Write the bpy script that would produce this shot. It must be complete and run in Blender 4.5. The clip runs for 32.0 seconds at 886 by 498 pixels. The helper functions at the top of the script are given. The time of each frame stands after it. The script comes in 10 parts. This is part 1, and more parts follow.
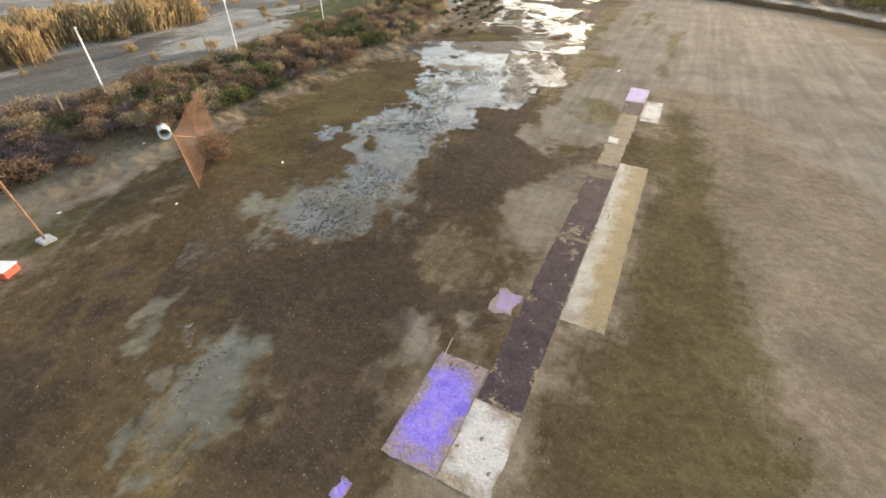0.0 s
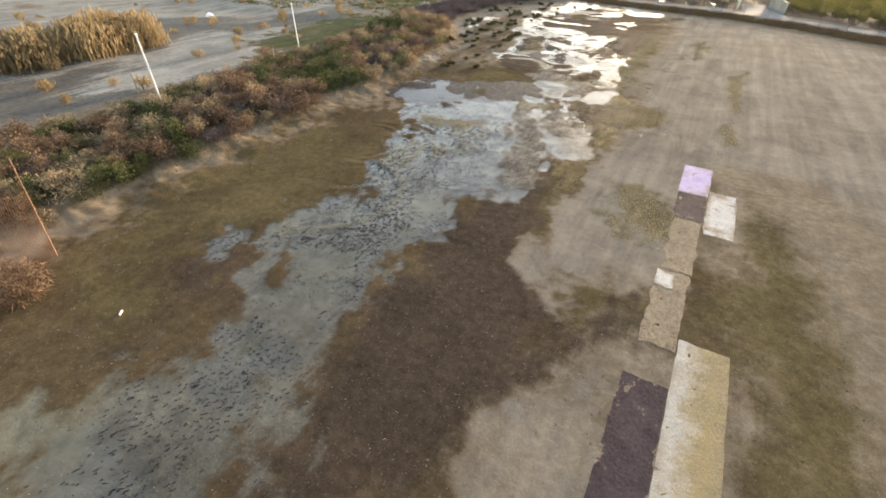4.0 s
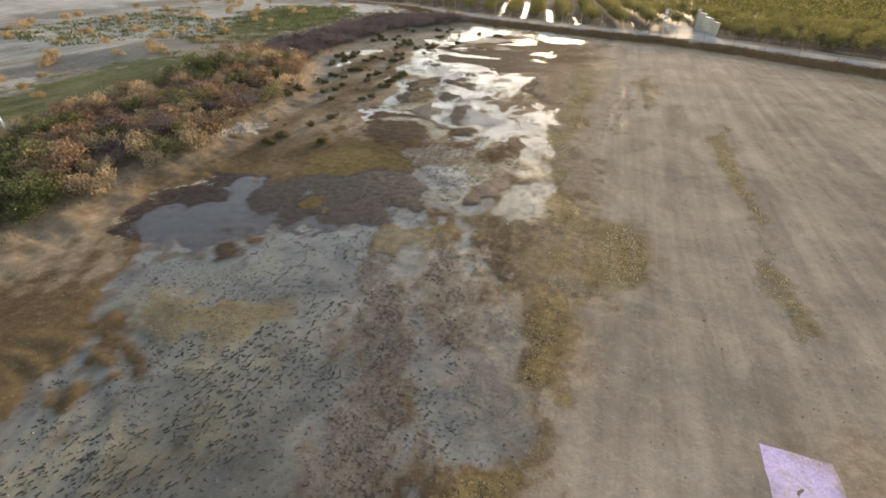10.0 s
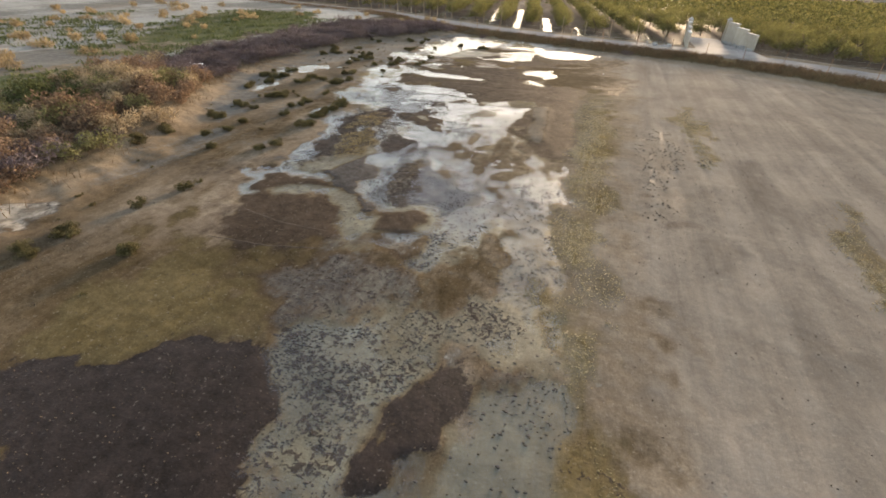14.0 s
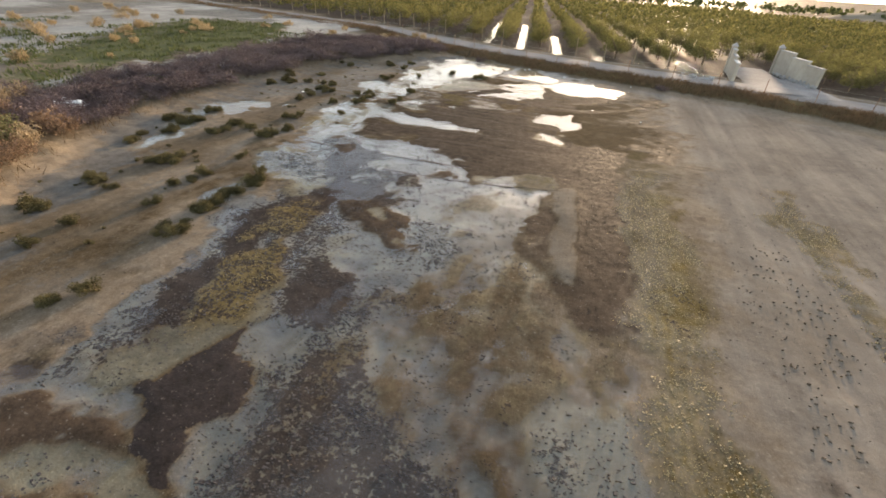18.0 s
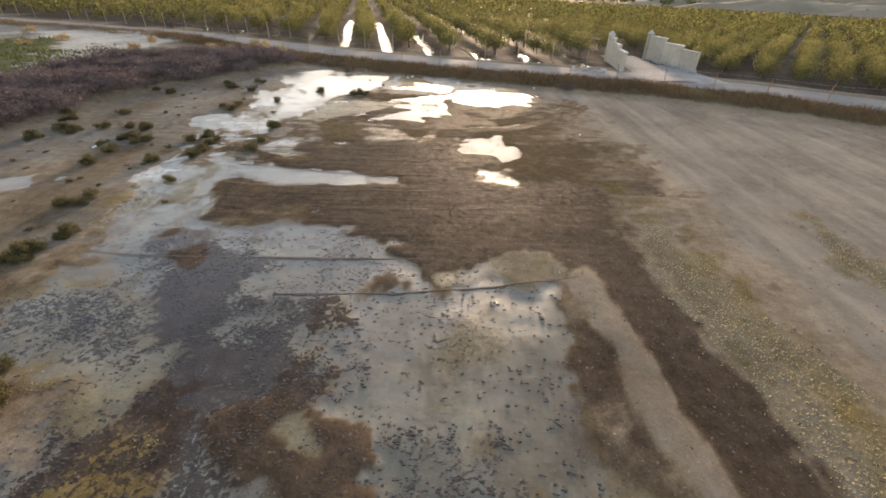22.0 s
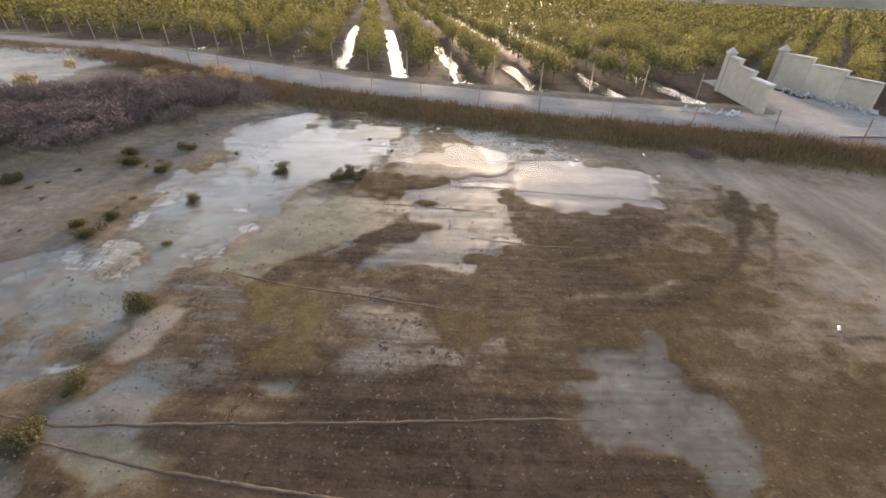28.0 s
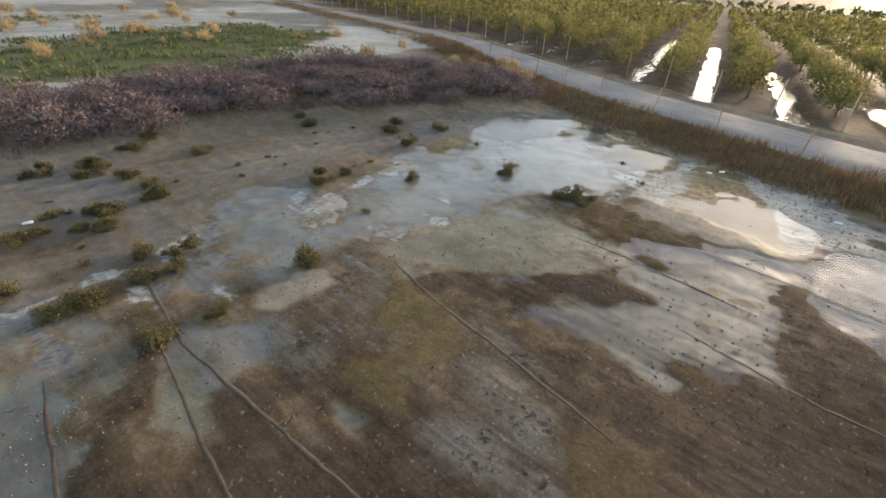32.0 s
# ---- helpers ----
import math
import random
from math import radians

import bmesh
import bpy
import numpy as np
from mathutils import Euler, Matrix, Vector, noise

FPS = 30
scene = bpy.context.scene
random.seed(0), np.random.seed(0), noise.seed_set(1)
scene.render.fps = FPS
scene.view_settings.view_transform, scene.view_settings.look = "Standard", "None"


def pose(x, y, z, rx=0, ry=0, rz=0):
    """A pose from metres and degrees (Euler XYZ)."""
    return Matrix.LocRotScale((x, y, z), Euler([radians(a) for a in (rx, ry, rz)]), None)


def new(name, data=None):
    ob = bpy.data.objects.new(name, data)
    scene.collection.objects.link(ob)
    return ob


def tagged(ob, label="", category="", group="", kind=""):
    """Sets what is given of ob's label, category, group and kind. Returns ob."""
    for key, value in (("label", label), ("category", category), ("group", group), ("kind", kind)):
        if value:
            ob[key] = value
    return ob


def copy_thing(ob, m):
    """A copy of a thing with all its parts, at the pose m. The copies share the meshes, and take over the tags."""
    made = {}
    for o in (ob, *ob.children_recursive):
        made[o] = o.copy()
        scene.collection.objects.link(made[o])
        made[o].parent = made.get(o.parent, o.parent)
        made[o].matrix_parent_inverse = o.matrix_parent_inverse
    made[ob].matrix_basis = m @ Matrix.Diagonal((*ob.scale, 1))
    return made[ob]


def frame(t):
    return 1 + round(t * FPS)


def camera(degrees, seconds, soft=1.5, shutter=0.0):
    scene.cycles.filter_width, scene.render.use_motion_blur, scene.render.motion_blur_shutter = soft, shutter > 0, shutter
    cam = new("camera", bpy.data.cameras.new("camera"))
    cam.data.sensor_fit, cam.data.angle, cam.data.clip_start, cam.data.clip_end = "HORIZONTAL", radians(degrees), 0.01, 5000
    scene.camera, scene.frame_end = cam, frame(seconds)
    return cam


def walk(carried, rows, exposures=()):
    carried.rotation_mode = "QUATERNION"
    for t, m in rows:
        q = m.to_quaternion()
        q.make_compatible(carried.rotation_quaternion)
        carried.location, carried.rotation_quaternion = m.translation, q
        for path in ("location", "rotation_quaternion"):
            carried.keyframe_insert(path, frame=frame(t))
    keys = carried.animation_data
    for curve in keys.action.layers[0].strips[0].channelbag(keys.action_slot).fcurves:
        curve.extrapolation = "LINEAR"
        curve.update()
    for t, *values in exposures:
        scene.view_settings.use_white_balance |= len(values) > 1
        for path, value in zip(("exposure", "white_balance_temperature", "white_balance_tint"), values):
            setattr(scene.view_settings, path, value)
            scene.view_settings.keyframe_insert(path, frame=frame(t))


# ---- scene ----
cam = camera(91.8, 32.0, 1.7)
EXPO = 2.1
METRES, EYE, TILT, LEAN, TURN = 75.0, 10.25, 0.0, 0.0, 26.5
ROWS = [
    (0.0, 0.0, 0.0, 0.0, 0.18, -38.4, -0.23),
    (0.5, 0.0049, 0.0173, 0.0008, 1.42, -37.91, -0.3),
    (1.0, 0.0093, 0.0354, 0.0018, 1.55, -37.53, -0.32),
    (1.5, 0.0134, 0.0532, 0.0029, 2.36, -36.93, -0.23),
    (2.0, 0.0176, 0.0708, 0.0049, 2.08, -37.41, -0.2),
    (2.5, 0.0219, 0.0886, 0.0056, 2.37, -37.52, -0.31),
    (3.0, 0.0266, 0.1071, 0.004, 3.64, -37.41, -0.3),
    (3.5, 0.0303, 0.1268, 0.0007, 3.78, -37.63, -0.34),
    (5.5, 0.0438, 0.2045, -0.0152, 3.85, -36.04, -0.36),
    (6.0, 0.0479, 0.2228, -0.0169, 4.04, -36.6, -0.08),
    (6.5, 0.0525, 0.2422, -0.0195, 4.43, -36.34, -0.17),
    (7.0, 0.0572, 0.2627, -0.0226, 4.07, -36.03, -0.15),
    (7.5, 0.0604, 0.2832, -0.0255, -1.44, -35.36, -0.39),
    (8.0, 0.0647, 0.3033, -0.0275, -5.33, -35.25, -0.65),
    (8.5, 0.0706, 0.3222, -0.0288, -7.4, -34.66, -0.7),
    (9.0, 0.0763, 0.3399, -0.0285, -7.77, -34.51, -0.68),
    (9.5, 0.083, 0.3561, -0.0272, -6.1, -34.56, -0.64),
    (10.0, 0.0892, 0.3722, -0.026, -6.17, -35.0, -0.61),
    (10.5, 0.0955, 0.3888, -0.0255, -6.37, -35.27, -0.77),
    (11.0, 0.1015, 0.4066, -0.0275, -7.03, -35.18, -0.79),
    (11.5, 0.108, 0.4255, -0.0309, -5.92, -35.35, -0.82),
    (12.0, 0.1141, 0.4453, -0.0347, -6.44, -35.02, -1.0),
    (12.5, 0.1199, 0.465, -0.0382, -6.39, -34.68, -1.06),
    (13.0, 0.1253, 0.4846, -0.0412, -6.64, -34.35, -1.26),
    (13.5, 0.1303, 0.5035, -0.0435, -6.92, -34.34, -1.15),
    (14.0, 0.1356, 0.5215, -0.0454, -6.56, -34.02, -1.17),
    (14.5, 0.1411, 0.539, -0.0469, -6.32, -34.02, -1.24),
    (16.5, 0.1586, 0.6067, -0.0471, -5.57, -34.23, -1.92),
    (17.0, 0.1612, 0.6226, -0.0472, -5.2, -33.8, -2.05),
    (17.5, 0.1629, 0.6385, -0.0474, -5.71, -33.52, -2.37),
    (18.0, 0.1636, 0.6538, -0.0479, -6.4, -33.16, -2.38),
    (18.5, 0.1638, 0.668, -0.0483, -6.45, -33.31, -2.38),
    (19.0, 0.1636, 0.6815, -0.0494, -5.87, -33.41, -2.32),
    (19.5, 0.163, 0.6949, -0.0512, -6.16, -33.51, -2.26),
    (20.0, 0.1625, 0.708, -0.0537, -5.32, -33.34, -2.17),
    (20.5, 0.1619, 0.7211, -0.0559, -5.5, -33.35, -2.0),
    (21.0, 0.1618, 0.7339, -0.0576, -6.02, -32.86, -1.94),
    (21.5, 0.1604, 0.7459, -0.058, -13.38, -32.46, -1.85),
    (22.0, 0.1588, 0.7578, -0.0572, -26.06, -32.64, -1.62),
    (22.5, 0.1606, 0.7686, -0.0557, -26.8, -32.3, -1.43),
    (23.0, 0.1636, 0.7789, -0.0539, -25.51, -32.49, -1.41),
    (23.5, 0.1666, 0.7896, -0.0519, -25.47, -33.28, -1.38),
    (24.0, 0.1704, 0.801, -0.0506, -24.59, -33.68, -1.28),
    (24.5, 0.1745, 0.8137, -0.0497, -24.5, -33.63, -1.3),
    (25.0, 0.179, 0.827, -0.0486, -24.71, -34.03, -1.23),
    (25.5, 0.1837, 0.8409, -0.0476, -25.32, -34.21, -1.09),
    (26.0, 0.1895, 0.8554, -0.0476, -25.96, -34.55, -1.22),
    (26.5, 0.1963, 0.8706, -0.0493, -25.54, -34.11, -0.97),
    (28.5, 0.2231, 0.93, -0.0636, -24.27, -32.46, -1.04),
    (29.0, 0.2275, 0.9397, -0.0659, -24.08, -31.62, -0.93),
    (29.5, 0.2306, 0.9451, -0.0673, -22.78, -30.92, -0.86),
    (30.0, 0.2332, 0.9475, -0.0681, -15.28, -30.9, -1.08),
    (30.5, 0.2357, 0.9477, -0.0685, -4.41, -31.07, -1.69),
    (31.0, 0.2367, 0.9469, -0.0688, 1.42, -31.17, -1.79),
    (31.5, 0.2369, 0.9449, -0.069, 7.19, -31.96, -2.11),
    (32.0, 0.2368, 0.9434, -0.069, 13.05, -32.82, -2.2),
]
walk(cam, [(t, pose(0, 0, EYE, TILT, LEAN, TURN) @ pose(METRES * x, METRES * y, METRES * z, 90 + pitch, roll, yaw)) for t, x, y, z, yaw, pitch, roll in ROWS],
     exposures=[(0.0, EXPO + 0.42, 6650, 13), (7.0, EXPO + 0.4, 6650, 13), (9.5, EXPO + 0.28, 6780, 14), (20.0, EXPO + 0.2, 6720, 17), (24.5, EXPO + 0.32, 6650, 19), (26.5, EXPO + 0.5, 6550, 20), (29.5, EXPO + 0.28, 6650, 21), (31.0, EXPO + 0.24, 6600, 17), (32.0, EXPO + 0.24, 6350, 14)])

# ---- sky and sun: a low sun ahead, a little to the right of the runway's line ----
SUN_AZ, SUN_EL = 7.0, 6.5
world = bpy.data.worlds.new("sky")
scene.world = world
world.use_nodes = True
wn, wl = world.node_tree.nodes, world.node_tree.links
sky = wn.new("ShaderNodeTexSky")
sky.sky_type, sky.sun_disc = "NISHITA", False
sky.sun_elevation, sky.sun_rotation = radians(SUN_EL), radians(SUN_AZ)
sky.air_density, sky.dust_density, sky.ozone_density = 1.0, 1.0, 1.0
wn["Background"].inputs["Strength"].default_value = 0.15
haze = wn.new("ShaderNodeHueSaturation")  # a thin veil of haze pales the sky
haze.inputs["Saturation"].default_value = 0.72
wl.new(sky.outputs[0], haze.inputs["Color"])
wl.new(haze.outputs[0], wn["Background"].inputs["Color"])
sun = new("sun", bpy.data.lights.new("sun", "SUN"))
sun.data.energy, sun.data.angle, sun.data.color = 2.4, radians(7.0), (1.0, 0.77, 0.5)
sun.matrix_world = pose(0, 120, 60, 90 - SUN_EL, 0, 180 - SUN_AZ)


# ---- materials ----
def shader(name, rough=0.8, spec=0.3):
    m = bpy.data.materials.new(name)
    m.use_nodes = True
    b = m.node_tree.nodes["Principled BSDF"]
    b.inputs["Roughness"].default_value, b.inputs["Specular IOR Level"].default_value = rough, spec
    return m, m.node_tree.nodes, m.node_tree.links, b


def noise_node(n, l, scale, detail=6.0, rough=0.6, coord=None, dist=0.0):
    t = n.new("ShaderNodeTexNoise")
    t.inputs["Scale"].default_value, t.inputs["Detail"].default_value = scale, detail
    t.inputs["Roughness"].default_value, t.inputs["Distortion"].default_value = rough, dist
    if coord is not None:
        l.new(coord, t.inputs["Vector"])
    return t.outputs["Fac"]


def ramp(n, l, fac, *stops):
    r = n.new("ShaderNodeValToRGB")
    while len(r.color_ramp.elements) < len(stops):
        r.color_ramp.elements.new(0.5)
    for e, (p, c) in zip(r.color_ramp.elements, stops):
        e.position, e.color = p, (*c, 1.0) if len(c) == 3 else (c[0], c[0], c[0], 1.0)
    l.new(fac, r.inputs[0])
    return r.outputs[0]


def blend(n, l, fac, a, b, mode="MIX"):
    x = n.new("ShaderNodeMix")
    x.data_type, x.blend_type = "RGBA", mode
    for sock, v in ((x.inputs[0], fac), (x.inputs[6], a), (x.inputs[7], b)):
        if isinstance(v, (int, float)):
            sock.default_value = v
        elif isinstance(v, tuple):
            sock.default_value = (*v, 1.0)
        else:
            l.new(v, sock)
    return x.outputs[2]


def sums(n, l, op, a, b):
    x = n.new("ShaderNodeMath")
    x.operation, x.use_clamp = op, False
    for sock, v in zip(x.inputs, (a, b)):
        if isinstance(v, (int, float)):
            sock.default_value = v
        else:
            l.new(v, sock)
    return x.outputs[0]


def bump(n, l, b, height, strength, distance):
    x = n.new("ShaderNodeBump")
    x.inputs["Strength"].default_value, x.inputs["Distance"].default_value = strength, distance
    l.new(height, x.inputs["Height"])
    l.new(x.outputs[0], b.inputs["Normal"])


def place_coord(n):
    return n.new("ShaderNodeNewGeometry").outputs["Position"]


def speckled(name, dark, light, scale=8.0, rough=0.85, spec=0.25, relief=0.3, dist=0.02, vary=0.25, world_space=True):
    """A mottled surface between two colours, each object a little different."""
    m, n, l, b = shader(name, rough, spec)
    co = place_coord(n) if world_space else n.new("ShaderNodeTexCoord").outputs["Object"]
    f1, f2 = noise_node(n, l, scale, 8, 0.65, co), noise_node(n, l, scale * 0.17, 3, 0.5, co)
    f = sums(n, l, "ADD", sums(n, l, "MULTIPLY", f1, 0.6), sums(n, l, "MULTIPLY", f2, 0.4))
    col = ramp(n, l, f, (0.33, dark), (0.67, light))
    rnd = n.new("ShaderNodeObjectInfo").outputs["Random"]
    val = sums(n, l, "ADD", sums(n, l, "MULTIPLY", rnd, 2 * vary), 1 - vary)
    hsv = n.new("ShaderNodeHueSaturation")
    l.new(col, hsv.inputs["Color"])
    l.new(val, hsv.inputs["Value"])
    l.new(hsv.outputs[0], b.inputs["Base Color"])
    if relief:
        bump(n, l, b, f1, relief, dist)
    return m


def leafy(name, dark, light, through_light=0.25):
    """Leaves and dry twigs: colour varies from leaf to leaf and plant to plant, and some light comes through."""
    m, n, l, b = shader(name, 0.75, 0.08)
    isl = n.new("ShaderNodeNewGeometry").outputs["Random Per Island"]
    rnd = n.new("ShaderNodeObjectInfo").outputs["Random"]
    f = sums(n, l, "ADD", sums(n, l, "MULTIPLY", isl, 0.65), sums(n, l, "MULTIPLY", rnd, 0.35))
    col = ramp(n, l, f, (0.1, dark), (0.9, light))
    l.new(col, b.inputs["Base Color"])
    tr = n.new("ShaderNodeBsdfTranslucent")
    l.new(col, tr.inputs["Color"])
    mix = n.new("ShaderNodeMixShader")
    mix.inputs[0].default_value = through_light
    l.new(b.outputs[0], mix.inputs[1])
    l.new(tr.outputs[0], mix.inputs[2])
    l.new(mix.outputs[0], n["Material Output"].inputs["Surface"])
    return m


def worn_carpet(name, dark, light, sand_amount, edge=0.06, creep=0.25, stain=0.0):
    """Old carpet: pile with mottled colour, sand and mud lying on it in patches and over its edges."""
    m, n, l, b = shader(name, 0.96, 0.12)
    co = place_coord(n)
    pile, blot, fleck = noise_node(n, l, 60, 4, 0.6, co), noise_node(n, l, 1.6, 8, 0.7, co, 0.5), noise_node(n, l, 11, 6, 0.7, co)
    col = ramp(n, l, sums(n, l, "ADD", sums(n, l, "MULTIPLY", blot, 0.6), sums(n, l, "MULTIPLY", fleck, 0.4)), (0.36, dark), (0.64, light))
    tc = n.new("ShaderNodeTexCoord")
    sep = n.new("ShaderNodeSeparateXYZ")
    l.new(tc.outputs["Generated"], sep.inputs[0])
    ux, uy = (sums(n, l, "ABSOLUTE", sums(n, l, "SUBTRACT", sep.outputs[k], 0.5), 0.0) for k in (0, 1))
    rim = ramp(n, l, sums(n, l, "MAXIMUM", ux, uy), (0.25, (0.0,)), (0.5, (1.0,)))
    lay_on = sums(n, l, "ADD", sums(n, l, "ADD", sums(n, l, "MULTIPLY", blot, 0.6), sums(n, l, "MULTIPLY", fleck, 0.4)), sums(n, l, "MULTIPLY", sums(n, l, "MULTIPLY", rim, ramp(n, l, noise_node(n, l, 0.9, 4, 0.6, co), (0.38, (0.0,)), (0.62, (1.6,)))), creep))
    k = ramp(n, l, lay_on, (0.66 - 0.3 * sand_amount, (0.0,)), (0.66 - 0.3 * sand_amount + edge, (1.0,)))
    if stain:
        side = ramp(n, l, sums(n, l, "ADD", sep.outputs[0], sums(n, l, "MULTIPLY", sums(n, l, "SUBTRACT", blot, 0.5), 1.4)), (0.2, (0.0,)), (0.62, (stain,)))
        col = blend(n, l, side, col, (0.25, 0.195, 0.1))
    sand = ramp(n, l, fleck, (0.35, (0.14, 0.105, 0.07)), (0.65, (0.27, 0.215, 0.15)))
    l.new(blend(n, l, sums(n, l, "MULTIPLY", k, 0.88), col, sand), b.inputs["Base Color"])
    bump(n, l, b, sums(n, l, "ADD", sums(n, l, "MULTIPLY", pile, 0.4), fleck), 0.8, 0.03)
    return m


def ground_material():
    m, n, l, b = shader("soil", 0.9, 0.18)
    co = place_coord(n)
    masks = {}
    for a in ("soil_a", "soil_b", "soil_c", "soil_d", "soil_e"):
        at = n.new("ShaderNodeAttribute")
        at.attribute_name = a
        sep = n.new("ShaderNodeSeparateColor")
        l.new(at.outputs["Color"], sep.inputs[0])
        masks[a] = sep.outputs
    wet, dark, ochre = masks["soil_a"]
    crust, olive, green = masks["soil_b"]
    sandy, peeling, shoal = masks["soil_c"]
    silt, damp, field = masks["soil_d"]
    pale, slate, flaky = masks["soil_e"]
    fine, mid, broad = noise_node(n, l, 22, 8, 0.7, co), noise_node(n, l, 3.2, 8, 0.65, co), noise_node(n, l, 0.35, 5, 0.55, co)
    grain = noise_node(n, l, 90, 3, 0.6, co)
    mix3 = sums(n, l, "ADD", sums(n, l, "MULTIPLY", fine, 0.35), sums(n, l, "ADD", sums(n, l, "MULTIPLY", mid, 0.4), sums(n, l, "MULTIPLY", broad, 0.25)))

    # edges of the soils: ragged, drawn out along the flow, and along the strips in the field
    flow = []
    for turn, scale in ((0.22, (2.2, 0.38, 1.0)), (0.0, (0.22, 2.6, 1.0))):
        mp = n.new("ShaderNodeMapping")
        mp.inputs["Rotation"].default_value, mp.inputs["Scale"].default_value = (0, 0, turn), scale
        l.new(co, mp.inputs["Vector"])
        flow.append(noise_node(n, l, 1.0, 8, 0.68, mp.outputs[0], 0.5))
    drawn = blend(n, l, field, flow[0], flow[1])
    clots = noise_node(n, l, 4.2, 7, 0.68, co, 0.4)
    rag = sums(n, l, "ADD", sums(n, l, "MULTIPLY", fine, 0.12), sums(n, l, "ADD", sums(n, l, "MULTIPLY", clots, 0.36), sums(n, l, "MULTIPLY", drawn, 0.52)))
    grit = ramp(n, l, rag, (0.39, (0.0,)), (0.61, (1.0,)))

    soft_mix = sums(n, l, "ADD", sums(n, l, "MULTIPLY", broad, 0.4), sums(n, l, "ADD", sums(n, l, "MULTIPLY", noise_node(n, l, 1.1, 9, 0.66, co, 0.8), 0.4), sums(n, l, "MULTIPLY", fine, 0.2)))

    def layer(base, mask, c1, c2, sharp=2.2, tone=None, gain=2.0, ragged=0.9):
        """Lay a soil over the one below, its edge broken up by noise."""
        edge = sums(n, l, "SUBTRACT", sums(n, l, "SUBTRACT", sums(n, l, "MULTIPLY", mask, gain), 0.3), sums(n, l, "MULTIPLY", grit, ragged))
        k = n.new("ShaderNodeMath")
        k.operation, k.use_clamp = "MULTIPLY", True
        l.new(edge, k.inputs[0])
        k.inputs[1].default_value = sharp
        return blend(n, l, k.outputs[0], base, ramp(n, l, tone or mix3, (0.4 if tone else 0.36, c1), (0.6 if tone else 0.64, c2))), k.outputs[0]

    col = ramp(n, l, mix3, (0.34, (0.11, 0.083, 0.056)), (0.5, (0.175, 0.138, 0.098)), (0.66, (0.255, 0.208, 0.153)))
    col, _ = layer(col, damp, (0.042, 0.0295, 0.0155), (0.108, 0.0785, 0.0445), 1.15, gain=1.7, ragged=0.42)
    col, _ = layer(col, olive, (0.05, 0.0385, 0.018), (0.124, 0.096, 0.049), 1.1, gain=1.7, ragged=0.42)
    col, _ = layer(col, sandy, (0.168, 0.141, 0.111), (0.24, 0.205, 0.165), 1.1, gain=1.6, ragged=0.42)
    col, _ = layer(col, green, (0.05, 0.054, 0.025), (0.125, 0.125, 0.062))
    col, kw = layer(col, wet, (0.024, 0.0174, 0.0122), (0.079, 0.0573, 0.0402), 1.05, gain=1.6, ragged=0.42)
    col, ks = layer(col, silt, (0.06, 0.053, 0.0435), (0.15, 0.135, 0.113), 1.9)
    col, kl = layer(col, slate, (0.055, 0.0505, 0.043), (0.145, 0.134, 0.113), 1.3, soft_mix, gain=1.8, ragged=0.6)
    col, kp = layer(col, pale, (0.08, 0.073, 0.052), (0.17, 0.155, 0.11), 1.1, soft_mix, gain=1.7, ragged=0.55)
    col, _ = layer(col, crust, (0.165, 0.153, 0.13), (0.34, 0.32, 0.28), 2.4)
    col, _ = layer(col, ochre, (0.052, 0.037, 0.014), (0.19, 0.138, 0.058), 1.2, gain=1.8, ragged=0.6)
    col, kd = layer(col, dark, (0.011, 0.008, 0.0066), (0.042, 0.0305, 0.025), 3.0)
    # mats of black mud, torn into flakes with crisp edges
    tear = sums(n, l, "ADD", sums(n, l, "MULTIPLY", noise_node(n, l, 2.0, 4, 0.6, co, 0.6), 0.36), sums(n, l, "MULTIPLY", noise_node(n, l, 9.0, 6, 0.62, co, 0.5), 0.64))
    mat_k = n.new("ShaderNodeMath")
    mat_k.operation, mat_k.use_clamp = "MULTIPLY", True
    l.new(sums(n, l, "SUBTRACT", sums(n, l, "ADD", 0.32, sums(n, l, "MULTIPLY", flaky, 0.36)), tear), mat_k.inputs[0])
    mat_k.inputs[1].default_value = 24.0
    mat_on = sums(n, l, "MULTIPLY", mat_k.outputs[0], ramp(n, l, flaky, (0.04, (0.0,)), (0.12, (0.92,))))
    col = blend(n, l, mat_on, col, ramp(n, l, mix3, (0.36, (0.02, 0.0155, 0.0135)), (0.64, (0.062, 0.05, 0.043))))
    # combed furrows across the flooded field
    comb = n.new("ShaderNodeMapping")
    comb.inputs["Scale"].default_value = (0.5, 8.0, 1.0)
    l.new(co, comb.inputs["Vector"])
    combed = noise_node(n, l, 1.0, 6, 0.62, comb.outputs[0], 0.25)
    col = blend(n, l, sums(n, l, "MULTIPLY", field, sums(n, l, "MULTIPLY", kw, 0.85)), col, blend(n, l, 1.0, col, ramp(n, l, combed, (0.34, (0.72,)), (0.66, (1.32,))), "MULTIPLY"))
    # streaks dragged along the runway
    lanes = n.new("ShaderNodeMapping")
    lanes.inputs["Scale"].default_value = (1.3, 0.06, 1.0)
    l.new(co, lanes.inputs["Vector"])
    lane = ramp(n, l, noise_node(n, l, 1.0, 7, 0.65, lanes.outputs[0], 0.3), (0.36, (0.78,)), (0.64, (1.08,)))
    col = blend(n, l, sandy, col, blend(n, l, 1.0, col, lane, "MULTIPLY"))
    # damp clouds drawn out along the runway, greyer than the dry sand
    bands = n.new("ShaderNodeMapping")
    bands.inputs["Scale"].default_value = (0.62, 0.17, 1.0)
    l.new(co, bands.inputs["Vector"])
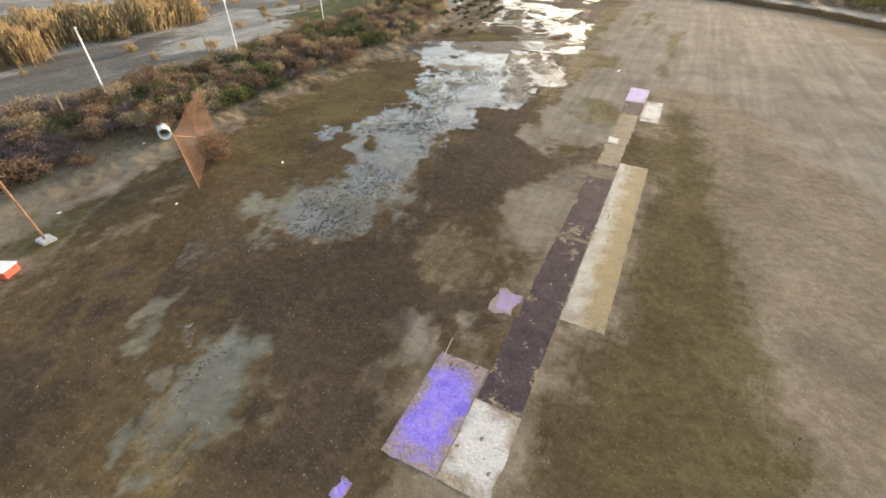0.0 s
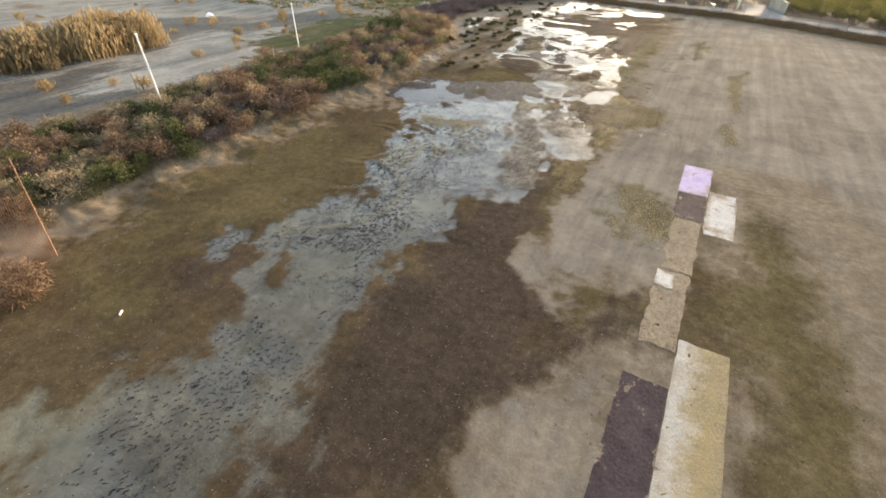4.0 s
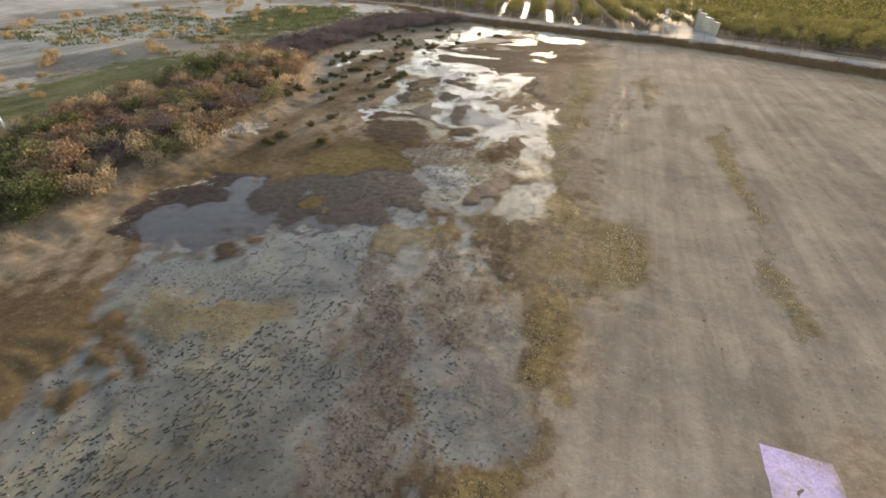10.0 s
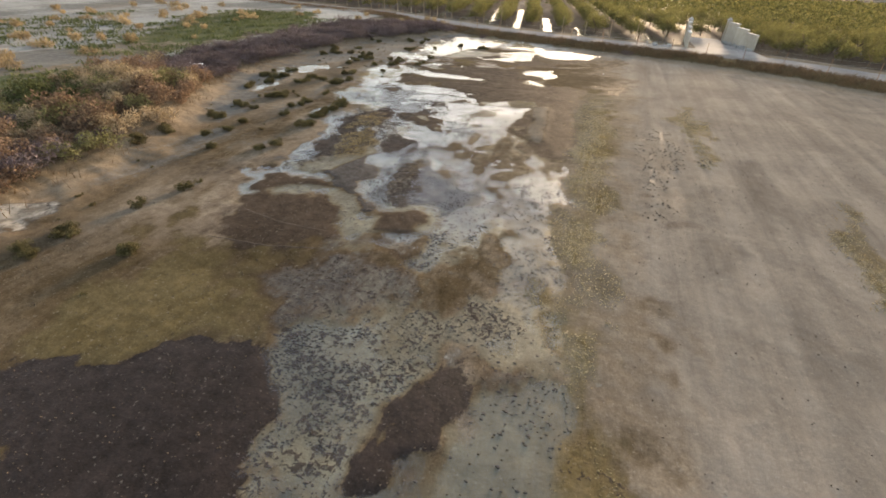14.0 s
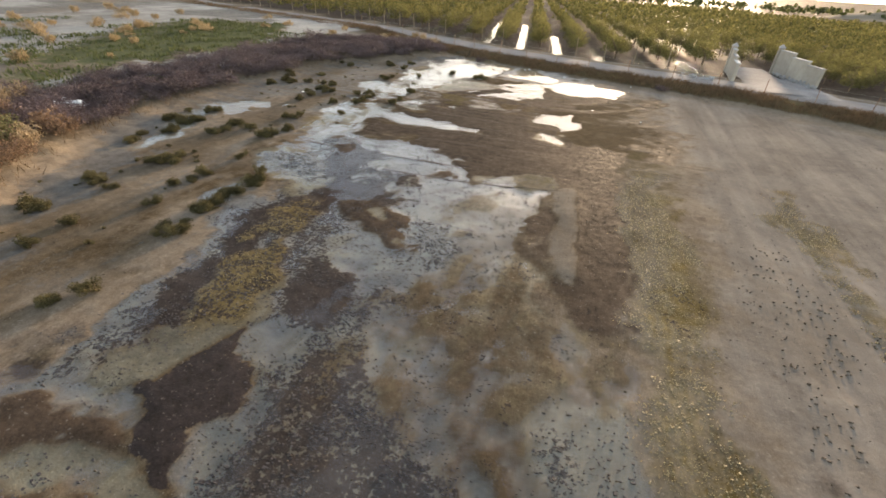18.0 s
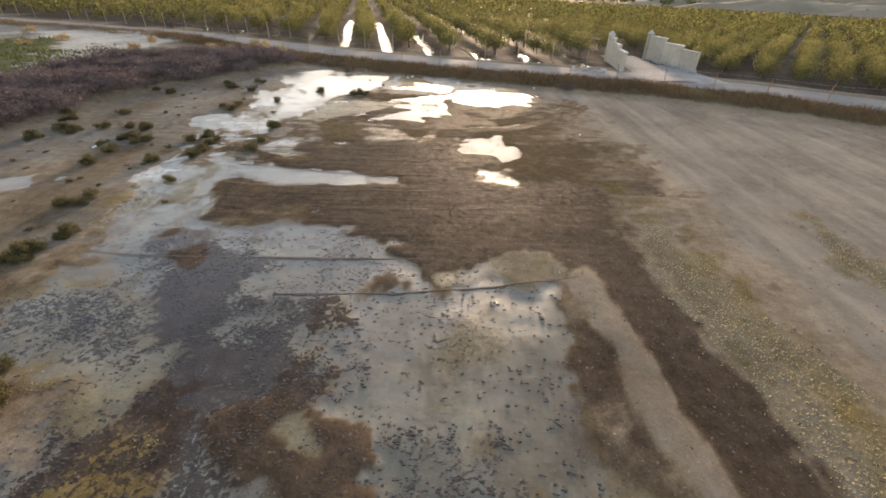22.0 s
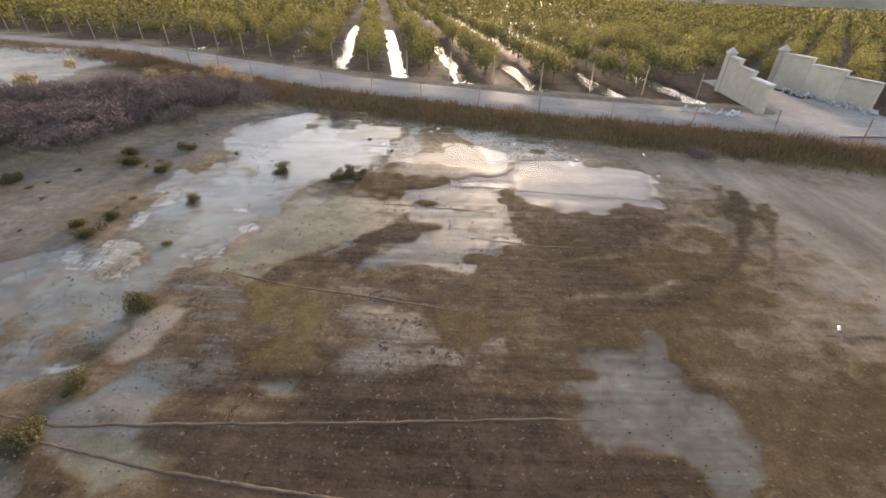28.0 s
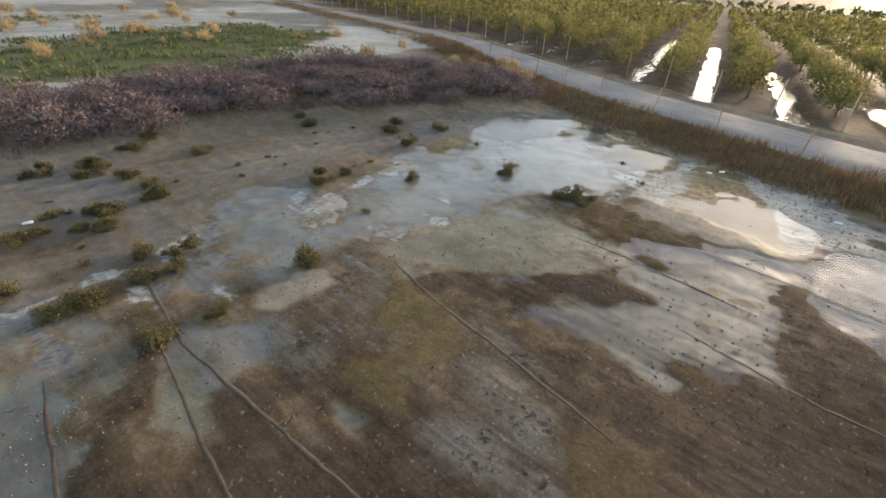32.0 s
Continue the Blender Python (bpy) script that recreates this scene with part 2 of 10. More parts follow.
    damp_band = ramp(n, l, noise_node(n, l, 1.0, 6, 0.6, bands.outputs[0], 0.6), (0.5, (0.0,)), (0.7, (0.75,)))
    col = blend(n, l, sums(n, l, "MULTIPLY", damp_band, sandy), col, (0.12, 0.102, 0.082))
    # soft damp clouds over everything
    col = blend(n, l, 1.0, col, ramp(n, l, noise_node(n, l, 0.3, 7, 0.62, co, 0.8), (0.3, (0.74,)), (0.62, (1.08,))), "MULTIPLY")
    # dark dashes of peeling mud in the shallows
    dash = n.new("ShaderNodeMapping")
    dash.inputs["Scale"].default_value, dash.inputs["Rotation"].default_value = (11.0, 4.6, 1.0), (0, 0, 0.45)
    l.new(co, dash.inputs["Vector"])
    peel = ramp(n, l, sums(n, l, "ADD", sums(n, l, "MULTIPLY", noise_node(n, l, 1.0, 5, 0.6, dash.outputs[0], 0.4), 0.7), sums(n, l, "MULTIPLY", noise_node(n, l, 0.7, 3, 0.6, co), 0.3)), (0.55, (0.0,)), (0.58, (1.0,)))
    broken = ramp(n, l, noise_node(n, l, 6.5, 7, 0.7, co, 0.5), (0.47, (0.0,)), (0.53, (1.0,)))
    peel = blend(n, l, peeling, peel, broken)
    col = blend(n, l, sums(n, l, "MULTIPLY", sums(n, l, "MULTIPLY", peel, shoal), 0.8), col, (0.03, 0.024, 0.022))
    specks = ramp(n, l, noise_node(n, l, 14, 2, 0.5, co), (0.66, (0.0,)), (0.72, (1.0,)))
    col = blend(n, l, sums(n, l, "MULTIPLY", specks, 0.16), col, (0.4, 0.36, 0.3))
    col = blend(n, l, 0.22, col, ramp(n, l, grain, (0.3, (0.38,)), (0.7, (0.62,))), "OVERLAY")
    l.new(col, b.inputs["Base Color"])
    rough = n.new("ShaderNodeMath")
    rough.operation, rough.use_clamp = "SUBTRACT", True
    rough.inputs[0].default_value = 0.93
    sheen = sums(n, l, "MULTIPLY", sums(n, l, "MAXIMUM", kl, sums(n, l, "MAXIMUM", sums(n, l, "MULTIPLY", kp, 0.6), sums(n, l, "MULTIPLY", kd, 0.45))), sums(n, l, "SUBTRACT", 1.0, mat_on))
    soaked = sums(n, l, "MAXIMUM", sums(n, l, "MAXIMUM", kw, kd), sums(n, l, "MAXIMUM", ks, sums(n, l, "MAXIMUM", kl, kp)))
    l.new(sums(n, l, "MULTIPLY", sums(n, l, "ADD", soaked, sheen), sums(n, l, "ADD", 0.02, sums(n, l, "MULTIPLY", mid, 0.5))), rough.inputs[1])
    l.new(sums(n, l, "ADD", 0.004, sums(n, l, "ADD", sums(n, l, "MULTIPLY", sheen, 0.165), sums(n, l, "ADD", sums(n, l, "MULTIPLY", kw, 0.004), sums(n, l, "MULTIPLY", ks, 0.06)))), b.inputs["Specular IOR Level"])
    l.new(rough.outputs[0], b.inputs["Roughness"])
    h = sums(n, l, "ADD", sums(n, l, "ADD", sums(n, l, "MULTIPLY", mat_on, 0.22), sums(n, l, "MULTIPLY", fine, 0.3)), sums(n, l, "ADD", mid, sums(n, l, "MULTIPLY", grain, 0.05)))
    bump(n, l, b, h, 0.34, 0.05)
    return m


def water_material(name, murk, strength):
    """Shallow standing water: a mirror that grows at low angles, cloudy with silt in places, over the mud below."""
    m, n, l, b = shader(name, 0.9, 0.0)
    co = place_coord(n)
    cloud = noise_node(n, l, 0.45, 6, 0.6, co, 0.6)
    film = noise_node(n, l, 2.6, 8, 0.7, co, 0.4)
    l.new(ramp(n, l, film, (0.3, murk), (0.75, tuple(min(1, c * 1.7) for c in murk))), b.inputs["Base Color"])
    clear = n.new("ShaderNodeBsdfTransparent")
    body = n.new("ShaderNodeMixShader")
    l.new(ramp(n, l, sums(n, l, "ADD", sums(n, l, "MULTIPLY", cloud, 0.65), sums(n, l, "MULTIPLY", film, 0.35)), (0.42, (0.0,)), (0.66, (strength,))), body.inputs[0])
    l.new(clear.outputs[0], body.inputs[1])
    l.new(b.outputs[0], body.inputs[2])
    gloss = n.new("ShaderNodeBsdfGlossy")
    gloss.inputs["Roughness"].default_value = 0.06
    # a faint blue put into the reflection by colour
    gloss.inputs["Color"].default_value = (0.92, 0.95, 1.0, 1.0)
    bp = n.new("ShaderNodeBump")
    bp.inputs["Strength"].default_value, bp.inputs["Distance"].default_value = 0.03, 0.02
    l.new(noise_node(n, l, 5, 4, 0.6, co), bp.inputs["Height"])
    l.new(bp.outputs[0], gloss.inputs["Normal"])
    lw = n.new("ShaderNodeLayerWeight")
    lw.inputs["Blend"].default_value = 0.5
    mirror = sums(n, l, "ADD", 0.022, sums(n, l, "MULTIPLY", 0.27, sums(n, l, "POWER", lw.outputs["Facing"], 3.2)))  # set below true Fresnel at low angles, to dim the reflected sky
    mix = n.new("ShaderNodeMixShader")
    l.new(mirror, mix.inputs[0])
    l.new(body.outputs[0], mix.inputs[1])
    l.new(gloss.outputs[0], mix.inputs[2])
    l.new(mix.outputs[0], n["Material Output"].inputs["Surface"])
    return m


SOIL = ground_material()
WATER = water_material("puddle_water", (0.2, 0.19, 0.15), 0.07)
FURROW_WATER = water_material("furrow_water", (0.16, 0.14, 0.1), 0.3)
ROAD = speckled("road_dust", (0.17, 0.155, 0.14), (0.28, 0.26, 0.24), 5, 0.9, 0.2, 0.3, 0.03)
PLASTER = speckled("wall_plaster", (0.29, 0.25, 0.2), (0.4, 0.355, 0.295), 3, 0.9, 0.2, 0.25, 0.01)
CARPET_DARK = worn_carpet("dark_carpet", (0.032, 0.022, 0.025), (0.068, 0.05, 0.053), 0.1, 0.06, 0.12)
CARPET_PURPLE = worn_carpet("purple_carpet", (0.13, 0.095, 0.42), (0.26, 0.2, 0.6), 0.5, 0.24, 0.36)
CARPET_PINK = worn_carpet("faded_purple_carpet", (0.3, 0.245, 0.41), (0.46, 0.39, 0.55), 0.5, 0.2, 0.12)
CARPET_SCRAP = worn_carpet("buried_purple_carpet", (0.2, 0.15, 0.4), (0.34, 0.27, 0.5), 1.0, 0.3, 0.5)
CARPET_WHITE = worn_carpet("dirty_white_carpet", (0.3, 0.285, 0.27), (0.54, 0.525, 0.5), 0.48, 0.16, 0.2)
CARPET_STAINED = worn_carpet("stained_white_carpet", (0.27, 0.245, 0.2), (0.5, 0.475, 0.43), 0.66, 0.25, 0.12, 1.0)
CARPET_TAN = worn_carpet("sandy_carpet", (0.13, 0.1, 0.068), (0.235, 0.19, 0.138), 0.75, 0.3, 0.4)
METAL = speckled("galvanised_post", (0.25, 0.24, 0.23), (0.45, 0.44, 0.42), 20, 0.5, 0.5, 0.1, 0.002)
RUST = speckled("rusty_pipe", (0.16, 0.08, 0.045), (0.34, 0.2, 0.12), 15, 0.8, 0.3, 0.2, 0.003)
WHITE = speckled("white_plastic", (0.6, 0.6, 0.58), (0.8, 0.8, 0.78), 6, 0.5, 0.4, 0.05, 0.002)
RED = speckled("red_paint", (0.32, 0.05, 0.03), (0.5, 0.09, 0.05), 6, 0.7, 0.3, 0.1, 0.002)
NET = speckled("orange_net", (0.45, 0.2, 0.09), (0.6, 0.3, 0.16), 10, 0.7, 0.3, 0.0)
CONCRETE = speckled("concrete", (0.3, 0.29, 0.28), (0.46, 0.45, 0.43), 8, 0.9, 0.2, 0.4, 0.01)
WOOD = speckled("grey_wood", (0.2, 0.15, 0.1), (0.36, 0.29, 0.21), 12, 0.9, 0.2, 0.3, 0.004)
MUD = speckled("dried_mud", (0.025, 0.02, 0.02), (0.08, 0.065, 0.055), 12, 0.7, 0.3, 0.3, 0.01)
ALGAE = speckled("dried_algae", (0.07, 0.05, 0.022), (0.3, 0.23, 0.11), 9, 0.8, 0.3, 0.3, 0.01)
# crumbs whose pale gold puts the low sun's glint into the colour
GLINT_GOLD = speckled("gold_glint", (0.22, 0.165, 0.08), (0.46, 0.35, 0.18), 9, 0.55, 0.4, 0.2, 0.01)
DAMP_CLOD = speckled("damp_soil", (0.05, 0.036, 0.025), (0.17, 0.13, 0.09), 12, 0.85, 0.2, 0.4, 0.01)
RIDGE_SOIL = speckled("ridge_soil", (0.03, 0.022, 0.015), (0.095, 0.07, 0.05), 6, 0.85, 0.2, 0.4, 0.01)
BARK = speckled("bark", (0.07, 0.05, 0.035), (0.17, 0.125, 0.085), 18, 0.9, 0.2, 0.5, 0.01)
RUSTY_LEAF = leafy("rust_leaves", (0.07, 0.048, 0.034), (0.25, 0.165, 0.105))
TAN_LEAF = leafy("dry_tan_leaves", (0.12, 0.09, 0.055), (0.38, 0.29, 0.18))
OLIVE_LEAF = leafy("olive_leaves", (0.06, 0.06, 0.025), (0.22, 0.2, 0.09))
GREEN_LEAF = leafy("green_leaves", (0.036, 0.042, 0.016), (0.125, 0.13, 0.05))
SALT_LEAF = leafy("saltbush_leaves", (0.04, 0.035, 0.016), (0.14, 0.12, 0.055))
PURPLE_TWIG = leafy("dry_brush_twigs", (0.06, 0.044, 0.043), (0.17, 0.128, 0.124), 0.1)
# blades coloured gold to carry the same sun glint
GLINT_STRAW = leafy("glint_straw", (0.2, 0.155, 0.08), (0.46, 0.36, 0.2), 0.4)
STRAW = leafy("dry_straw", (0.15, 0.11, 0.06), (0.4, 0.3, 0.17), 0.42)
VERGE_GRASS = leafy("brown_grass", (0.055, 0.037, 0.022), (0.175, 0.118, 0.068))
ORCHARD_LEAF = leafy("orchard_leaves", (0.052, 0.054, 0.018), (0.195, 0.176, 0.064), 0.45)
FIELD_GREEN = leafy("weed_leaves", (0.034, 0.043, 0.018), (0.105, 0.115, 0.045))
HILL = speckled("far_hill", (0.1, 0.09, 0.06), (0.22, 0.18, 0.13), 0.05, 0.95, 0.1, 0.0)
HOUSE_WHITE = speckled("house_wall", (0.55, 0.52, 0.48), (0.72, 0.7, 0.66), 0.8, 0.9, 0.2, 0.0)
HOUSE_RED = speckled("house_roof", (0.2, 0.09, 0.06), (0.32, 0.15, 0.1), 2, 0.9, 0.2, 0.0)
GLASS_DARK = speckled("dark_window", (0.03, 0.035, 0.04), (0.06, 0.065, 0.07), 2, 0.2, 0.5, 0.0)


# ---- helpers of this scene ----
def mesh_of(name, verts, faces, mat, smooth=False):
    me = bpy.data.meshes.new(name)
    me.from_pydata([tuple(v) for v in verts], [], [tuple(f) for f in faces])
    me.materials.append(mat)
    if smooth:
        me.shade_smooth()
    me.update()
    return me


def part(name, bm, mat, parent=None, label="", smooth=False):
    """Links a bmesh as one mesh object, under a thing or part if one is given."""
    me = bpy.data.meshes.new(name)
    bm.to_mesh(me)
    bm.free()
    me.materials.append(mat)
    if smooth:
        me.shade_smooth()
    ob = new(name, me)
    if parent:
        ob.parent = parent
    return tagged(ob, label) if label else ob


def box_bm(x0, x1, y0, y1, z0, z1, bevel=0.0, bm=None):
    bm = bm or bmesh.new()
    r = bmesh.ops.create_cube(bm, size=1.0, matrix=Matrix.Translation(((x0 + x1) / 2, (y0 + y1) / 2, (z0 + z1) / 2)) @ Matrix.Diagonal((x1 - x0, y1 - y0, z1 - z0, 1)))
    if bevel:
        bmesh.ops.bevel(bm, geom=list({e for v in r["verts"] for e in v.link_edges}), offset=bevel, segments=2, affect="EDGES")
    return bm


def rod_bm(a, b, r0, r1=None, seg=8, bm=None):
    """A tapered rod from a to b."""
    bm = bm or bmesh.new()
    a, b = Vector(a), Vector(b)
    d = b - a
    m = Matrix.Translation((a + b) / 2) @ d.to_track_quat("Z", "Y").to_matrix().to_4x4()
    bmesh.ops.create_cone(bm, cap_ends=True, segments=seg, radius1=r0, radius2=r0 if r1 is None else r1, depth=d.length, matrix=m)
    return bm


def lattice(ix, iy, seed):
    """Repeatable random numbers in 0..1 at whole places."""
    h = np.sin(ix * 127.1 + iy * 311.7 + seed * 74.7) * 43758.5453
    return h - np.floor(h)


def value_noise(x, y, seed=0):
    ix, iy = np.floor(x), np.floor(y)
    fx, fy = x - ix, y - iy
    fx, fy = fx * fx * (3 - 2 * fx), fy * fy * (3 - 2 * fy)
    a, b = lattice(ix, iy, seed), lattice(ix + 1, iy, seed)
    c, d = lattice(ix, iy + 1, seed), lattice(ix + 1, iy + 1, seed)
    return (a + (b - a) * fx) * (1 - fy) + (c + (d - c) * fx) * fy


def fbm(x, y, seed=0, octaves=4):
    out, amp, tot = 0.0, 1.0, 0.0
    for k in range(octaves):
        out, tot = out + amp * value_noise(x * 2 ** k, y * 2 ** k, seed + 17 * k), tot + amp
        amp *= 0.55
    return out / tot


def smooth(a, b, v):
    t = np.clip((v - a) / (b - a), 0, 1)
    return t * t * (3 - 2 * t)


def signed_distance(px, py, pts):
    """Distance to a closed outline, positive inside."""
    best, inside = np.full(px.shape, 1e9), np.zeros(px.shape, bool)
    for (x0, y0), (x1, y1) in zip(pts, pts[1:] + pts[:1]):
        ex, ey = x1 - x0, y1 - y0
        k = np.clip(((px - x0) * ex + (py - y0) * ey) / (ex * ex + ey * ey + 1e-9), 0, 1)
        best = np.minimum(best, (px - x0 - k * ex) ** 2 + (py - y0 - k * ey) ** 2)
        if y0 != y1:
            inside ^= ((y0 > py) != (y1 > py)) & (px < ex * (py - y0) / ey + x0)
    return np.where(inside, 1, -1) * np.sqrt(best)


def patch(out, X, Y, pts, soft=0.5, warp=0.5, amount=1.0, seed=3):
    """Adds an outlined patch with a ragged edge to a mask."""
    p = np.array(pts)
    lo, hi = p.min(0) - 2 - soft, p.max(0) + 2 + soft
    sel = (X > lo[0]) & (X < hi[0]) & (Y > lo[1]) & (Y < hi[1])
    x, y = X[sel], Y[sel]
    wx = x + warp * (2 * fbm(x * 0.9, y * 0.9, seed) - 1) * 1.6 + warp * 0.35 * (2 * fbm(x * 4, y * 4, seed + 5, 2) - 1)
    wy = y + warp * (2 * fbm(x * 0.9, y * 0.9, seed + 9) - 1) * 1.6
    out[sel] = np.maximum(out[sel], amount * smooth(-soft, soft, signed_distance(wx, wy, pts)))


def line_offset(x, y, pts):
    """Signed distance to an open line, positive on its left going along."""
    best, side = np.full(np.shape(x), 1e9), np.zeros(np.shape(x))
    for (x0, y0), (x1, y1) in zip(pts, pts[1:]):
        ex, ey = x1 - x0, y1 - y0
        k = np.clip(((x - x0) * ex + (y - y0) * ey) / (ex * ex + ey * ey), 0, 1)
        d = (x - x0 - k * ex) ** 2 + (y - y0 - k * ey) ** 2
        s = ex * (y - y0) - ey * (x - x0)
        side, best = np.where(d < best, s, side), np.minimum(d, best)
    return np.sign(side) * np.sqrt(best)


# ---- the plan of the place ----
ROAD_LINE = [(-900, 460), (-77, 112), (-40, 101.5), (-23, 92.6), (-12.3, 89.0), (-3, 86.9), (5, 83.6), (15, 77), (24, 67), (31, 52), (40, 20), (120, -250)]
ROAD_WIDE = 3.9
BERM_FOOT = [(-30, -40), (-25.5, 2), (-23.4, 12), (-23.3, 20), (-23.6, 30), (-24.2, 44), (-25.8, 51), (-29, 57.5), (-32, 63), (-33, 72), (-32, 80), (-28.5, 86), (-25.2, 89), (-28.5, 93.0), (-34, 92.2),
             (-38, 88), (-38, 78), (-38.5, 70), (-37.5, 60), (-34.5, 48), (-33.5, 36), (-32, 22), (-33, 8), (-38, -40)]
ROW_U0, ROW_GAP = -5.3, 3.75


# ---- ground: one sheet to the horizon, finer where the camera passes ----
def spread(lo, hi, step, far, grow=1.22):
    mid = list(np.arange(lo, hi + step / 2, step))
    out, d = [], step
    x = 0.0
    while x < far:
        d *= grow
        x += d
        out.append(x)
    return np.array([lo - v for v in reversed(out)] + mid + [hi + v for v in out])


GX, GY = spread(-44.0, 13.0, 0.14, 3200), spread(-7.0, 92.0, 0.14, 3200)
PX, PY = np.meshgrid(GX, GY)
ROAD_OFF = line_offset(PX, PY, ROAD_LINE)
NEAR = (PX > -50) & (PX < 20) & (PY > -12) & (PY < 96)


SOILS = {k: np.zeros(PX.shape) for k in ("water", "island", "wet", "dark", "ochre", "crust", "peel", "olive", "sand", "green", "silt", "damp", "film", "bare", "scum")}
EDGE = {"water": (0.5, 0.5), "island": (0.4, 0.35), "wet": (2.3, 1.0), "dark": (1.3, 0.7), "ochre": (1.3, 0.7), "crust": (1.2, 0.7), "peel": (0.7, 0.5), "olive": (1.6, 0.8), "sand": (1.2, 0.7), "green": (3.0, 2.0), "silt": (1.2, 0.7), "damp": (1.5, 0.9), "film": (1.6, 0.8), "bare": (0.8, 0.7), "scum": (0.35, 0.3)}
laid = [0]


def lay(kind, *pts):
    """Lay a patch of water, soil or plants, given by the corners of its rough outline."""
    laid[0] += 1
    patch(SOILS[kind], PX, PY, list(pts), *EDGE[kind], 1.0, 7 + 3 * laid[0])


# puddles, islands in them, and the patches of soil round about
lay("water", (-21.5, 35.6), (-22.8, 38.3), (-21.7, 41.3), (-16.6, 41.5), (-14, 44.7), (-12.4, 47.6), (-9.5, 50.4), (-8.5, 52.8), (-7.6, 45), (-7.6, 42.2), (-9.2, 40.5), (-8.6, 39.5), (-5.8, 39), (-7, 37), (-6.6, 33.6), (-8, 33), (-8.3, 29.5), (-11, 27.3), (-10.4, 22.5), (-10.8, 20.5), (-10, 17.5), (-11.2, 15.2), (-12.6, 16.3), (-13.4, 17.4), (-12.8, 18.9), (-14.8, 20.6), (-14.9, 22.9), (-15.5, 25.6), (-15.4, 28.4), (-16.2, 31.2), (-18.5, 33.8))
lay("water", (-20.8, 51.5), (-18.9, 53.5), (-20.4, 57.1), (-21.4, 61), (-24, 66.5), (-24.6, 70), (-24.4, 73.7), (-26.6, 76.5), (-24.6, 77.2), (-23.4, 77.8), (-25.5, 81), (-25.1, 86.9), (-22.5, 88.3), (-20.4, 86.8), (-18.4, 84.8), (-19.5, 82.3), (-21.7, 82.4), (-22.3, 78.4), (-21.6, 76), (-22.3, 73.2), (-22.5, 69.5), (-19.5, 70), (-17.4, 69.5), (-19.5, 68), (-18.2, 66.4), (-15, 65.3), (-12, 65.2), (-11.6, 61), (-12, 57.7), (-10.5, 55.9), (-9.2, 56.2), (-8.7, 52.8), (-11.9, 49.8), (-13.7, 49.4), (-16.6, 50.9), (-19.2, 50.3))
lay("water", (-19.4, 77.3), (-17.8, 80), (-16, 81.7), (-14.5, 81.4), (-14.5, 78.8), (-16.2, 76.9), (-18, 76.4), (-19.3, 76.3))
lay("water", (-14, 82.5), (-11.3, 83.5), (-9.5, 82.8), (-10.1, 81.1), (-11.2, 80.7), (-12, 79.8), (-13.2, 80.6))
lay("water", (-20.3, 74.8), (-20.3, 75.9), (-17, 75.8), (-16.6, 74.6), (-17.2, 74), (-20.1, 74))
lay("water", (-14.4, 74.7), (-13.9, 75.1), (-12, 75), (-12.5, 73.6), (-11.7, 72.6), (-12.3, 71.8), (-13.4, 72.1), (-14.2, 73.3))
lay("water", (-32.5, 64), (-28.5, 66.5), (-27.6, 69), (-29.5, 68.8), (-32, 66.4))
lay("water", (-16.3, 38.3), (-13.7, 41), (-11, 41.4), (-10.9, 40.5), (-13, 38.6))
lay("water", (-24.6, 43.2), (-23.7, 44.2), (-23.9, 46.6), (-24.4, 46.4), (-24.6, 44.6))
lay("island", (-18.9, 47.5), (-18.9, 50), (-16.3, 50.4), (-13.3, 48.2), (-13, 46.1), (-14.8, 45.2), (-17.4, 43.5))
lay("island", (-14.4, 50.4), (-12.9, 50.8), (-12.4, 49.7), (-13.7, 49.2))
lay("island", (-9.3, 36.9), (-8.9, 34), (-7.9, 33.6), (-7.9, 36.6))
lay("island", (-16, 60.6), (-15, 60.9), (-14.7, 58.9), (-15.5, 58.4), (-15.9, 59.4))
lay("island", (-21.8, 81.8), (-20.6, 82.3), (-18.8, 81.9), (-20.4, 81.3))
lay("wet", (-6.2, 1.4), (-8.4, 3.9), (-9.2, 7.1), (-10.1, 9.4), (-10.8, 16.2), (-10.6, 22.9), (-10, 27), (-8.5, 30.5), (-7, 30.6), (-6.6, 26), (-5.6, 22.5), (-4.6, 23.3), (-2.2, 23.9), (-1.9, 22), (-2.2, 20.5), (-5.5, 20.3), (-5.9, 16.9), (-7, 12.3), (-5.6, 7.8), (-4.2, 5.3), (-3.8, 2.6))
lay("wet", (-16.5, 2), (-16.2, 8.4), (-16.6, 11.6), (-15.4, 13.2), (-14, 9), (-13.7, 6.5), (-12, 4.5), (-11, -2), (-15, -4))
lay("wet", (-19.5, 14.5), (-18.2, 17.6), (-16.6, 19.2), (-14.2, 18.9), (-14, 16), (-15.5, 13.6))
lay("wet", (-9.4, 28.4), (-9.8, 30.3), (-10, 33.6), (-8.9, 34.3), (-8.6, 32.2), (-7.6, 31), (-7.5, 28))
lay("wet", (-11.4, 5.6), (-11, 7), (-8.8, 7.6), (-7.2, 6.4), (-7.8, 5.2), (-9.4, 5))
lay("ochre", (-15.3, 20.7), (-14.3, 22), (-13.7, 23.2), (-13.4, 21.3), (-14.4, 20.6))
lay("ochre", (-12.7, 16.4), (-13.3, 17.3), (-11.8, 18.3), (-11.2, 17))
lay("ochre", (-17.6, 32.8), (-17.8, 34.6), (-15.3, 35), (-13.7, 34.8), (-13.9, 33.7), (-15.3, 32.9))
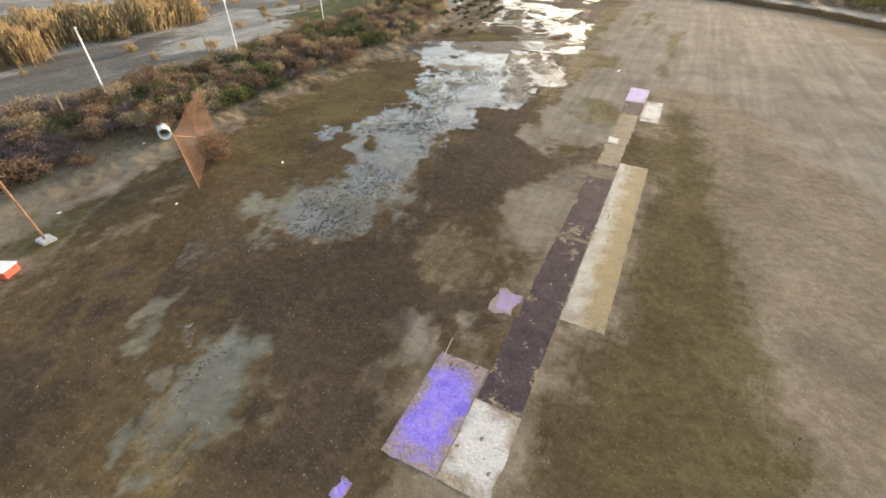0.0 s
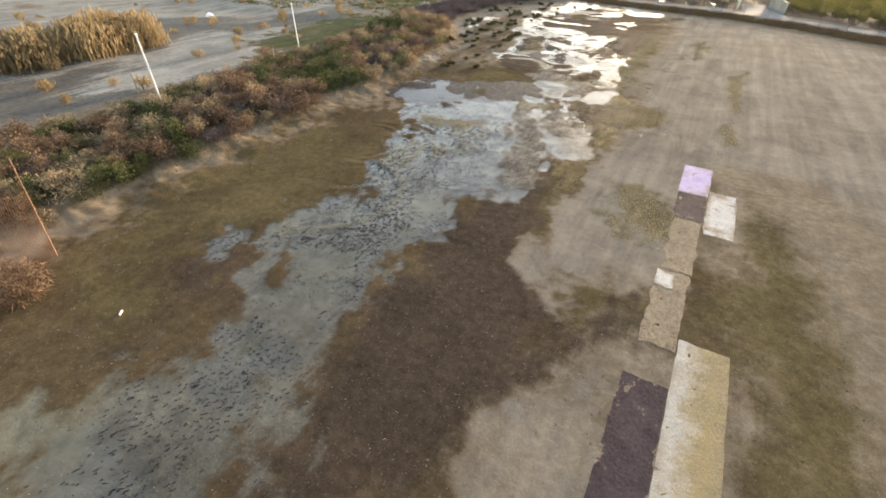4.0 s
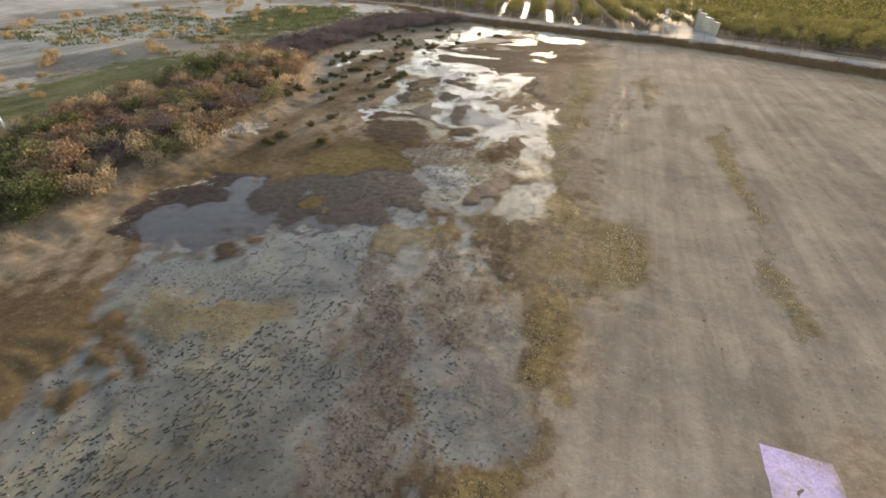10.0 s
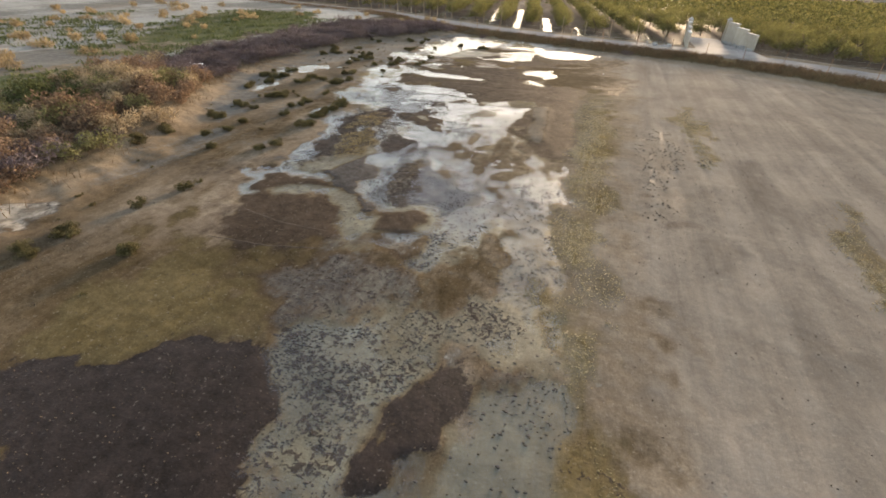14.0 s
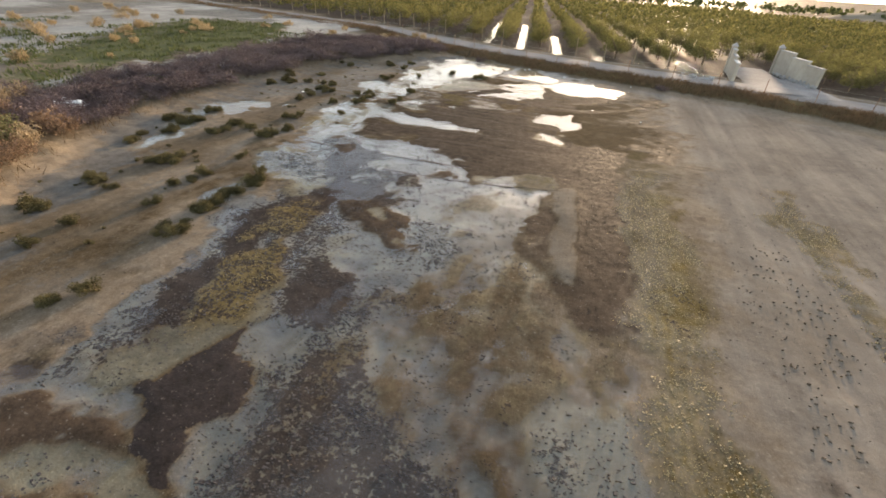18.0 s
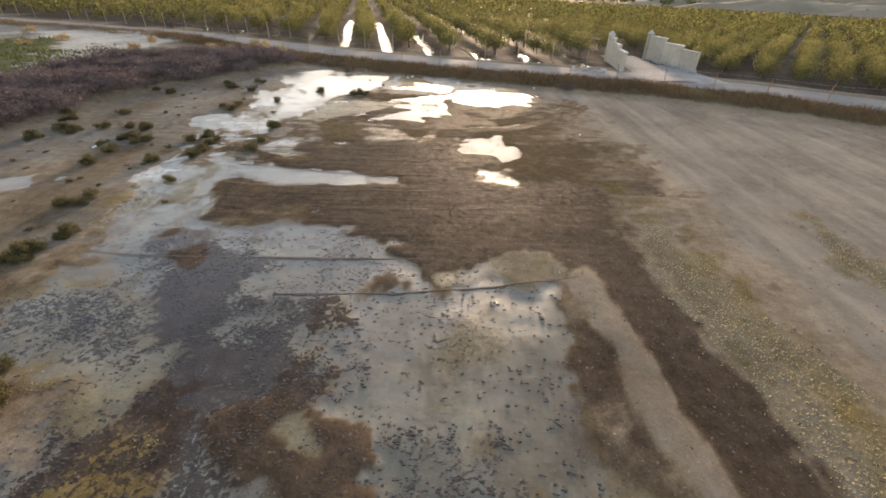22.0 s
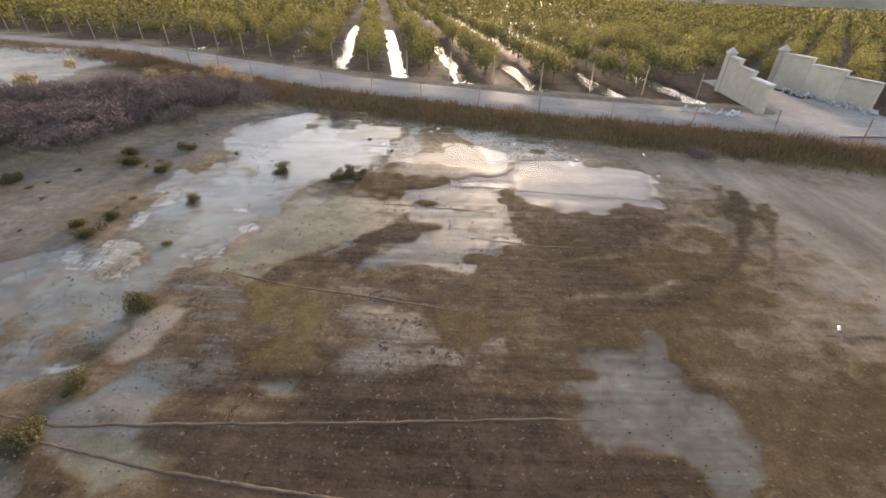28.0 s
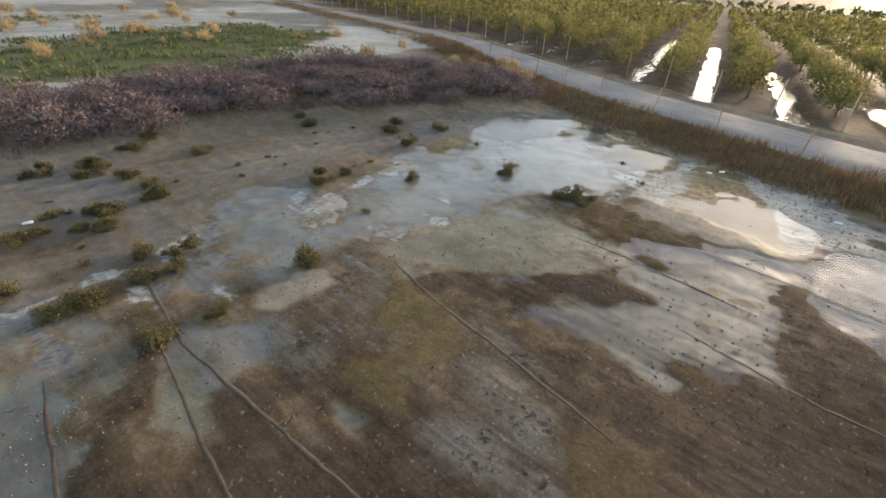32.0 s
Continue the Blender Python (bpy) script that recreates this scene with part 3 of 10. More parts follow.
lay("ochre", (-7.6, 27.5), (-7.9, 32.2), (-6.9, 34.3), (-7.1, 37.7), (-6.8, 42.8), (-4.2, 42.6), (-4.3, 40.4), (-5.8, 39.4), (-6.1, 33.6), (-6.5, 29))
lay("ochre", (-4.9, 31.1), (-3, 32.4), (-2.2, 28), (-2.7, 27.3), (-4.4, 28.4))
lay("film", (-14.2, 10.3), (-15, 12.6), (-14.6, 15.8), (-12.5, 18.5), (-10.6, 15.6), (-9.6, 12.9), (-9.6, 10.8), (-11.7, 9.8))
lay("olive", (-17.9, 17.7), (-19.4, 20.2), (-22.3, 25.2), (-22.2, 33), (-19.4, 34), (-17.2, 32.2), (-15.8, 29.1), (-16.2, 26.2), (-15.2, 22.7), (-15.4, 20.8), (-16, 18.8))
lay("olive", (-1, 22.4), (0.8, 22.6), (1.1, 9), (0.7, 2), (3.5, -8), (7.5, -6), (6, 6), (4.4, 14), (3.6, 24), (2.4, 30), (1, 33), (0.6, 26))
lay("olive", (-18.3, 43.1), (-18.6, 45.2), (-15.8, 47), (-13.4, 48), (-12, 46.3), (-14.2, 44.6), (-15.2, 43.9), (-16.2, 42.5))
lay("olive", (-22.5, 8), (-22, 14), (-19.5, 18.5), (-17.5, 13.5), (-17, 8), (-18.5, 4), (-21, 2))
lay("olive", (-8.6, 77), (-8.4, 68), (-9.2, 62), (-8.2, 57), (-7.6, 66), (-7.6, 74))
lay("olive", (-9.6, 31), (-8.5, 33), (-6.8, 27), (-6, 22.6), (-7.4, 22))
lay("sand", (-4.8, 6.2), (-5.6, 7.9), (-5.5, 9.7), (-6.9, 11.5), (-5.7, 13.8), (-4.3, 12.4), (-3.3, 10), (-3.3, 7.8), (-3.7, 6.4))
lay("sand", (-5.4, 15.5), (-4.9, 18.7), (-2.2, 19.9), (-2.3, 13), (-3.7, 13.1))
lay("sand", (-6.4, 27), (-6.2, 33), (-6, 38), (-4, 41), (-6, 45), (-7, 50), (-7.3, 57), (-6.5, 64), (-7, 72), (-8.5, 79), (-12, 85), (-2, 82), (8, 76), (14, 66), (18, 50), (15, 30), (11, 20), (8, 27), (4, 36), (-2.4, 35.5), (-2.2, 27))
lay("sand", (-23.6, 34), (-24, 44), (-25.5, 51), (-28.5, 57), (-31.6, 63), (-31.5, 78), (-27.5, 83), (-26, 76), (-24.8, 70), (-21.9, 61), (-21.2, 52), (-20, 46), (-21.8, 42.6), (-23.2, 40), (-22.3, 34))
lay("sand", (-23.2, 12), (-23.2, 30), (-22.6, 33), (-22.5, 25), (-21.6, 17), (-20, 10), (-22, 4))
lay("green", (-40.5, 70), (-41, 75.6), (-39.8, 82), (-43, 88), (-47, 95), (-55.8, 94), (-56.4, 82.8), (-51.5, 77.1), (-47, 68))
lay("green", (-36, 38), (-36, 50), (-41, 60), (-44, 52), (-42, 42))
lay("wet", (-22.2, 67.2), (-22.2, 72.2), (-21.8, 73.5), (-21, 76.2), (-17.9, 80.9), (-15, 78), (-9.7, 80.8), (-8.7, 77.7), (-8.6, 72.3), (-9, 67.5), (-12, 65.8), (-16, 66.4), (-19, 67))
lay("dark", (-16.7, 51.9), (-16.8, 52.7), (-16.7, 53.9), (-16.4, 54.3), (-15.7, 53.1), (-15.5, 52.2), (-15.2, 51.2), (-14.7, 50.5), (-14.9, 50.2), (-15.4, 50.9), (-16.2, 51))
lay("wet", (-18.5, 48.7), (-18.7, 49.7), (-18.4, 50.1), (-17.2, 50.4), (-16.4, 51), (-15.2, 49.9), (-14.6, 48.8), (-16.9, 47.9))
lay("olive", (-19.2, 50.2), (-20, 51.2), (-20.1, 51.9), (-18.7, 51.7), (-17, 51.7), (-16.6, 51.4), (-17.5, 50.9), (-18.6, 50.4))
lay("crust", (-18.4, 50), (-18.4, 50.5), (-16.9, 51.2), (-16.6, 51.2), (-17.3, 50.7), (-18, 50.2))
lay("wet", (-14.5, 50.3), (-12.9, 50.9), (-12.8, 50.5), (-12.7, 49.8), (-13.7, 49.3))
lay("ochre", (-18.6, 52.6), (-18.4, 53.3), (-18.8, 54.9), (-18.5, 56.2), (-17.5, 55.8), (-17, 54.7), (-17.7, 53.4), (-17.9, 52.4))
lay("ochre", (-16.4, 50.5), (-16.2, 50.9), (-15.5, 50.8), (-15.2, 50.5), (-15.6, 50.2))
lay("ochre", (-15.2, 49.6), (-14.4, 50), (-13.9, 49.2), (-14.4, 48.9))
lay("ochre", (-15.7, 53.3), (-15, 53.4), (-14.6, 52.7), (-15.3, 52.8))
lay("ochre", (-13, 51.4), (-12.7, 51.3), (-12.4, 50.5), (-12.4, 50.1))
lay("crust", (-14.6, 50.7), (-13.6, 51.4), (-12.8, 51.5), (-12.6, 51.2), (-12.9, 50.8), (-14.5, 50.4))
lay("crust", (-15.5, 52.2), (-14.9, 52.3), (-13.7, 51.6), (-14, 51.1), (-14.8, 50.9))
lay("crust", (-12, 51.3), (-11.4, 51.5), (-11, 50.3), (-12.2, 49.8), (-12.3, 50.7), (-12, 50.5))
lay("peel", (-13.7, 51.6), (-14.4, 53), (-14.2, 55.2), (-12.8, 54), (-11.9, 52.9), (-11.5, 51.6), (-12.1, 51.8), (-12.8, 51.7), (-13.2, 51.3))
lay("wet", (-17.8, 60.1), (-17.2, 61.1), (-16.3, 59.9), (-15.6, 59.9), (-15.4, 58.9), (-16.1, 59))
lay("dark", (-17, 56), (-16.6, 56.5), (-16, 56.2), (-16.1, 55.4))
lay("wet", (-14.5, 56), (-13.7, 56.1), (-12.9, 54.9), (-13.4, 54.5))
lay("peel", (-20.7, 52.5), (-19.8, 53.9), (-19.3, 55.5), (-18.8, 55.8), (-18.7, 53.2), (-19.3, 52.1))
lay("crust", (-18.3, 56.4), (-17.6, 57.4), (-17.6, 59.3), (-16.6, 58.2), (-15.3, 58.4), (-14.4, 59.2), (-13.6, 57.3), (-14.6, 56.8), (-15.2, 55.7), (-15.3, 54.7), (-14.8, 53.2), (-15.5, 53.2))
lay("ochre", (-9.5, 63.8), (-7.5, 64.7), (-7.4, 57), (-8.6, 55.5), (-9.1, 57))
lay("ochre", (-11.4, 57.7), (-10, 58.6), (-9.1, 57), (-10, 55.1), (-9.9, 54), (-10.4, 53.5), (-11, 54.2))
lay("wet", (-10.6, 63.8), (-9.7, 65.9), (-9.3, 61.2), (-9.2, 56.9), (-10, 58.3), (-10.4, 59))
lay("crust", (-9.9, 54.8), (-9, 55.3), (-8.7, 54.2), (-8.6, 53.1), (-9, 52.5), (-9.8, 53.2))
lay("wet", (-5.6, 56.9), (-5.2, 57), (-5.7, 53), (-5.9, 53.7))
lay("ochre", (-23.8, 66.8), (-24.4, 68.7), (-23.8, 69.8), (-22.7, 69.6), (-22, 68.7), (-21.6, 66.9), (-21.6, 65.7), (-21.3, 64.9), (-22.8, 65.1))
lay("dark", (-21.5, 64.7), (-21.3, 65.7), (-20.5, 66), (-19.4, 65), (-18.7, 64.2), (-18.6, 63.3), (-18.6, 62.9), (-19.5, 62.4), (-20, 63.2), (-20.9, 63.6))
lay("peel", (-23.5, 64.5), (-23, 65), (-21.6, 64.7), (-21, 63.7), (-21.6, 63.5), (-23.1, 64))
lay("ochre", (-22.9, 63.8), (-21.9, 63.6), (-21.2, 63.2), (-21, 62.5), (-21.6, 62.4))
lay("crust", (-20.3, 65.6), (-19.2, 66.1), (-17.9, 66.3), (-16.2, 65.7), (-16, 64.8), (-15.9, 63.6), (-17.6, 63.4), (-18.8, 64.4))
lay("ochre", (-18.3, 66.3), (-17.7, 66.3), (-17.2, 65.4), (-17.6, 64.9))
lay("ochre", (-17.6, 64.7), (-16.9, 64.6), (-17, 64.1), (-17.5, 64.3))
lay("dark", (-18.1, 63), (-17.9, 63.4), (-16.8, 63.4), (-16.4, 63), (-16.4, 62.6), (-17.9, 62.5))
lay("crust", (-22, 69.9), (-21.2, 70.6), (-18.9, 70.5), (-16, 70), (-15.9, 69.7), (-17.8, 69.4), (-20.5, 69.3))
lay("wet", (-22.4, 73.5), (-19.9, 74.6), (-18, 73.9), (-15.7, 74.1), (-15.4, 64.8), (-16, 64.8), (-16.3, 65.8), (-17.4, 66.4), (-18.6, 66.8), (-19.6, 67.2), (-21.3, 66.9), (-21.5, 67.8), (-20.9, 69.2), (-17.3, 69.3), (-17.5, 70.8), (-20.2, 70.9), (-21.7, 71.4))
lay("crust", (-13.5, 70.6), (-12.1, 70.6), (-12, 69.6), (-12.5, 69.4), (-13.3, 70.2))
lay("crust", (-14.3, 64.8), (-12.7, 65.2), (-11.9, 64.8), (-11.8, 64.4), (-12.8, 64.1), (-15.4, 63.7), (-15.4, 63.9), (-14.4, 64.2))
lay("crust", (-15.4, 63.7), (-12.8, 64.1), (-11.7, 64.3), (-11.9, 63.8), (-12.7, 62.7), (-15.3, 62.6))
lay("wet", (-10.6, 77.2), (-10.1, 73), (-10, 69.2), (-9.8, 65.8), (-9.5, 62.9), (-10.7, 62.8), (-11, 64.6), (-11.1, 65.5), (-12.6, 65.2), (-14.3, 64.7), (-15.4, 63.9), (-15.6, 71.9), (-13.3, 71.7))
lay("dark", (-10.4, 68.1), (-9.9, 65.5), (-9.8, 63.7), (-10.3, 63.5), (-10.8, 65), (-10.9, 66))
lay("olive", (-8.6, 72.4), (-7.8, 69.8), (-8.3, 67.4), (-9.3, 66.7), (-9.6, 67.7), (-9.2, 69.7))
lay("olive", (-8.1, 68.2), (-8.1, 65.2), (-8.1, 63.8), (-8.8, 62.9), (-9.1, 63.2), (-9.2, 66.1))
lay("dark", (-19, 36.7), (-21.5, 38.1), (-21.8, 39.7), (-21.2, 41.7), (-18.1, 42.2), (-15.2, 43.7), (-13.9, 44.3), (-12.5, 42.5), (-11.3, 41.6), (-13.6, 41.2), (-14.5, 39.2), (-15.2, 38.3), (-17, 37.8), (-18, 37.2))
lay("peel", (-13.7, 43.6), (-11.2, 44.2), (-10.8, 42.8), (-11, 41.5), (-11.8, 41.9), (-12.9, 42.9))
lay("dark", (-11.1, 41.7), (-11, 43.7), (-9.5, 44.9), (-9.2, 43.5), (-10.4, 42.5))
lay("crust", (-19.2, 36.8), (-18.4, 37.9), (-16.4, 37.9), (-14.5, 39.2), (-13.6, 41.2), (-11.2, 41.4), (-11.8, 40.5), (-12.7, 39.9), (-12.9, 38.5), (-13.4, 37.6), (-15.5, 37.5), (-15.6, 36), (-16.9, 35.5))
lay("ochre", (-12.7, 38.6), (-13, 39.4), (-12.6, 39.9), (-11.5, 40), (-11.2, 39.5), (-11.5, 38.5))
lay("ochre", (-9, 41.6), (-7.4, 41.9), (-6.3, 42.6), (-4.2, 41.6), (-4.2, 40.5), (-5.3, 39.6), (-6, 38.2), (-7.3, 37.5), (-9.1, 36.8), (-8.8, 37.8), (-8.3, 38.7))
lay("olive", (-17.7, 42.8), (-18.1, 44.7), (-16.9, 46.2), (-13.8, 46.9), (-12.2, 46.2), (-13.1, 45.4), (-15.2, 43.7), (-16.3, 42.2))
lay("crust", (-11.7, 46), (-11.2, 50.2), (-9.1, 55.4), (-8.6, 51.9), (-9, 48.9), (-8.4, 46.5), (-9, 44.8), (-11.4, 45.3))
lay("wet", (-18.8, 47.7), (-18.4, 49.9), (-16, 50.2), (-14.7, 47.6), (-17.5, 47))
lay("wet", (-11, 36.1), (-10.8, 37), (-10.4, 37.9), (-9.6, 39.7), (-8.8, 41.2), (-8.3, 38.7), (-8.8, 37.8), (-9.2, 36.8))
lay("sand", (-21.2, 76.5), (-21.5, 77.5), (-21.6, 78.9), (-21.7, 79.9), (-20.8, 80.6), (-19.4, 80.4), (-19.6, 79.6), (-20, 78.6), (-19.9, 76.8), (-20.1, 76.3), (-20.9, 76.4))
lay("dark", (-21.6, 76.4), (-20, 76.5), (-19.9, 77.6), (-19.3, 78.7), (-17.8, 80.3), (-17.1, 79.8), (-18.3, 78.5), (-19, 77.9), (-19.3, 76.7), (-19.5, 76), (-21, 76.1))
lay("ochre", (-20.3, 75.6), (-19.1, 75.9), (-18.6, 75), (-19.7, 74.6))
lay("wet", (-18.1, 76.1), (-17.3, 76.9), (-16.1, 76.7), (-15.8, 77.4), (-14.5, 78.1), (-14, 79.8), (-9.9, 80.5), (-10.3, 79.4), (-12, 77.8), (-13.3, 77.2), (-12.8, 75.9), (-14.5, 75.7), (-15.4, 75.4), (-16.9, 75.5))
lay("wet", (-8.8, 82.4), (-8.2, 80.6), (-8.4, 79.2), (-8, 78.1), (-9.6, 76.1), (-9.4, 78), (-8.5, 79.8))
lay("crust", (-19, 87.4), (-14.6, 87.2), (-11.2, 84.2), (-9.4, 83.1), (-13.1, 83.6), (-16.2, 83.2), (-18.4, 83.5), (-20.5, 84.7))
lay("crust", (-24.5, 76.7), (-24.1, 77.4), (-22.9, 77.9), (-22.3, 78.8), (-22.1, 76.9), (-22, 76.1), (-22.6, 75.7), (-23.4, 75.6))
lay("peel", (-23.3, 77.9), (-22.4, 79.1), (-21.7, 78.4), (-21.5, 76.4), (-20.5, 75.9), (-21.1, 75.3), (-22.1, 76))
lay("crust", (-21.5, 71.9), (-21.4, 72.3), (-19.1, 71.9), (-19.6, 71.3))
lay("dark", (-20.9, 72.8), (-22, 75.2), (-22.2, 76.6), (-20.6, 76.3), (-19, 75.2), (-17.1, 74.7), (-16.1, 74.3), (-17.6, 73), (-18.3, 72.4))
lay("ochre", (-20.2, 74.8), (-20.1, 75.8), (-18.4, 75.1), (-18.2, 74.3), (-18.9, 74.1))
lay("sand", (-22.3, 73.8), (-22.4, 74.9), (-21.8, 75.3), (-21.6, 74.9), (-21.7, 73.9))
lay("ochre", (-23.1, 71.4), (-22.9, 72.2), (-23, 72.7), (-22.3, 72.2), (-22.4, 71.2))
lay("damp", (-19.5, 29.8), (-19.6, 31.6), (-17.8, 32.5), (-16.2, 31.4), (-16.1, 30.6), (-16.1, 29.3), (-15.4, 28.6), (-19.2, 29.9))
lay("peel", (-15.8, 30.2), (-14.1, 31.2), (-12.5, 31), (-12.2, 29.4), (-12.7, 28.1), (-13.7, 27.1), (-15.2, 27.3), (-15.2, 28.6))
lay("crust", (-14.2, 33.2), (-13.4, 34.4), (-11.3, 35.8), (-9.9, 37.4), (-9, 36.3), (-9.1, 33.9), (-9.8, 32.3), (-10.3, 30.4), (-10.9, 29.5), (-12.2, 29.7), (-12.5, 31.4))
lay("crust", (-14.5, 29), (-12.5, 29), (-12.6, 27.3), (-14.9, 26.5), (-15.1, 27.2))
lay("peel", (-13.1, 20.6), (-11.9, 22.3), (-12.2, 24.8), (-12, 28.7), (-10.8, 28.4), (-10.6, 25.8), (-10.3, 22.5), (-10.7, 21.1), (-9.9, 18), (-10.9, 17.2))
lay("crust", (-13.8, 26.7), (-15.1, 30.8), (-13.2, 32.6), (-10.2, 32.4), (-9.7, 30), (-11.2, 28.2), (-11.1, 26.6), (-11.4, 24.3))
lay("crust", (-13.5, 17.6), (-12.8, 18.9), (-12.2, 20.2), (-11.1, 18.7), (-11, 17.1), (-12.4, 16.5))
lay("damp", (-20.0, 0.5), (-18.0, 2.6), (-16.7, 5.7), (-15.8, 8.2), (-14.1, 12.6), (-11.3, 14.1), (-7.8, 11.4), (-10.3, 16.5), (-10.8, 22.7), (-9.0, 28.0), (-5.8, 21.7), (-5.4, 16.5), (-3.8, 13.4), (-4.3, 10.2), (-4.6, 6.3), (-3.7, 4.5), (-2.9, 1.7), (-12.1, -3.0))
lay("damp", (-0.4, 10.4), (0.8, 11.0), (0.8, 20.3), (1.7, 22.0), (3.5, 17.1), (4.2, 12.7), (4.4, 8.6), (5.2, 5.7), (-0.5, 2.9), (-0.6, 6.4))
lay("damp", (-1.7, 20.9), (-1.6, 25.6), (1.0, 27.8), (1.0, 21.0))
lay("wet", (-12.4, 9.1), (-9.9, 11.2), (-7.8, 12.3), (-6.6, 11.2), (-5.8, 8.2), (-4.9, 4.9), (-3.7, 2.4), (-5.7, 1.4), (-7.4, 2.6), (-8.0, 4.6), (-8.8, 6.1), (-11.0, 6.8))
lay("film", (-13.7, 5.8), (-12.8, 8.0), (-11.7, 10.5), (-8.6, 12.8), (-7.0, 11.4), (-9.1, 9.5), (-11.3, 6.6), (-12.3, 5.5))
lay("peel", (-15.4, 11.4), (-14.7, 13.3), (-12.1, 14.3), (-13.4, 17.0), (-11.6, 18.8), (-10.1, 14.1), (-9.2, 11.5), (-11.1, 10.6), (-12.8, 9.7), (-14.3, 9.7))
lay("silt", (-12.5, 4.3), (-11.2, 4.5), (-10.0, 4.4), (-9.7, 4.7), (-8.3, 4.9), (-8.0, 3.7), (-8.4, 3.2), (-7.7, 2.8), (-7.9, 1.9), (-7.2, 1.2), (-8.0, 0.6), (-9.2, 1.3), (-9.6, 2.5), (-10.6, 2.6), (-10.4, 3.3), (-11.5, 3.7))
lay("ochre", (-8.1, 0.7), (-9.1, 1.2), (-9.2, 2.4), (-8.1, 2.9), (-7.9, 1.9), (-7.2, 1.2))
lay("water", (-11.1, 4.4), (-9.4, 4.4), (-8.7, 4.7), (-8.7, 3.8), (-8.4, 3.0), (-8.3, 2.2), (-8.8, 2.6), (-9.1, 3.6), (-10.4, 4.1))
lay("sand", (-4.6, 6.3), (-4.8, 8.7), (-5.1, 13.6), (-3.2, 11.8), (-2.7, 8.0), (-3.8, 6.7))
lay("damp", (-21.9, 18.4), (-21.8, 21.9), (-22.4, 25.8), (-19.2, 32.5), (-16.1, 30.8), (-15.7, 28.0), (-15.1, 22.8), (-15.2, 20.8), (-16.0, 18.8), (-15.7, 17.3), (-15.8, 16.2))
lay("damp", (-9.1, 29.9), (-7.5, 31.8), (-6.3, 28.0), (-5.8, 24.9), (-5.3, 22.4), (-4.5, 21.7), (-4.1, 22.8), (-3.6, 23.8), (-1.8, 23.9), (-1.8, 22.3), (-9.7, 17.6), (-9.6, 19.9), (-10.2, 23.8), (-9.6, 27.5))
lay("film", (-13.1, 16.9), (-13.9, 17.7), (-13.0, 19.8), (-11.9, 22.3), (-9.9, 23.5), (-10.0, 20.3), (-10.3, 18.6), (-10.3, 17.5), (-12.3, 16.3))
lay("wet", (-9.4, 18.8), (-9.4, 22.8), (-7.4, 25.0), (-6.1, 23.0), (-5.4, 20.2), (-9.3, 17.8))
lay("ochre", (-13.0, 16.8), (-12.3, 17.8), (-11.1, 17.3), (-12.3, 16.3))
lay("silt", (-3.7, 24.1), (-2.6, 24.4), (-1.9, 23.9), (-3.1, 23.2))
lay("silt", (-25.8, 81.3), (-27.3, 84.7), (-25.8, 87.5), (-23.5, 89.4), (-20.6, 88.5), (-18.3, 86.7), (-16.5, 87.2), (-14.2, 86.1), (-12.9, 85.3), (-13.0, 81.3), (-14.2, 83.4), (-15.0, 84.1), (-16.8, 84.6), (-18.6, 82.9), (-20.0, 81.0), (-21.0, 79.6), (-21.8, 78.4), (-21.6, 77.1), (-22.8, 76.4), (-23.7, 77.9), (-23.1, 79.5), (-24.4, 79.9))
lay("silt", (-19.3, 77.5), (-19.0, 78.6), (-17.5, 80.0), (-15.6, 81.8), (-14.6, 80.5), (-14.4, 79.6), (-14.6, 78.4), (-15.1, 77.8), (-15.9, 77.9), (-16.0, 76.9), (-16.4, 76.8), (-17.4, 77.0), (-18.0, 76.8), (-18.7, 76.8))
lay("silt", (-19.0, 82.0), (-16.6, 83.8), (-13.8, 82.5), (-13.0, 81.3), (-13.0, 80.1), (-14.1, 80.4), (-15.0, 82.3), (-17.2, 80.9), (-18.2, 80.3))
lay("sand", (-21.6, 77.1), (-21.1, 78.0), (-20.9, 80.1), (-20.2, 80.6), (-19.2, 80.1), (-19.7, 78.3), (-19.7, 76.9), (-20.1, 76.5))
lay("silt", (-23.1, 71.3), (-23.6, 72.1), (-23.9, 73.2), (-23.7, 74.5), (-22.9, 74.7), (-22.4, 74.7), (-22.6, 74.0), (-22.3, 72.9), (-22.4, 72.3), (-22.2, 71.7), (-22.2, 71.2))
lay("silt", (-26.1, 74.7), (-25.1, 76.1), (-23.4, 77.3), (-23.3, 78.3), (-22.6, 76.9), (-23.4, 75.1), (-23.9, 74.3))
lay("ochre", (-25.2, 74.5), (-24.6, 75.8), (-23.5, 77.0), (-23.3, 77.9), (-23.0, 76.6), (-23.7, 74.8))
lay("ochre", (-23.1, 71.5), (-22.9, 72.4), (-22.3, 72.4), (-22.6, 71.5))
lay("wet", (-22.6, 71.3), (-22.3, 72.3), (-22.0, 73.6), (-21.3, 75.2), (-20.5, 75.9), (-19.0, 75.9), (-17.7, 75.6), (-16.7, 75.5), (-15.6, 74.7), (-20.1, 70.0), (-23.0, 69.5))
lay("film", (-21.6, 72.0), (-21.5, 72.3), (-19.6, 72.1), (-18.9, 71.9), (-19.2, 71.6), (-20.2, 71.7))
lay("film", (-20.1, 73.4), (-19.6, 73.4), (-18.3, 73.2), (-18.0, 73.1), (-18.7, 73.1))
lay("film", (-22.4, 70.4), (-21.6, 70.7), (-20.3, 70.6), (-20.8, 70.1), (-21.7, 69.4), (-23.0, 69.5))
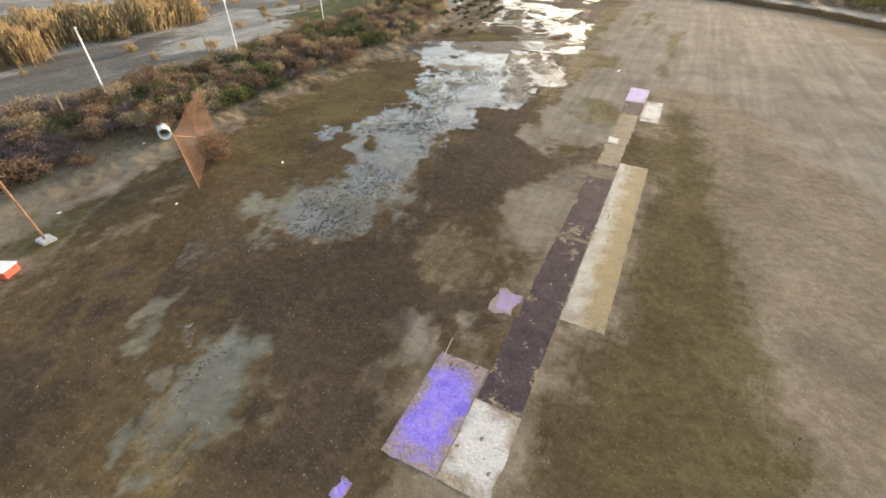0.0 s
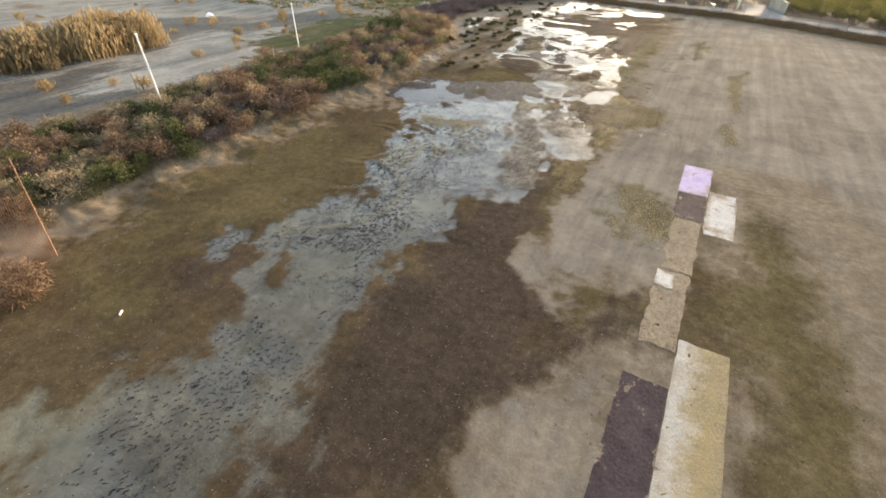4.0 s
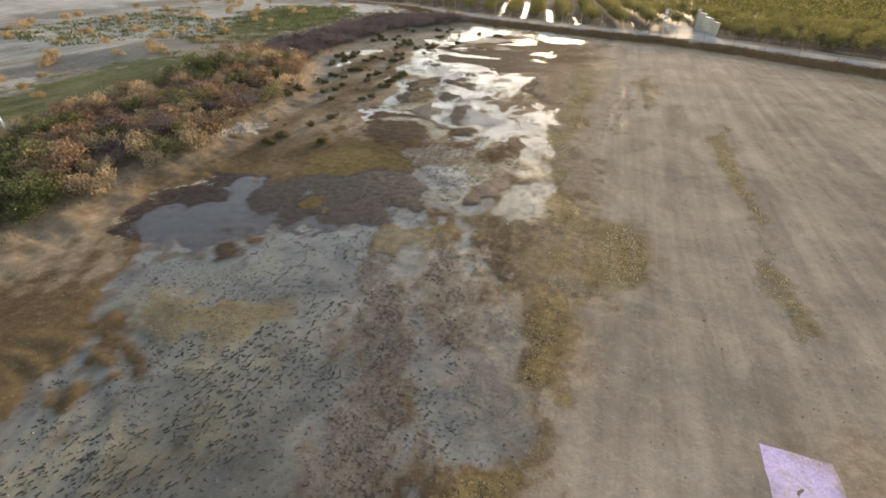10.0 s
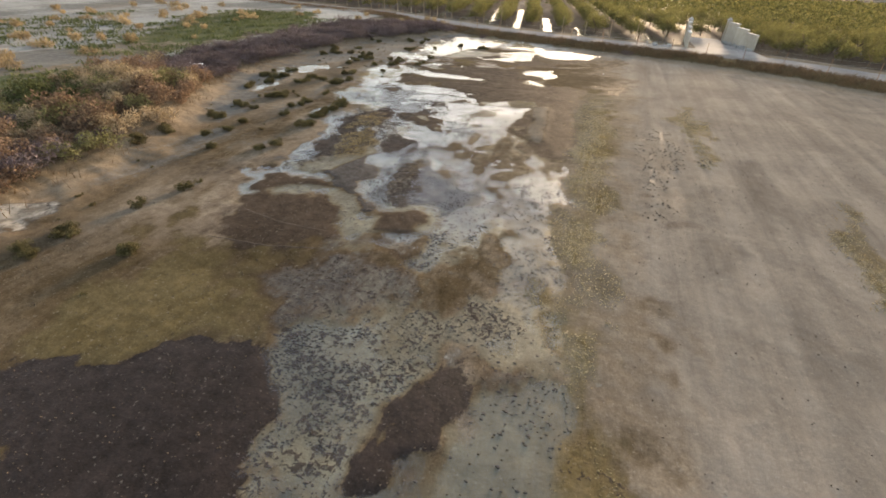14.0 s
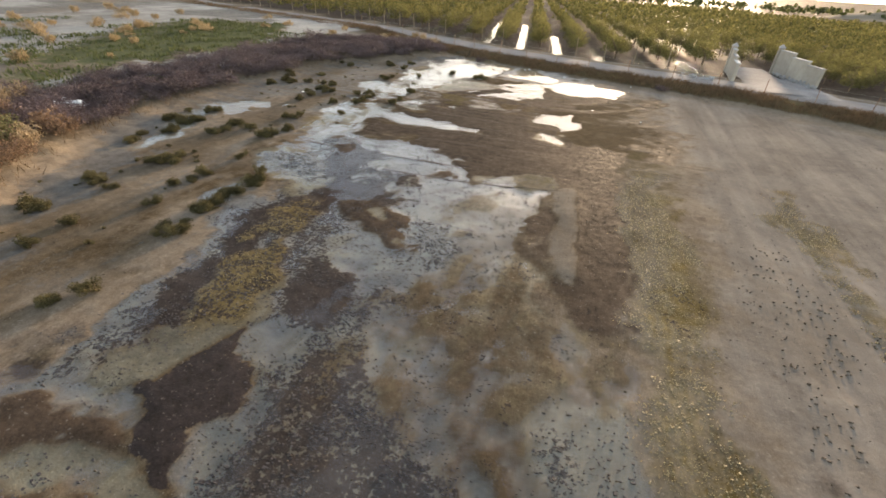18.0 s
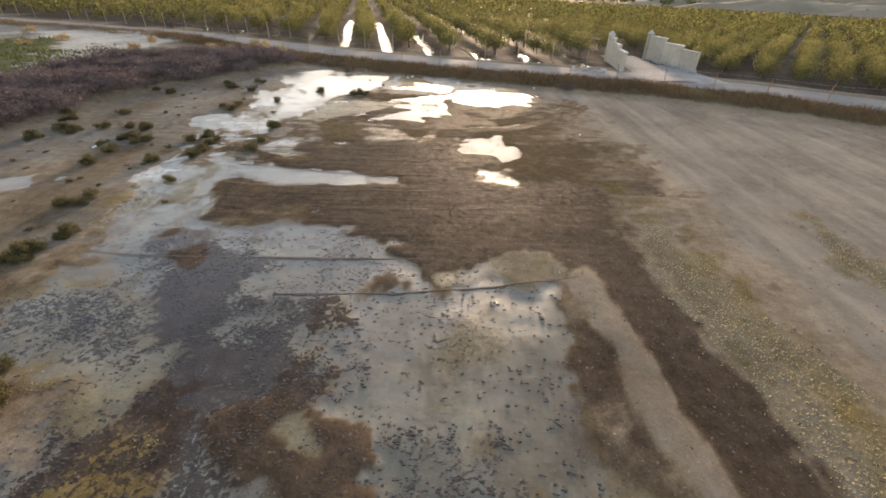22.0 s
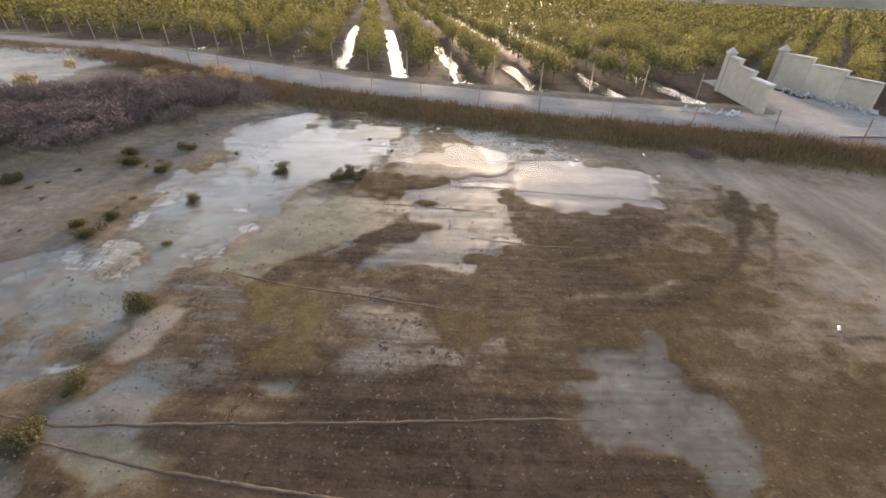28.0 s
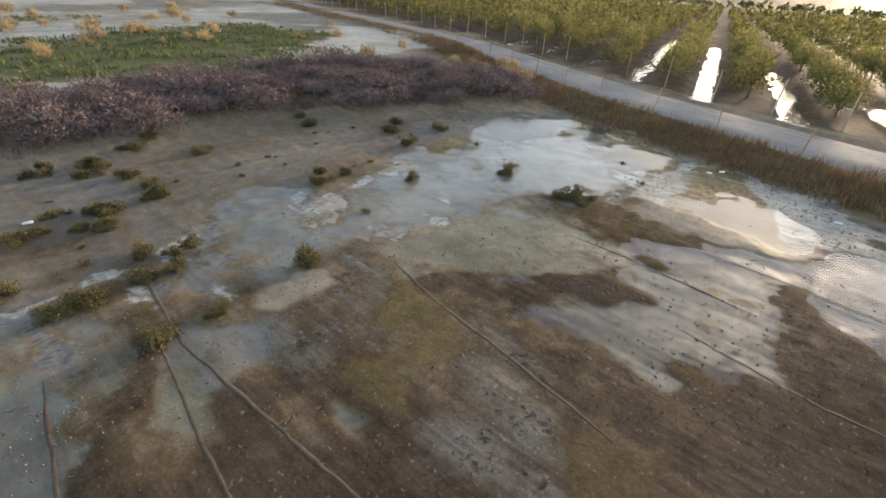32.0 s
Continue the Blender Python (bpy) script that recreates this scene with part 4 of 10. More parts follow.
lay("film", (-18.4, 75.1), (-17.9, 75.8), (-16.7, 75.5), (-16.0, 75.1), (-15.2, 75.0), (-16.5, 73.8), (-17.5, 74.2))
lay("sand", (-22.4, 73.9), (-22.0, 75.2), (-21.6, 75.1), (-21.7, 74.0))
lay("silt", (-23.0, 80.6), (-24.6, 85.4), (-24.1, 88.4), (-21.2, 88.2), (-18.6, 86.6), (-16.4, 85.0), (-14.5, 84.1), (-12.9, 82.9), (-9.6, 82.7), (-9.7, 80.9), (-11.8, 79.7), (-14.1, 79.8), (-14.5, 80.6), (-14.6, 78.7), (-14.3, 78.1), (-15.6, 77.5), (-16.2, 76.6), (-17.2, 76.7), (-18.0, 76.5), (-19.1, 76.1), (-19.4, 76.4), (-19.0, 77.8), (-18.5, 78.7), (-20.6, 80.1), (-21.5, 79.0))
lay("wet", (-16.0, 77.3), (-14.3, 78.1), (-14.4, 80.3), (-12.2, 79.6), (-9.9, 80.3), (-10.7, 78.8), (-9.4, 79.8), (-8.1, 80.5), (-9.5, 78.0), (-10.7, 76.8), (-12.4, 76.0), (-13.8, 75.7), (-16.5, 75.6), (-18.0, 75.7), (-17.8, 76.6), (-16.2, 76.7))
lay("wet", (-9.5, 78.0), (-9.6, 76.7), (-11.2, 74.4), (-12.4, 73.7), (-12.0, 74.7), (-12.8, 75.0), (-14.5, 74.8), (-16.5, 75.1), (-16.5, 75.5), (-13.8, 75.5), (-12.0, 76.0), (-10.7, 76.6))
lay("silt", (-13.8, 75.6), (-12.4, 76.0), (-10.9, 76.6), (-10.0, 77.3), (-9.1, 78.4), (-8.3, 80.2), (-8.6, 80.1), (-9.4, 78.4), (-10.3, 77.2), (-11.4, 76.5), (-12.5, 76.1))
lay("water", (-13.9, 81.0), (-13.0, 82.5), (-9.8, 82.9), (-9.8, 81.1), (-11.9, 79.6), (-14.0, 79.9))
lay("film", (-14.7, 74.8), (-14.3, 74.4), (-13.7, 74.6), (-12.8, 74.9), (-12.1, 75.0), (-11.8, 74.6), (-12.3, 74.4), (-13.2, 74.3), (-12.5, 74.0), (-12.5, 73.6), (-14.7, 73.5))
lay("water", (-13.8, 74.2), (-12.9, 74.4), (-12.5, 74.0), (-12.6, 73.8), (-13.3, 73.7), (-13.8, 74.0))
lay("film", (-20.0, 74.6), (-19.7, 75.6), (-18.8, 75.6), (-18.0, 75.4), (-17.4, 74.6), (-18.5, 74.4), (-19.6, 74.3))
lay("sand", (-21.4, 77.1), (-21.0, 77.9), (-20.0, 77.9), (-19.9, 76.8), (-20.2, 76.2), (-21.0, 76.5))
lay("film", (-21.3, 66.5), (-19.6, 67.4), (-17.3, 67.0), (-16.2, 65.8), (-16.0, 64.4), (-15.6, 64.1), (-14.2, 64.4), (-13.1, 65.1), (-11.9, 65.3), (-11.6, 64.7), (-12.1, 64.2), (-14.3, 64.0), (-16.1, 63.6), (-18.0, 63.5), (-19.0, 64.7), (-20.6, 65.5))
lay("film", (-16.5, 63.5), (-14.3, 63.9), (-12.3, 64.1), (-11.9, 63.5), (-12.7, 62.9), (-13.6, 62.6), (-16.5, 62.5))
lay("film", (-11.4, 64.5), (-11.0, 64.7), (-10.8, 64.2), (-10.5, 63.0), (-10.5, 62.9), (-11.8, 62.8), (-11.8, 63.3))
lay("silt", (-22.8, 70.5), (-18.8, 71.0), (-16.0, 70.2), (-16.3, 69.6), (-19.9, 69.2), (-22.3, 69.0))
lay("wet", (-20.9, 68.6), (-15.9, 69.4), (-12.2, 69.4), (-9.0, 69.6), (-9.5, 67.2), (-11.0, 65.4), (-13.1, 65.2), (-14.4, 64.5), (-15.8, 64.2), (-16.2, 65.9), (-17.4, 67.2), (-19.4, 67.7))
lay("wet", (-21.8, 73.5), (-16.2, 74.5), (-13.8, 72.4), (-11.6, 72.5), (-8.9, 75.1), (-8.6, 70.6), (-12.1, 70.0), (-16.0, 70.7), (-20.6, 71.1))
lay("water", (-20.0, 76.2), (-19.2, 79.2), (-16.6, 81.3), (-14.6, 81.5), (-14.7, 78.5), (-16.9, 77.2), (-17.2, 75.5), (-15.0, 75.5), (-11.9, 75.4), (-11.7, 73.0), (-12.7, 72.2), (-14.2, 73.2), (-16.7, 74.5), (-19.6, 74.2))
lay("water", (-14.3, 83.1), (-11.4, 84.0), (-9.6, 82.1), (-11.3, 80.5), (-13.8, 80.7))
lay("silt", (-26.1, 55.5), (-31.9, 63.8), (-30.2, 66.0), (-26.9, 60.3), (-25.7, 57.4))
lay("ochre", (-9.0, 65.0), (-7.7, 65.6), (-7.3, 60.1), (-7.6, 53.8), (-8.3, 51.5), (-8.5, 53.4), (-8.9, 57.0))
lay("dark", (-18.6, 58.3), (-18.4, 59.7), (-16.6, 58.8), (-15.7, 58.4), (-15.6, 57.0), (-15.9, 56.2), (-16.7, 56.1))
lay("ochre", (-18.9, 54.2), (-19.4, 55.4), (-19.8, 57.4), (-19.8, 58.6), (-18.6, 58.7), (-18.1, 57.1), (-17.9, 55.8), (-17.3, 54.5))
lay("dark", (-14.9, 56.8), (-14.3, 57.8), (-12.4, 59.2), (-10.6, 59.4), (-10.7, 57.0), (-14.5, 55.5))
lay("wet", (-15.6, 57.0), (-14.6, 58.9), (-12.6, 60.5), (-10.4, 60.1), (-10.4, 57.1), (-14.8, 55.3))
lay("wet", (-12.2, 64.3), (-10.8, 64.6), (-10.1, 60.2), (-9.7, 57.4), (-10.4, 57.1), (-11.1, 59.8))
lay("peel", (-16.4, 57.5), (-15.5, 58.2), (-14.5, 57.5), (-15.2, 56.3), (-15.9, 56.2))
lay("dark", (-18.5, 42.1), (-17.3, 42.5), (-15.4, 42.7), (-14.3, 44.0), (-12.8, 44.9), (-11.9, 44.3), (-12.8, 43.1), (-11.9, 41.6), (-16.2, 40.0))
lay("wet", (-15.3, 45.2), (-14.4, 48.1), (-13.0, 47.5), (-12.3, 45.5), (-13.5, 44.7))
lay("ochre", (-17.4, 42.8), (-18.2, 43.6), (-17.5, 45.2), (-16.0, 46.9), (-14.7, 46.3), (-14.9, 44.5), (-15.8, 43.0))
lay("peel", (-12.5, 42.3), (-12.7, 44.3), (-10.4, 44.9), (-10.7, 43.4), (-10.8, 42.0), (-11.7, 41.7))
lay("dark", (-10.7, 44.3), (-9.3, 45.6), (-9.2, 44.0), (-9.2, 42.6), (-10.3, 42.2))
lay("silt", (-9.6, 43.9), (-9.2, 45.6), (-8.1, 46.1), (-7.9, 43.1), (-9.2, 42.6))
lay("ochre", (-10.0, 48.7), (-8.8, 50.6), (-7.8, 47.6), (-7.2, 44.8), (-6.9, 43.5), (-7.9, 43.1), (-8.5, 45.9))
lay("wet", (-11.0, 32.8), (-9.6, 34.3), (-9.2, 31.7), (-9.4, 29.8), (-9.1, 28.3), (-9.6, 28.1), (-10.3, 30.4))
lay("damp", (-21.7, 30.5), (-20.3, 31.9), (-17.8, 32.5), (-15.8, 31.6), (-15.3, 29.6), (-17.1, 29.0), (-20.1, 29.6))
lay("ochre", (-7.8, 28.7), (-7.6, 31.0), (-7.2, 32.5), (-6.4, 32.7), (-6.6, 30.8), (-6.6, 29.1))
lay("damp", (-12.1, 16.4), (-12.8, 25.7), (-7.7, 25.9), (-5.5, 22.9), (-6.0, 18.5), (-4.8, 14.5), (-4.8, 11.2), (-7.2, 9.7), (-8.6, 13.6))
lay("wet", (-17.3, 8.5), (-17.0, 10.9), (-14.9, 10.4), (-14.0, 8.0), (-12.4, 6.7))
lay("sand", (-4.6, 16.4), (-3.6, 17.6), (-2.7, 17.1), (-2.5, 13.7), (-3.8, 13.9))
lay("olive", (-2.7, 21.2), (-2.0, 33.0), (-0.3, 33.2), (-0.8, 21.6))
lay("wet", (-11.0, 64.5), (-9.1, 67.0), (-9.5, 62.4), (-9.4, 59.2), (-10.7, 59.2), (-10.9, 61.2))
lay("dark", (-21.3, 64.7), (-19.8, 65.2), (-17.8, 65.1), (-16.5, 62.8), (-16.7, 61.1), (-18.0, 60.8), (-19.5, 61.5))
lay("ochre", (-24.0, 63.2), (-22.2, 63.7), (-20.8, 62.0), (-21.2, 60.7), (-21.2, 60.1))
lay("ochre", (-20.5, 60.5), (-19.6, 61.0), (-18.7, 60.4), (-18.7, 59.3), (-19.5, 59.3))
lay("wet", (-17.9, 60.2), (-16.1, 60.9), (-15.3, 60.1), (-15.3, 59.1), (-17.4, 59.1))
lay("peel", (-13.9, 60.3), (-13.0, 60.5), (-12.7, 60.0), (-13.6, 59.4))
lay("bare", (-21.2, 76.6), (-18.9, 77.1), (-17.4, 76.3), (-16.3, 75.7), (-15.3, 74.8), (-19.9, 72.2), (-21.7, 73.8))
lay("wet", (-21.7, 73.8), (-21.2, 76.6), (-18.7, 76.8), (-17.1, 76.4), (-15.9, 75.6), (-15.1, 74.9), (-20.2, 72.1))
lay("film", (-18.9, 76.0), (-17.4, 76.3), (-16.2, 75.5), (-16.3, 74.5), (-17.5, 74.4))
lay("damp", (-9.0, 14.4), (-7.4, 20.1), (-4.0, 22.0), (-1.8, 19.3), (-2.3, 13.0), (-2.2, 9.7), (-2.0, 6.5), (-4.9, 5.0), (-6.0, 7.6), (-7.2, 10.3))
lay("ochre", (-17.6, 33.4), (-15.6, 34.7), (-13.5, 34.1), (-14.6, 32.8), (-16.5, 32.5))
lay("wet", (-10.1, 32.8), (-9.7, 34.3), (-8.3, 33.8), (-8.1, 31.3), (-9.4, 30.8))
lay("ochre", (-10.1, 40.1), (-8.2, 42.5), (-4.9, 42.9), (-4.1, 40.9), (-5.7, 38.5), (-5.9, 34.7), (-6.0, 32.1), (-6.5, 31.9), (-6.8, 35.4), (-9.0, 37.8))
lay("water", (-25.3, 87.4), (-23.2, 88.8), (-20.3, 88.5), (-17.3, 86.5), (-13.9, 84.5), (-14.5, 82.5), (-18.1, 83.0), (-19.9, 81.4), (-20.6, 78.5), (-21.8, 77.0), (-21.8, 74.7), (-22.7, 73.2), (-24.9, 73.1), (-26.7, 76.3), (-25.4, 77.0), (-24.3, 76.3), (-24.5, 78.2), (-24.6, 81.8))
lay("scum", (-12.5, 4.3), (-11.2, 4.5), (-10.0, 4.4), (-9.7, 4.7), (-8.3, 4.9), (-8.0, 3.7), (-8.4, 3.2), (-7.7, 2.8), (-7.9, 1.9), (-7.2, 1.2), (-8.0, 0.6), (-9.2, 1.3), (-9.6, 2.5), (-10.6, 2.6), (-10.4, 3.3), (-11.5, 3.7))
lay("bare", (-19.5, 48.5), (-19.0, 50.0), (-17.9, 50.1), (-16.6, 50.7), (-15.4, 50.0), (-14.4, 48.8), (-18.2, 47.2))
lay("wet", (-19.5, 48.5), (-19.0, 50.0), (-17.9, 50.1), (-16.6, 50.7), (-15.4, 50.0), (-14.4, 48.8), (-18.2, 47.2))
lay("scum", (-18.4, 50.1), (-18.1, 50.7), (-16.8, 51.3), (-16.5, 51.1), (-17.7, 50.5))
lay("scum", (-16.3, 50.4), (-16.3, 50.8), (-15.5, 50.8), (-15.2, 50.7), (-15.8, 50.3))
lay("scum", (-15.5, 50.2), (-14.8, 50.6), (-14.4, 50.2), (-13.9, 49.3), (-13.7, 49.1), (-14.4, 48.8), (-14.9, 49.5))
lay("damp", (-20, 14), (-21, 24), (-19, 33), (-16, 34), (-6.2, 33), (-6, 22), (-5.4, 14), (-9, 10), (-15, 10))
lay("bare", (-22.0, 51.3), (-20.3, 52.3), (-18.4, 52.5), (-16.8, 52.3), (-15.7, 50.9), (-19.0, 49.6))
lay("wet", (-22.0, 51.3), (-20.3, 52.3), (-18.4, 52.5), (-16.8, 52.3), (-15.7, 50.9), (-19.0, 49.6))
lay("wet", (-21.5, 74.8), (-11.9, 74.2), (-8.4, 73.7), (-8.2, 69.8), (-8.8, 67.4), (-9.8, 64.8), (-17.1, 64.5), (-16.6, 67.3), (-17.9, 70.2))
lay("bare", (-16.1, 75.5), (-14.3, 75.6), (-13.5, 74.8), (-14.0, 74.1), (-14.4, 73.5), (-16.2, 73.4))
lay("bare", (-21.4, 68.3), (-19.9, 68.9), (-17.7, 67.8), (-17.7, 67.1), (-21.3, 66.9))
lay("wet", (-21.4, 68.3), (-19.9, 68.9), (-17.7, 67.8), (-17.7, 67.1), (-21.3, 66.9))
lay("scum", (-23.8, 67.2), (-23.8, 68.2), (-23.7, 69.8), (-22.7, 70.9), (-21.9, 69.9), (-22.8, 69.4), (-22.9, 67.9), (-22.5, 66.4), (-21.8, 65.2), (-22.6, 65.2))
lay("olive", (-9.1, 70.9), (-8.2, 69.8), (-8.0, 68.3), (-8.8, 66.8), (-9.2, 67.1), (-9.6, 68.2))
lay("bare", (-16.0, 66.3), (-12.6, 66.2), (-12.8, 65.3), (-14.6, 65.0), (-16.0, 64.9))
lay("wet", (-16.0, 66.3), (-12.6, 66.2), (-12.8, 65.3), (-14.6, 65.0), (-16.0, 64.9))

WATER_M = SOILS["water"] * (1 - SOILS["island"]) * (1 - 0.9 * smooth(0.3, 0.8, SOILS["dark"]) * (1 - smooth(34, 36, PY) * smooth(46, 44, PY)))
POND_M = SOILS["water"] * (1 - SOILS["island"])
WET_M, DARK_M, OCHRE_M, CRUST_M, PEEL_M = SOILS["wet"], SOILS["dark"], SOILS["ochre"], SOILS["crust"], SOILS["peel"]
OLIVE_M, SAND_M, GREEN_M, SILT_M, DAMP_M = SOILS["olive"], SOILS["sand"], SOILS["green"], SOILS["silt"], SOILS["damp"]
BERM_M = np.zeros(PX.shape)
patch(BERM_M, PX, PY, BERM_FOOT, 2.2, 0.35, 1.0, 151)
# salt flats and tracks beyond the berm
west = smooth(-33, -38, PX) * smooth(3, -4, ROAD_OFF)
salt = west * smooth(0.32, 0.48, fbm(PX * 0.09, PY * 0.05, 160, 4))
CRUST_M = np.maximum(CRUST_M, 0.95 * salt * (1 - smooth(0.1, 0.6, GREEN_M)))
SAND_M = np.maximum(SAND_M, west * smooth(0.4, 0.55, fbm(PX * 0.07, PY * 0.07, 170, 3)))
OLIVE_M = np.maximum(OLIVE_M, west * (1 - salt) * smooth(0.45, 0.6, fbm(PX * 0.08, PY * 0.08, 180, 3)))
GREEN_M = np.maximum(GREEN_M, west * 0.6 * smooth(0.56, 0.66, fbm(PX * 0.05, PY * 0.06, 190, 3)) * smooth(30, 60, PY))
# the bed of the shallows: silt, algae and black mud in drifts that follow the flow
SHOAL_M = np.maximum.reduce([smooth(0.1, 0.6, POND_M), smooth(0.2, 0.7, CRUST_M), PEEL_M]) * NEAR * smooth(-27.5, -24, PX)
WET_M = np.maximum(WET_M, 0.75 * SHOAL_M)
drift = [fbm(PX * 0.34 + 1.3 * fbm(PX * 0.3, PY * 0.3, 203 + k, 2), PY * 0.2 + 1.3 * fbm(PX * 0.3, PY * 0.3, 213 + k, 2), 200 + 7 * k, 5) for k in range(3)]
bed = SHOAL_M * smooth(0.05, 0.55, np.maximum(POND_M, CRUST_M))
SILT_M = np.maximum.reduce([SILT_M, 0.5 * SOILS["film"], bed, 0.8 * PEEL_M, 0.95 * west * smooth(0.3, 0.5, fbm(PX * 0.06, PY * 0.04, 165, 4)) * (1 - smooth(0.1, 0.6, GREEN_M))])
CRUST_M = np.maximum.reduce([0.8 * CRUST_M, 0.8 * bed * smooth(0.46 - 0.1 * smooth(36, 32, PY), 0.62 - 0.08 * smooth(36, 32, PY), drift[0]), 0.5 * PEEL_M])
OCHRE_M = np.maximum(OCHRE_M, 0.8 * bed * smooth(0.53, 0.63, drift[1]))
PEEL_M = np.maximum(PEEL_M, 0.9 * bed * smooth(0.5, 0.64, drift[2]) * smooth(67, 63, PY)) * (0.45 + 0.55 * smooth(30, 36, PY))
OLIVE_M, WET_M = np.maximum(OLIVE_M, 0.8 * BERM_M), np.maximum(WET_M, 0.55 * BERM_M)
left = smooth(-16, -20, PX) * smooth(4, 24, PY) * smooth(-36, -33, PX) * (1 - BERM_M)
SAND_M = SAND_M * (1 - 0.7 * left)
SILT_M = np.maximum(SILT_M, 0.42 * left * smooth(0.35, 0.6, fbm(PX * 0.3, PY * 0.11, 178, 4)))
DAMP_M = np.maximum(DAMP_M, 0.75 * left * smooth(0.25, 0.6, fbm(PX * 0.15, PY * 0.1, 177, 4)))
moist = np.maximum(smooth(-22, -24.5, PX) * smooth(40, 50, PY), smooth(79, 83, PY) * smooth(-4, -10, PX)) * smooth(-36, -33, PX) * smooth(-2.0, -3.5, ROAD_OFF) * (1 - BERM_M)
SILT_M = np.maximum(SILT_M, moist * smooth(0.3, 0.6, fbm(PX * 0.22, PY * 0.12, 171, 4)) * 0.58)
SILT_M, CRUST_M, PEEL_M = (m * (1 - 0.8 * SOILS["bare"]) for m in (SILT_M, CRUST_M, PEEL_M))
SILT_M, OCHRE_M = np.maximum(SILT_M, SOILS["scum"]), np.maximum(OCHRE_M, 0.55 * SOILS["scum"])
SILT_M = np.maximum(SILT_M, 0.52 * smooth(65, 67, PY) * smooth(79, 76, PY) * smooth(-23, -21, PX) * smooth(-8.5, -11, PX) * smooth(0.5, 0.62, fbm(PX * 0.11, PY * 1.0, 187, 4)))
ORCHARD_M = smooth(4.2, 5.5, ROAD_OFF)
VERGE_M = smooth(-3.6, -2.4, ROAD_OFF) * (1 - smooth(-0.5, 0.2, ROAD_OFF))
WET_M = np.maximum(WET_M, ORCHARD_M)
OLIVE_M = np.maximum(OLIVE_M, VERGE_M)

# ---- the bed as it lies now: each patch covers what lay there before ----
PALE_M, SLATE_M, FLAKY_M, DASH_M, DEPTH_M, GLINT_M, CLOD_M = (np.zeros(PX.shape) for _ in range(7))
STREAK = smooth(0.28, 0.66, fbm(PX * 0.9 + 0.5 * PY, PY * 0.35, 401, 4)) * (1 - smooth(63.5, 66, PY)) + smooth(0.28, 0.66, fbm(PX * 0.25, PY * 1.3, 403, 4)) * smooth(63.5, 66, PY)
WARP = [2.6 * (fbm(PX * f, PY * f, seed, 4) - 0.5) for f, seed in ((0.55, 411), (0.6, 413), (2.1, 415), (2.2, 417))]
CLOUD = smooth(0.34, 0.6, fbm(PX * 0.28, PY * 0.2, 409, 4))
BLOTCH = smooth(0.3, 0.68, fbm(PX * 1.7, PY * 1.5, 405, 4))
LAYERS = {"water": WATER_M, "wet": WET_M, "dark": DARK_M, "ochre": OCHRE_M, "crust": CRUST_M, "olive": OLIVE_M, "sand": SAND_M, "peel": PEEL_M, "shoal": SHOAL_M,
          "silt": SILT_M, "damp": DAMP_M, "pale": PALE_M, "slate": SLATE_M, "flaky": FLAKY_M, "dash": DASH_M, "depth": DEPTH_M, "goldglint": GLINT_M, "clod": CLOD_M}
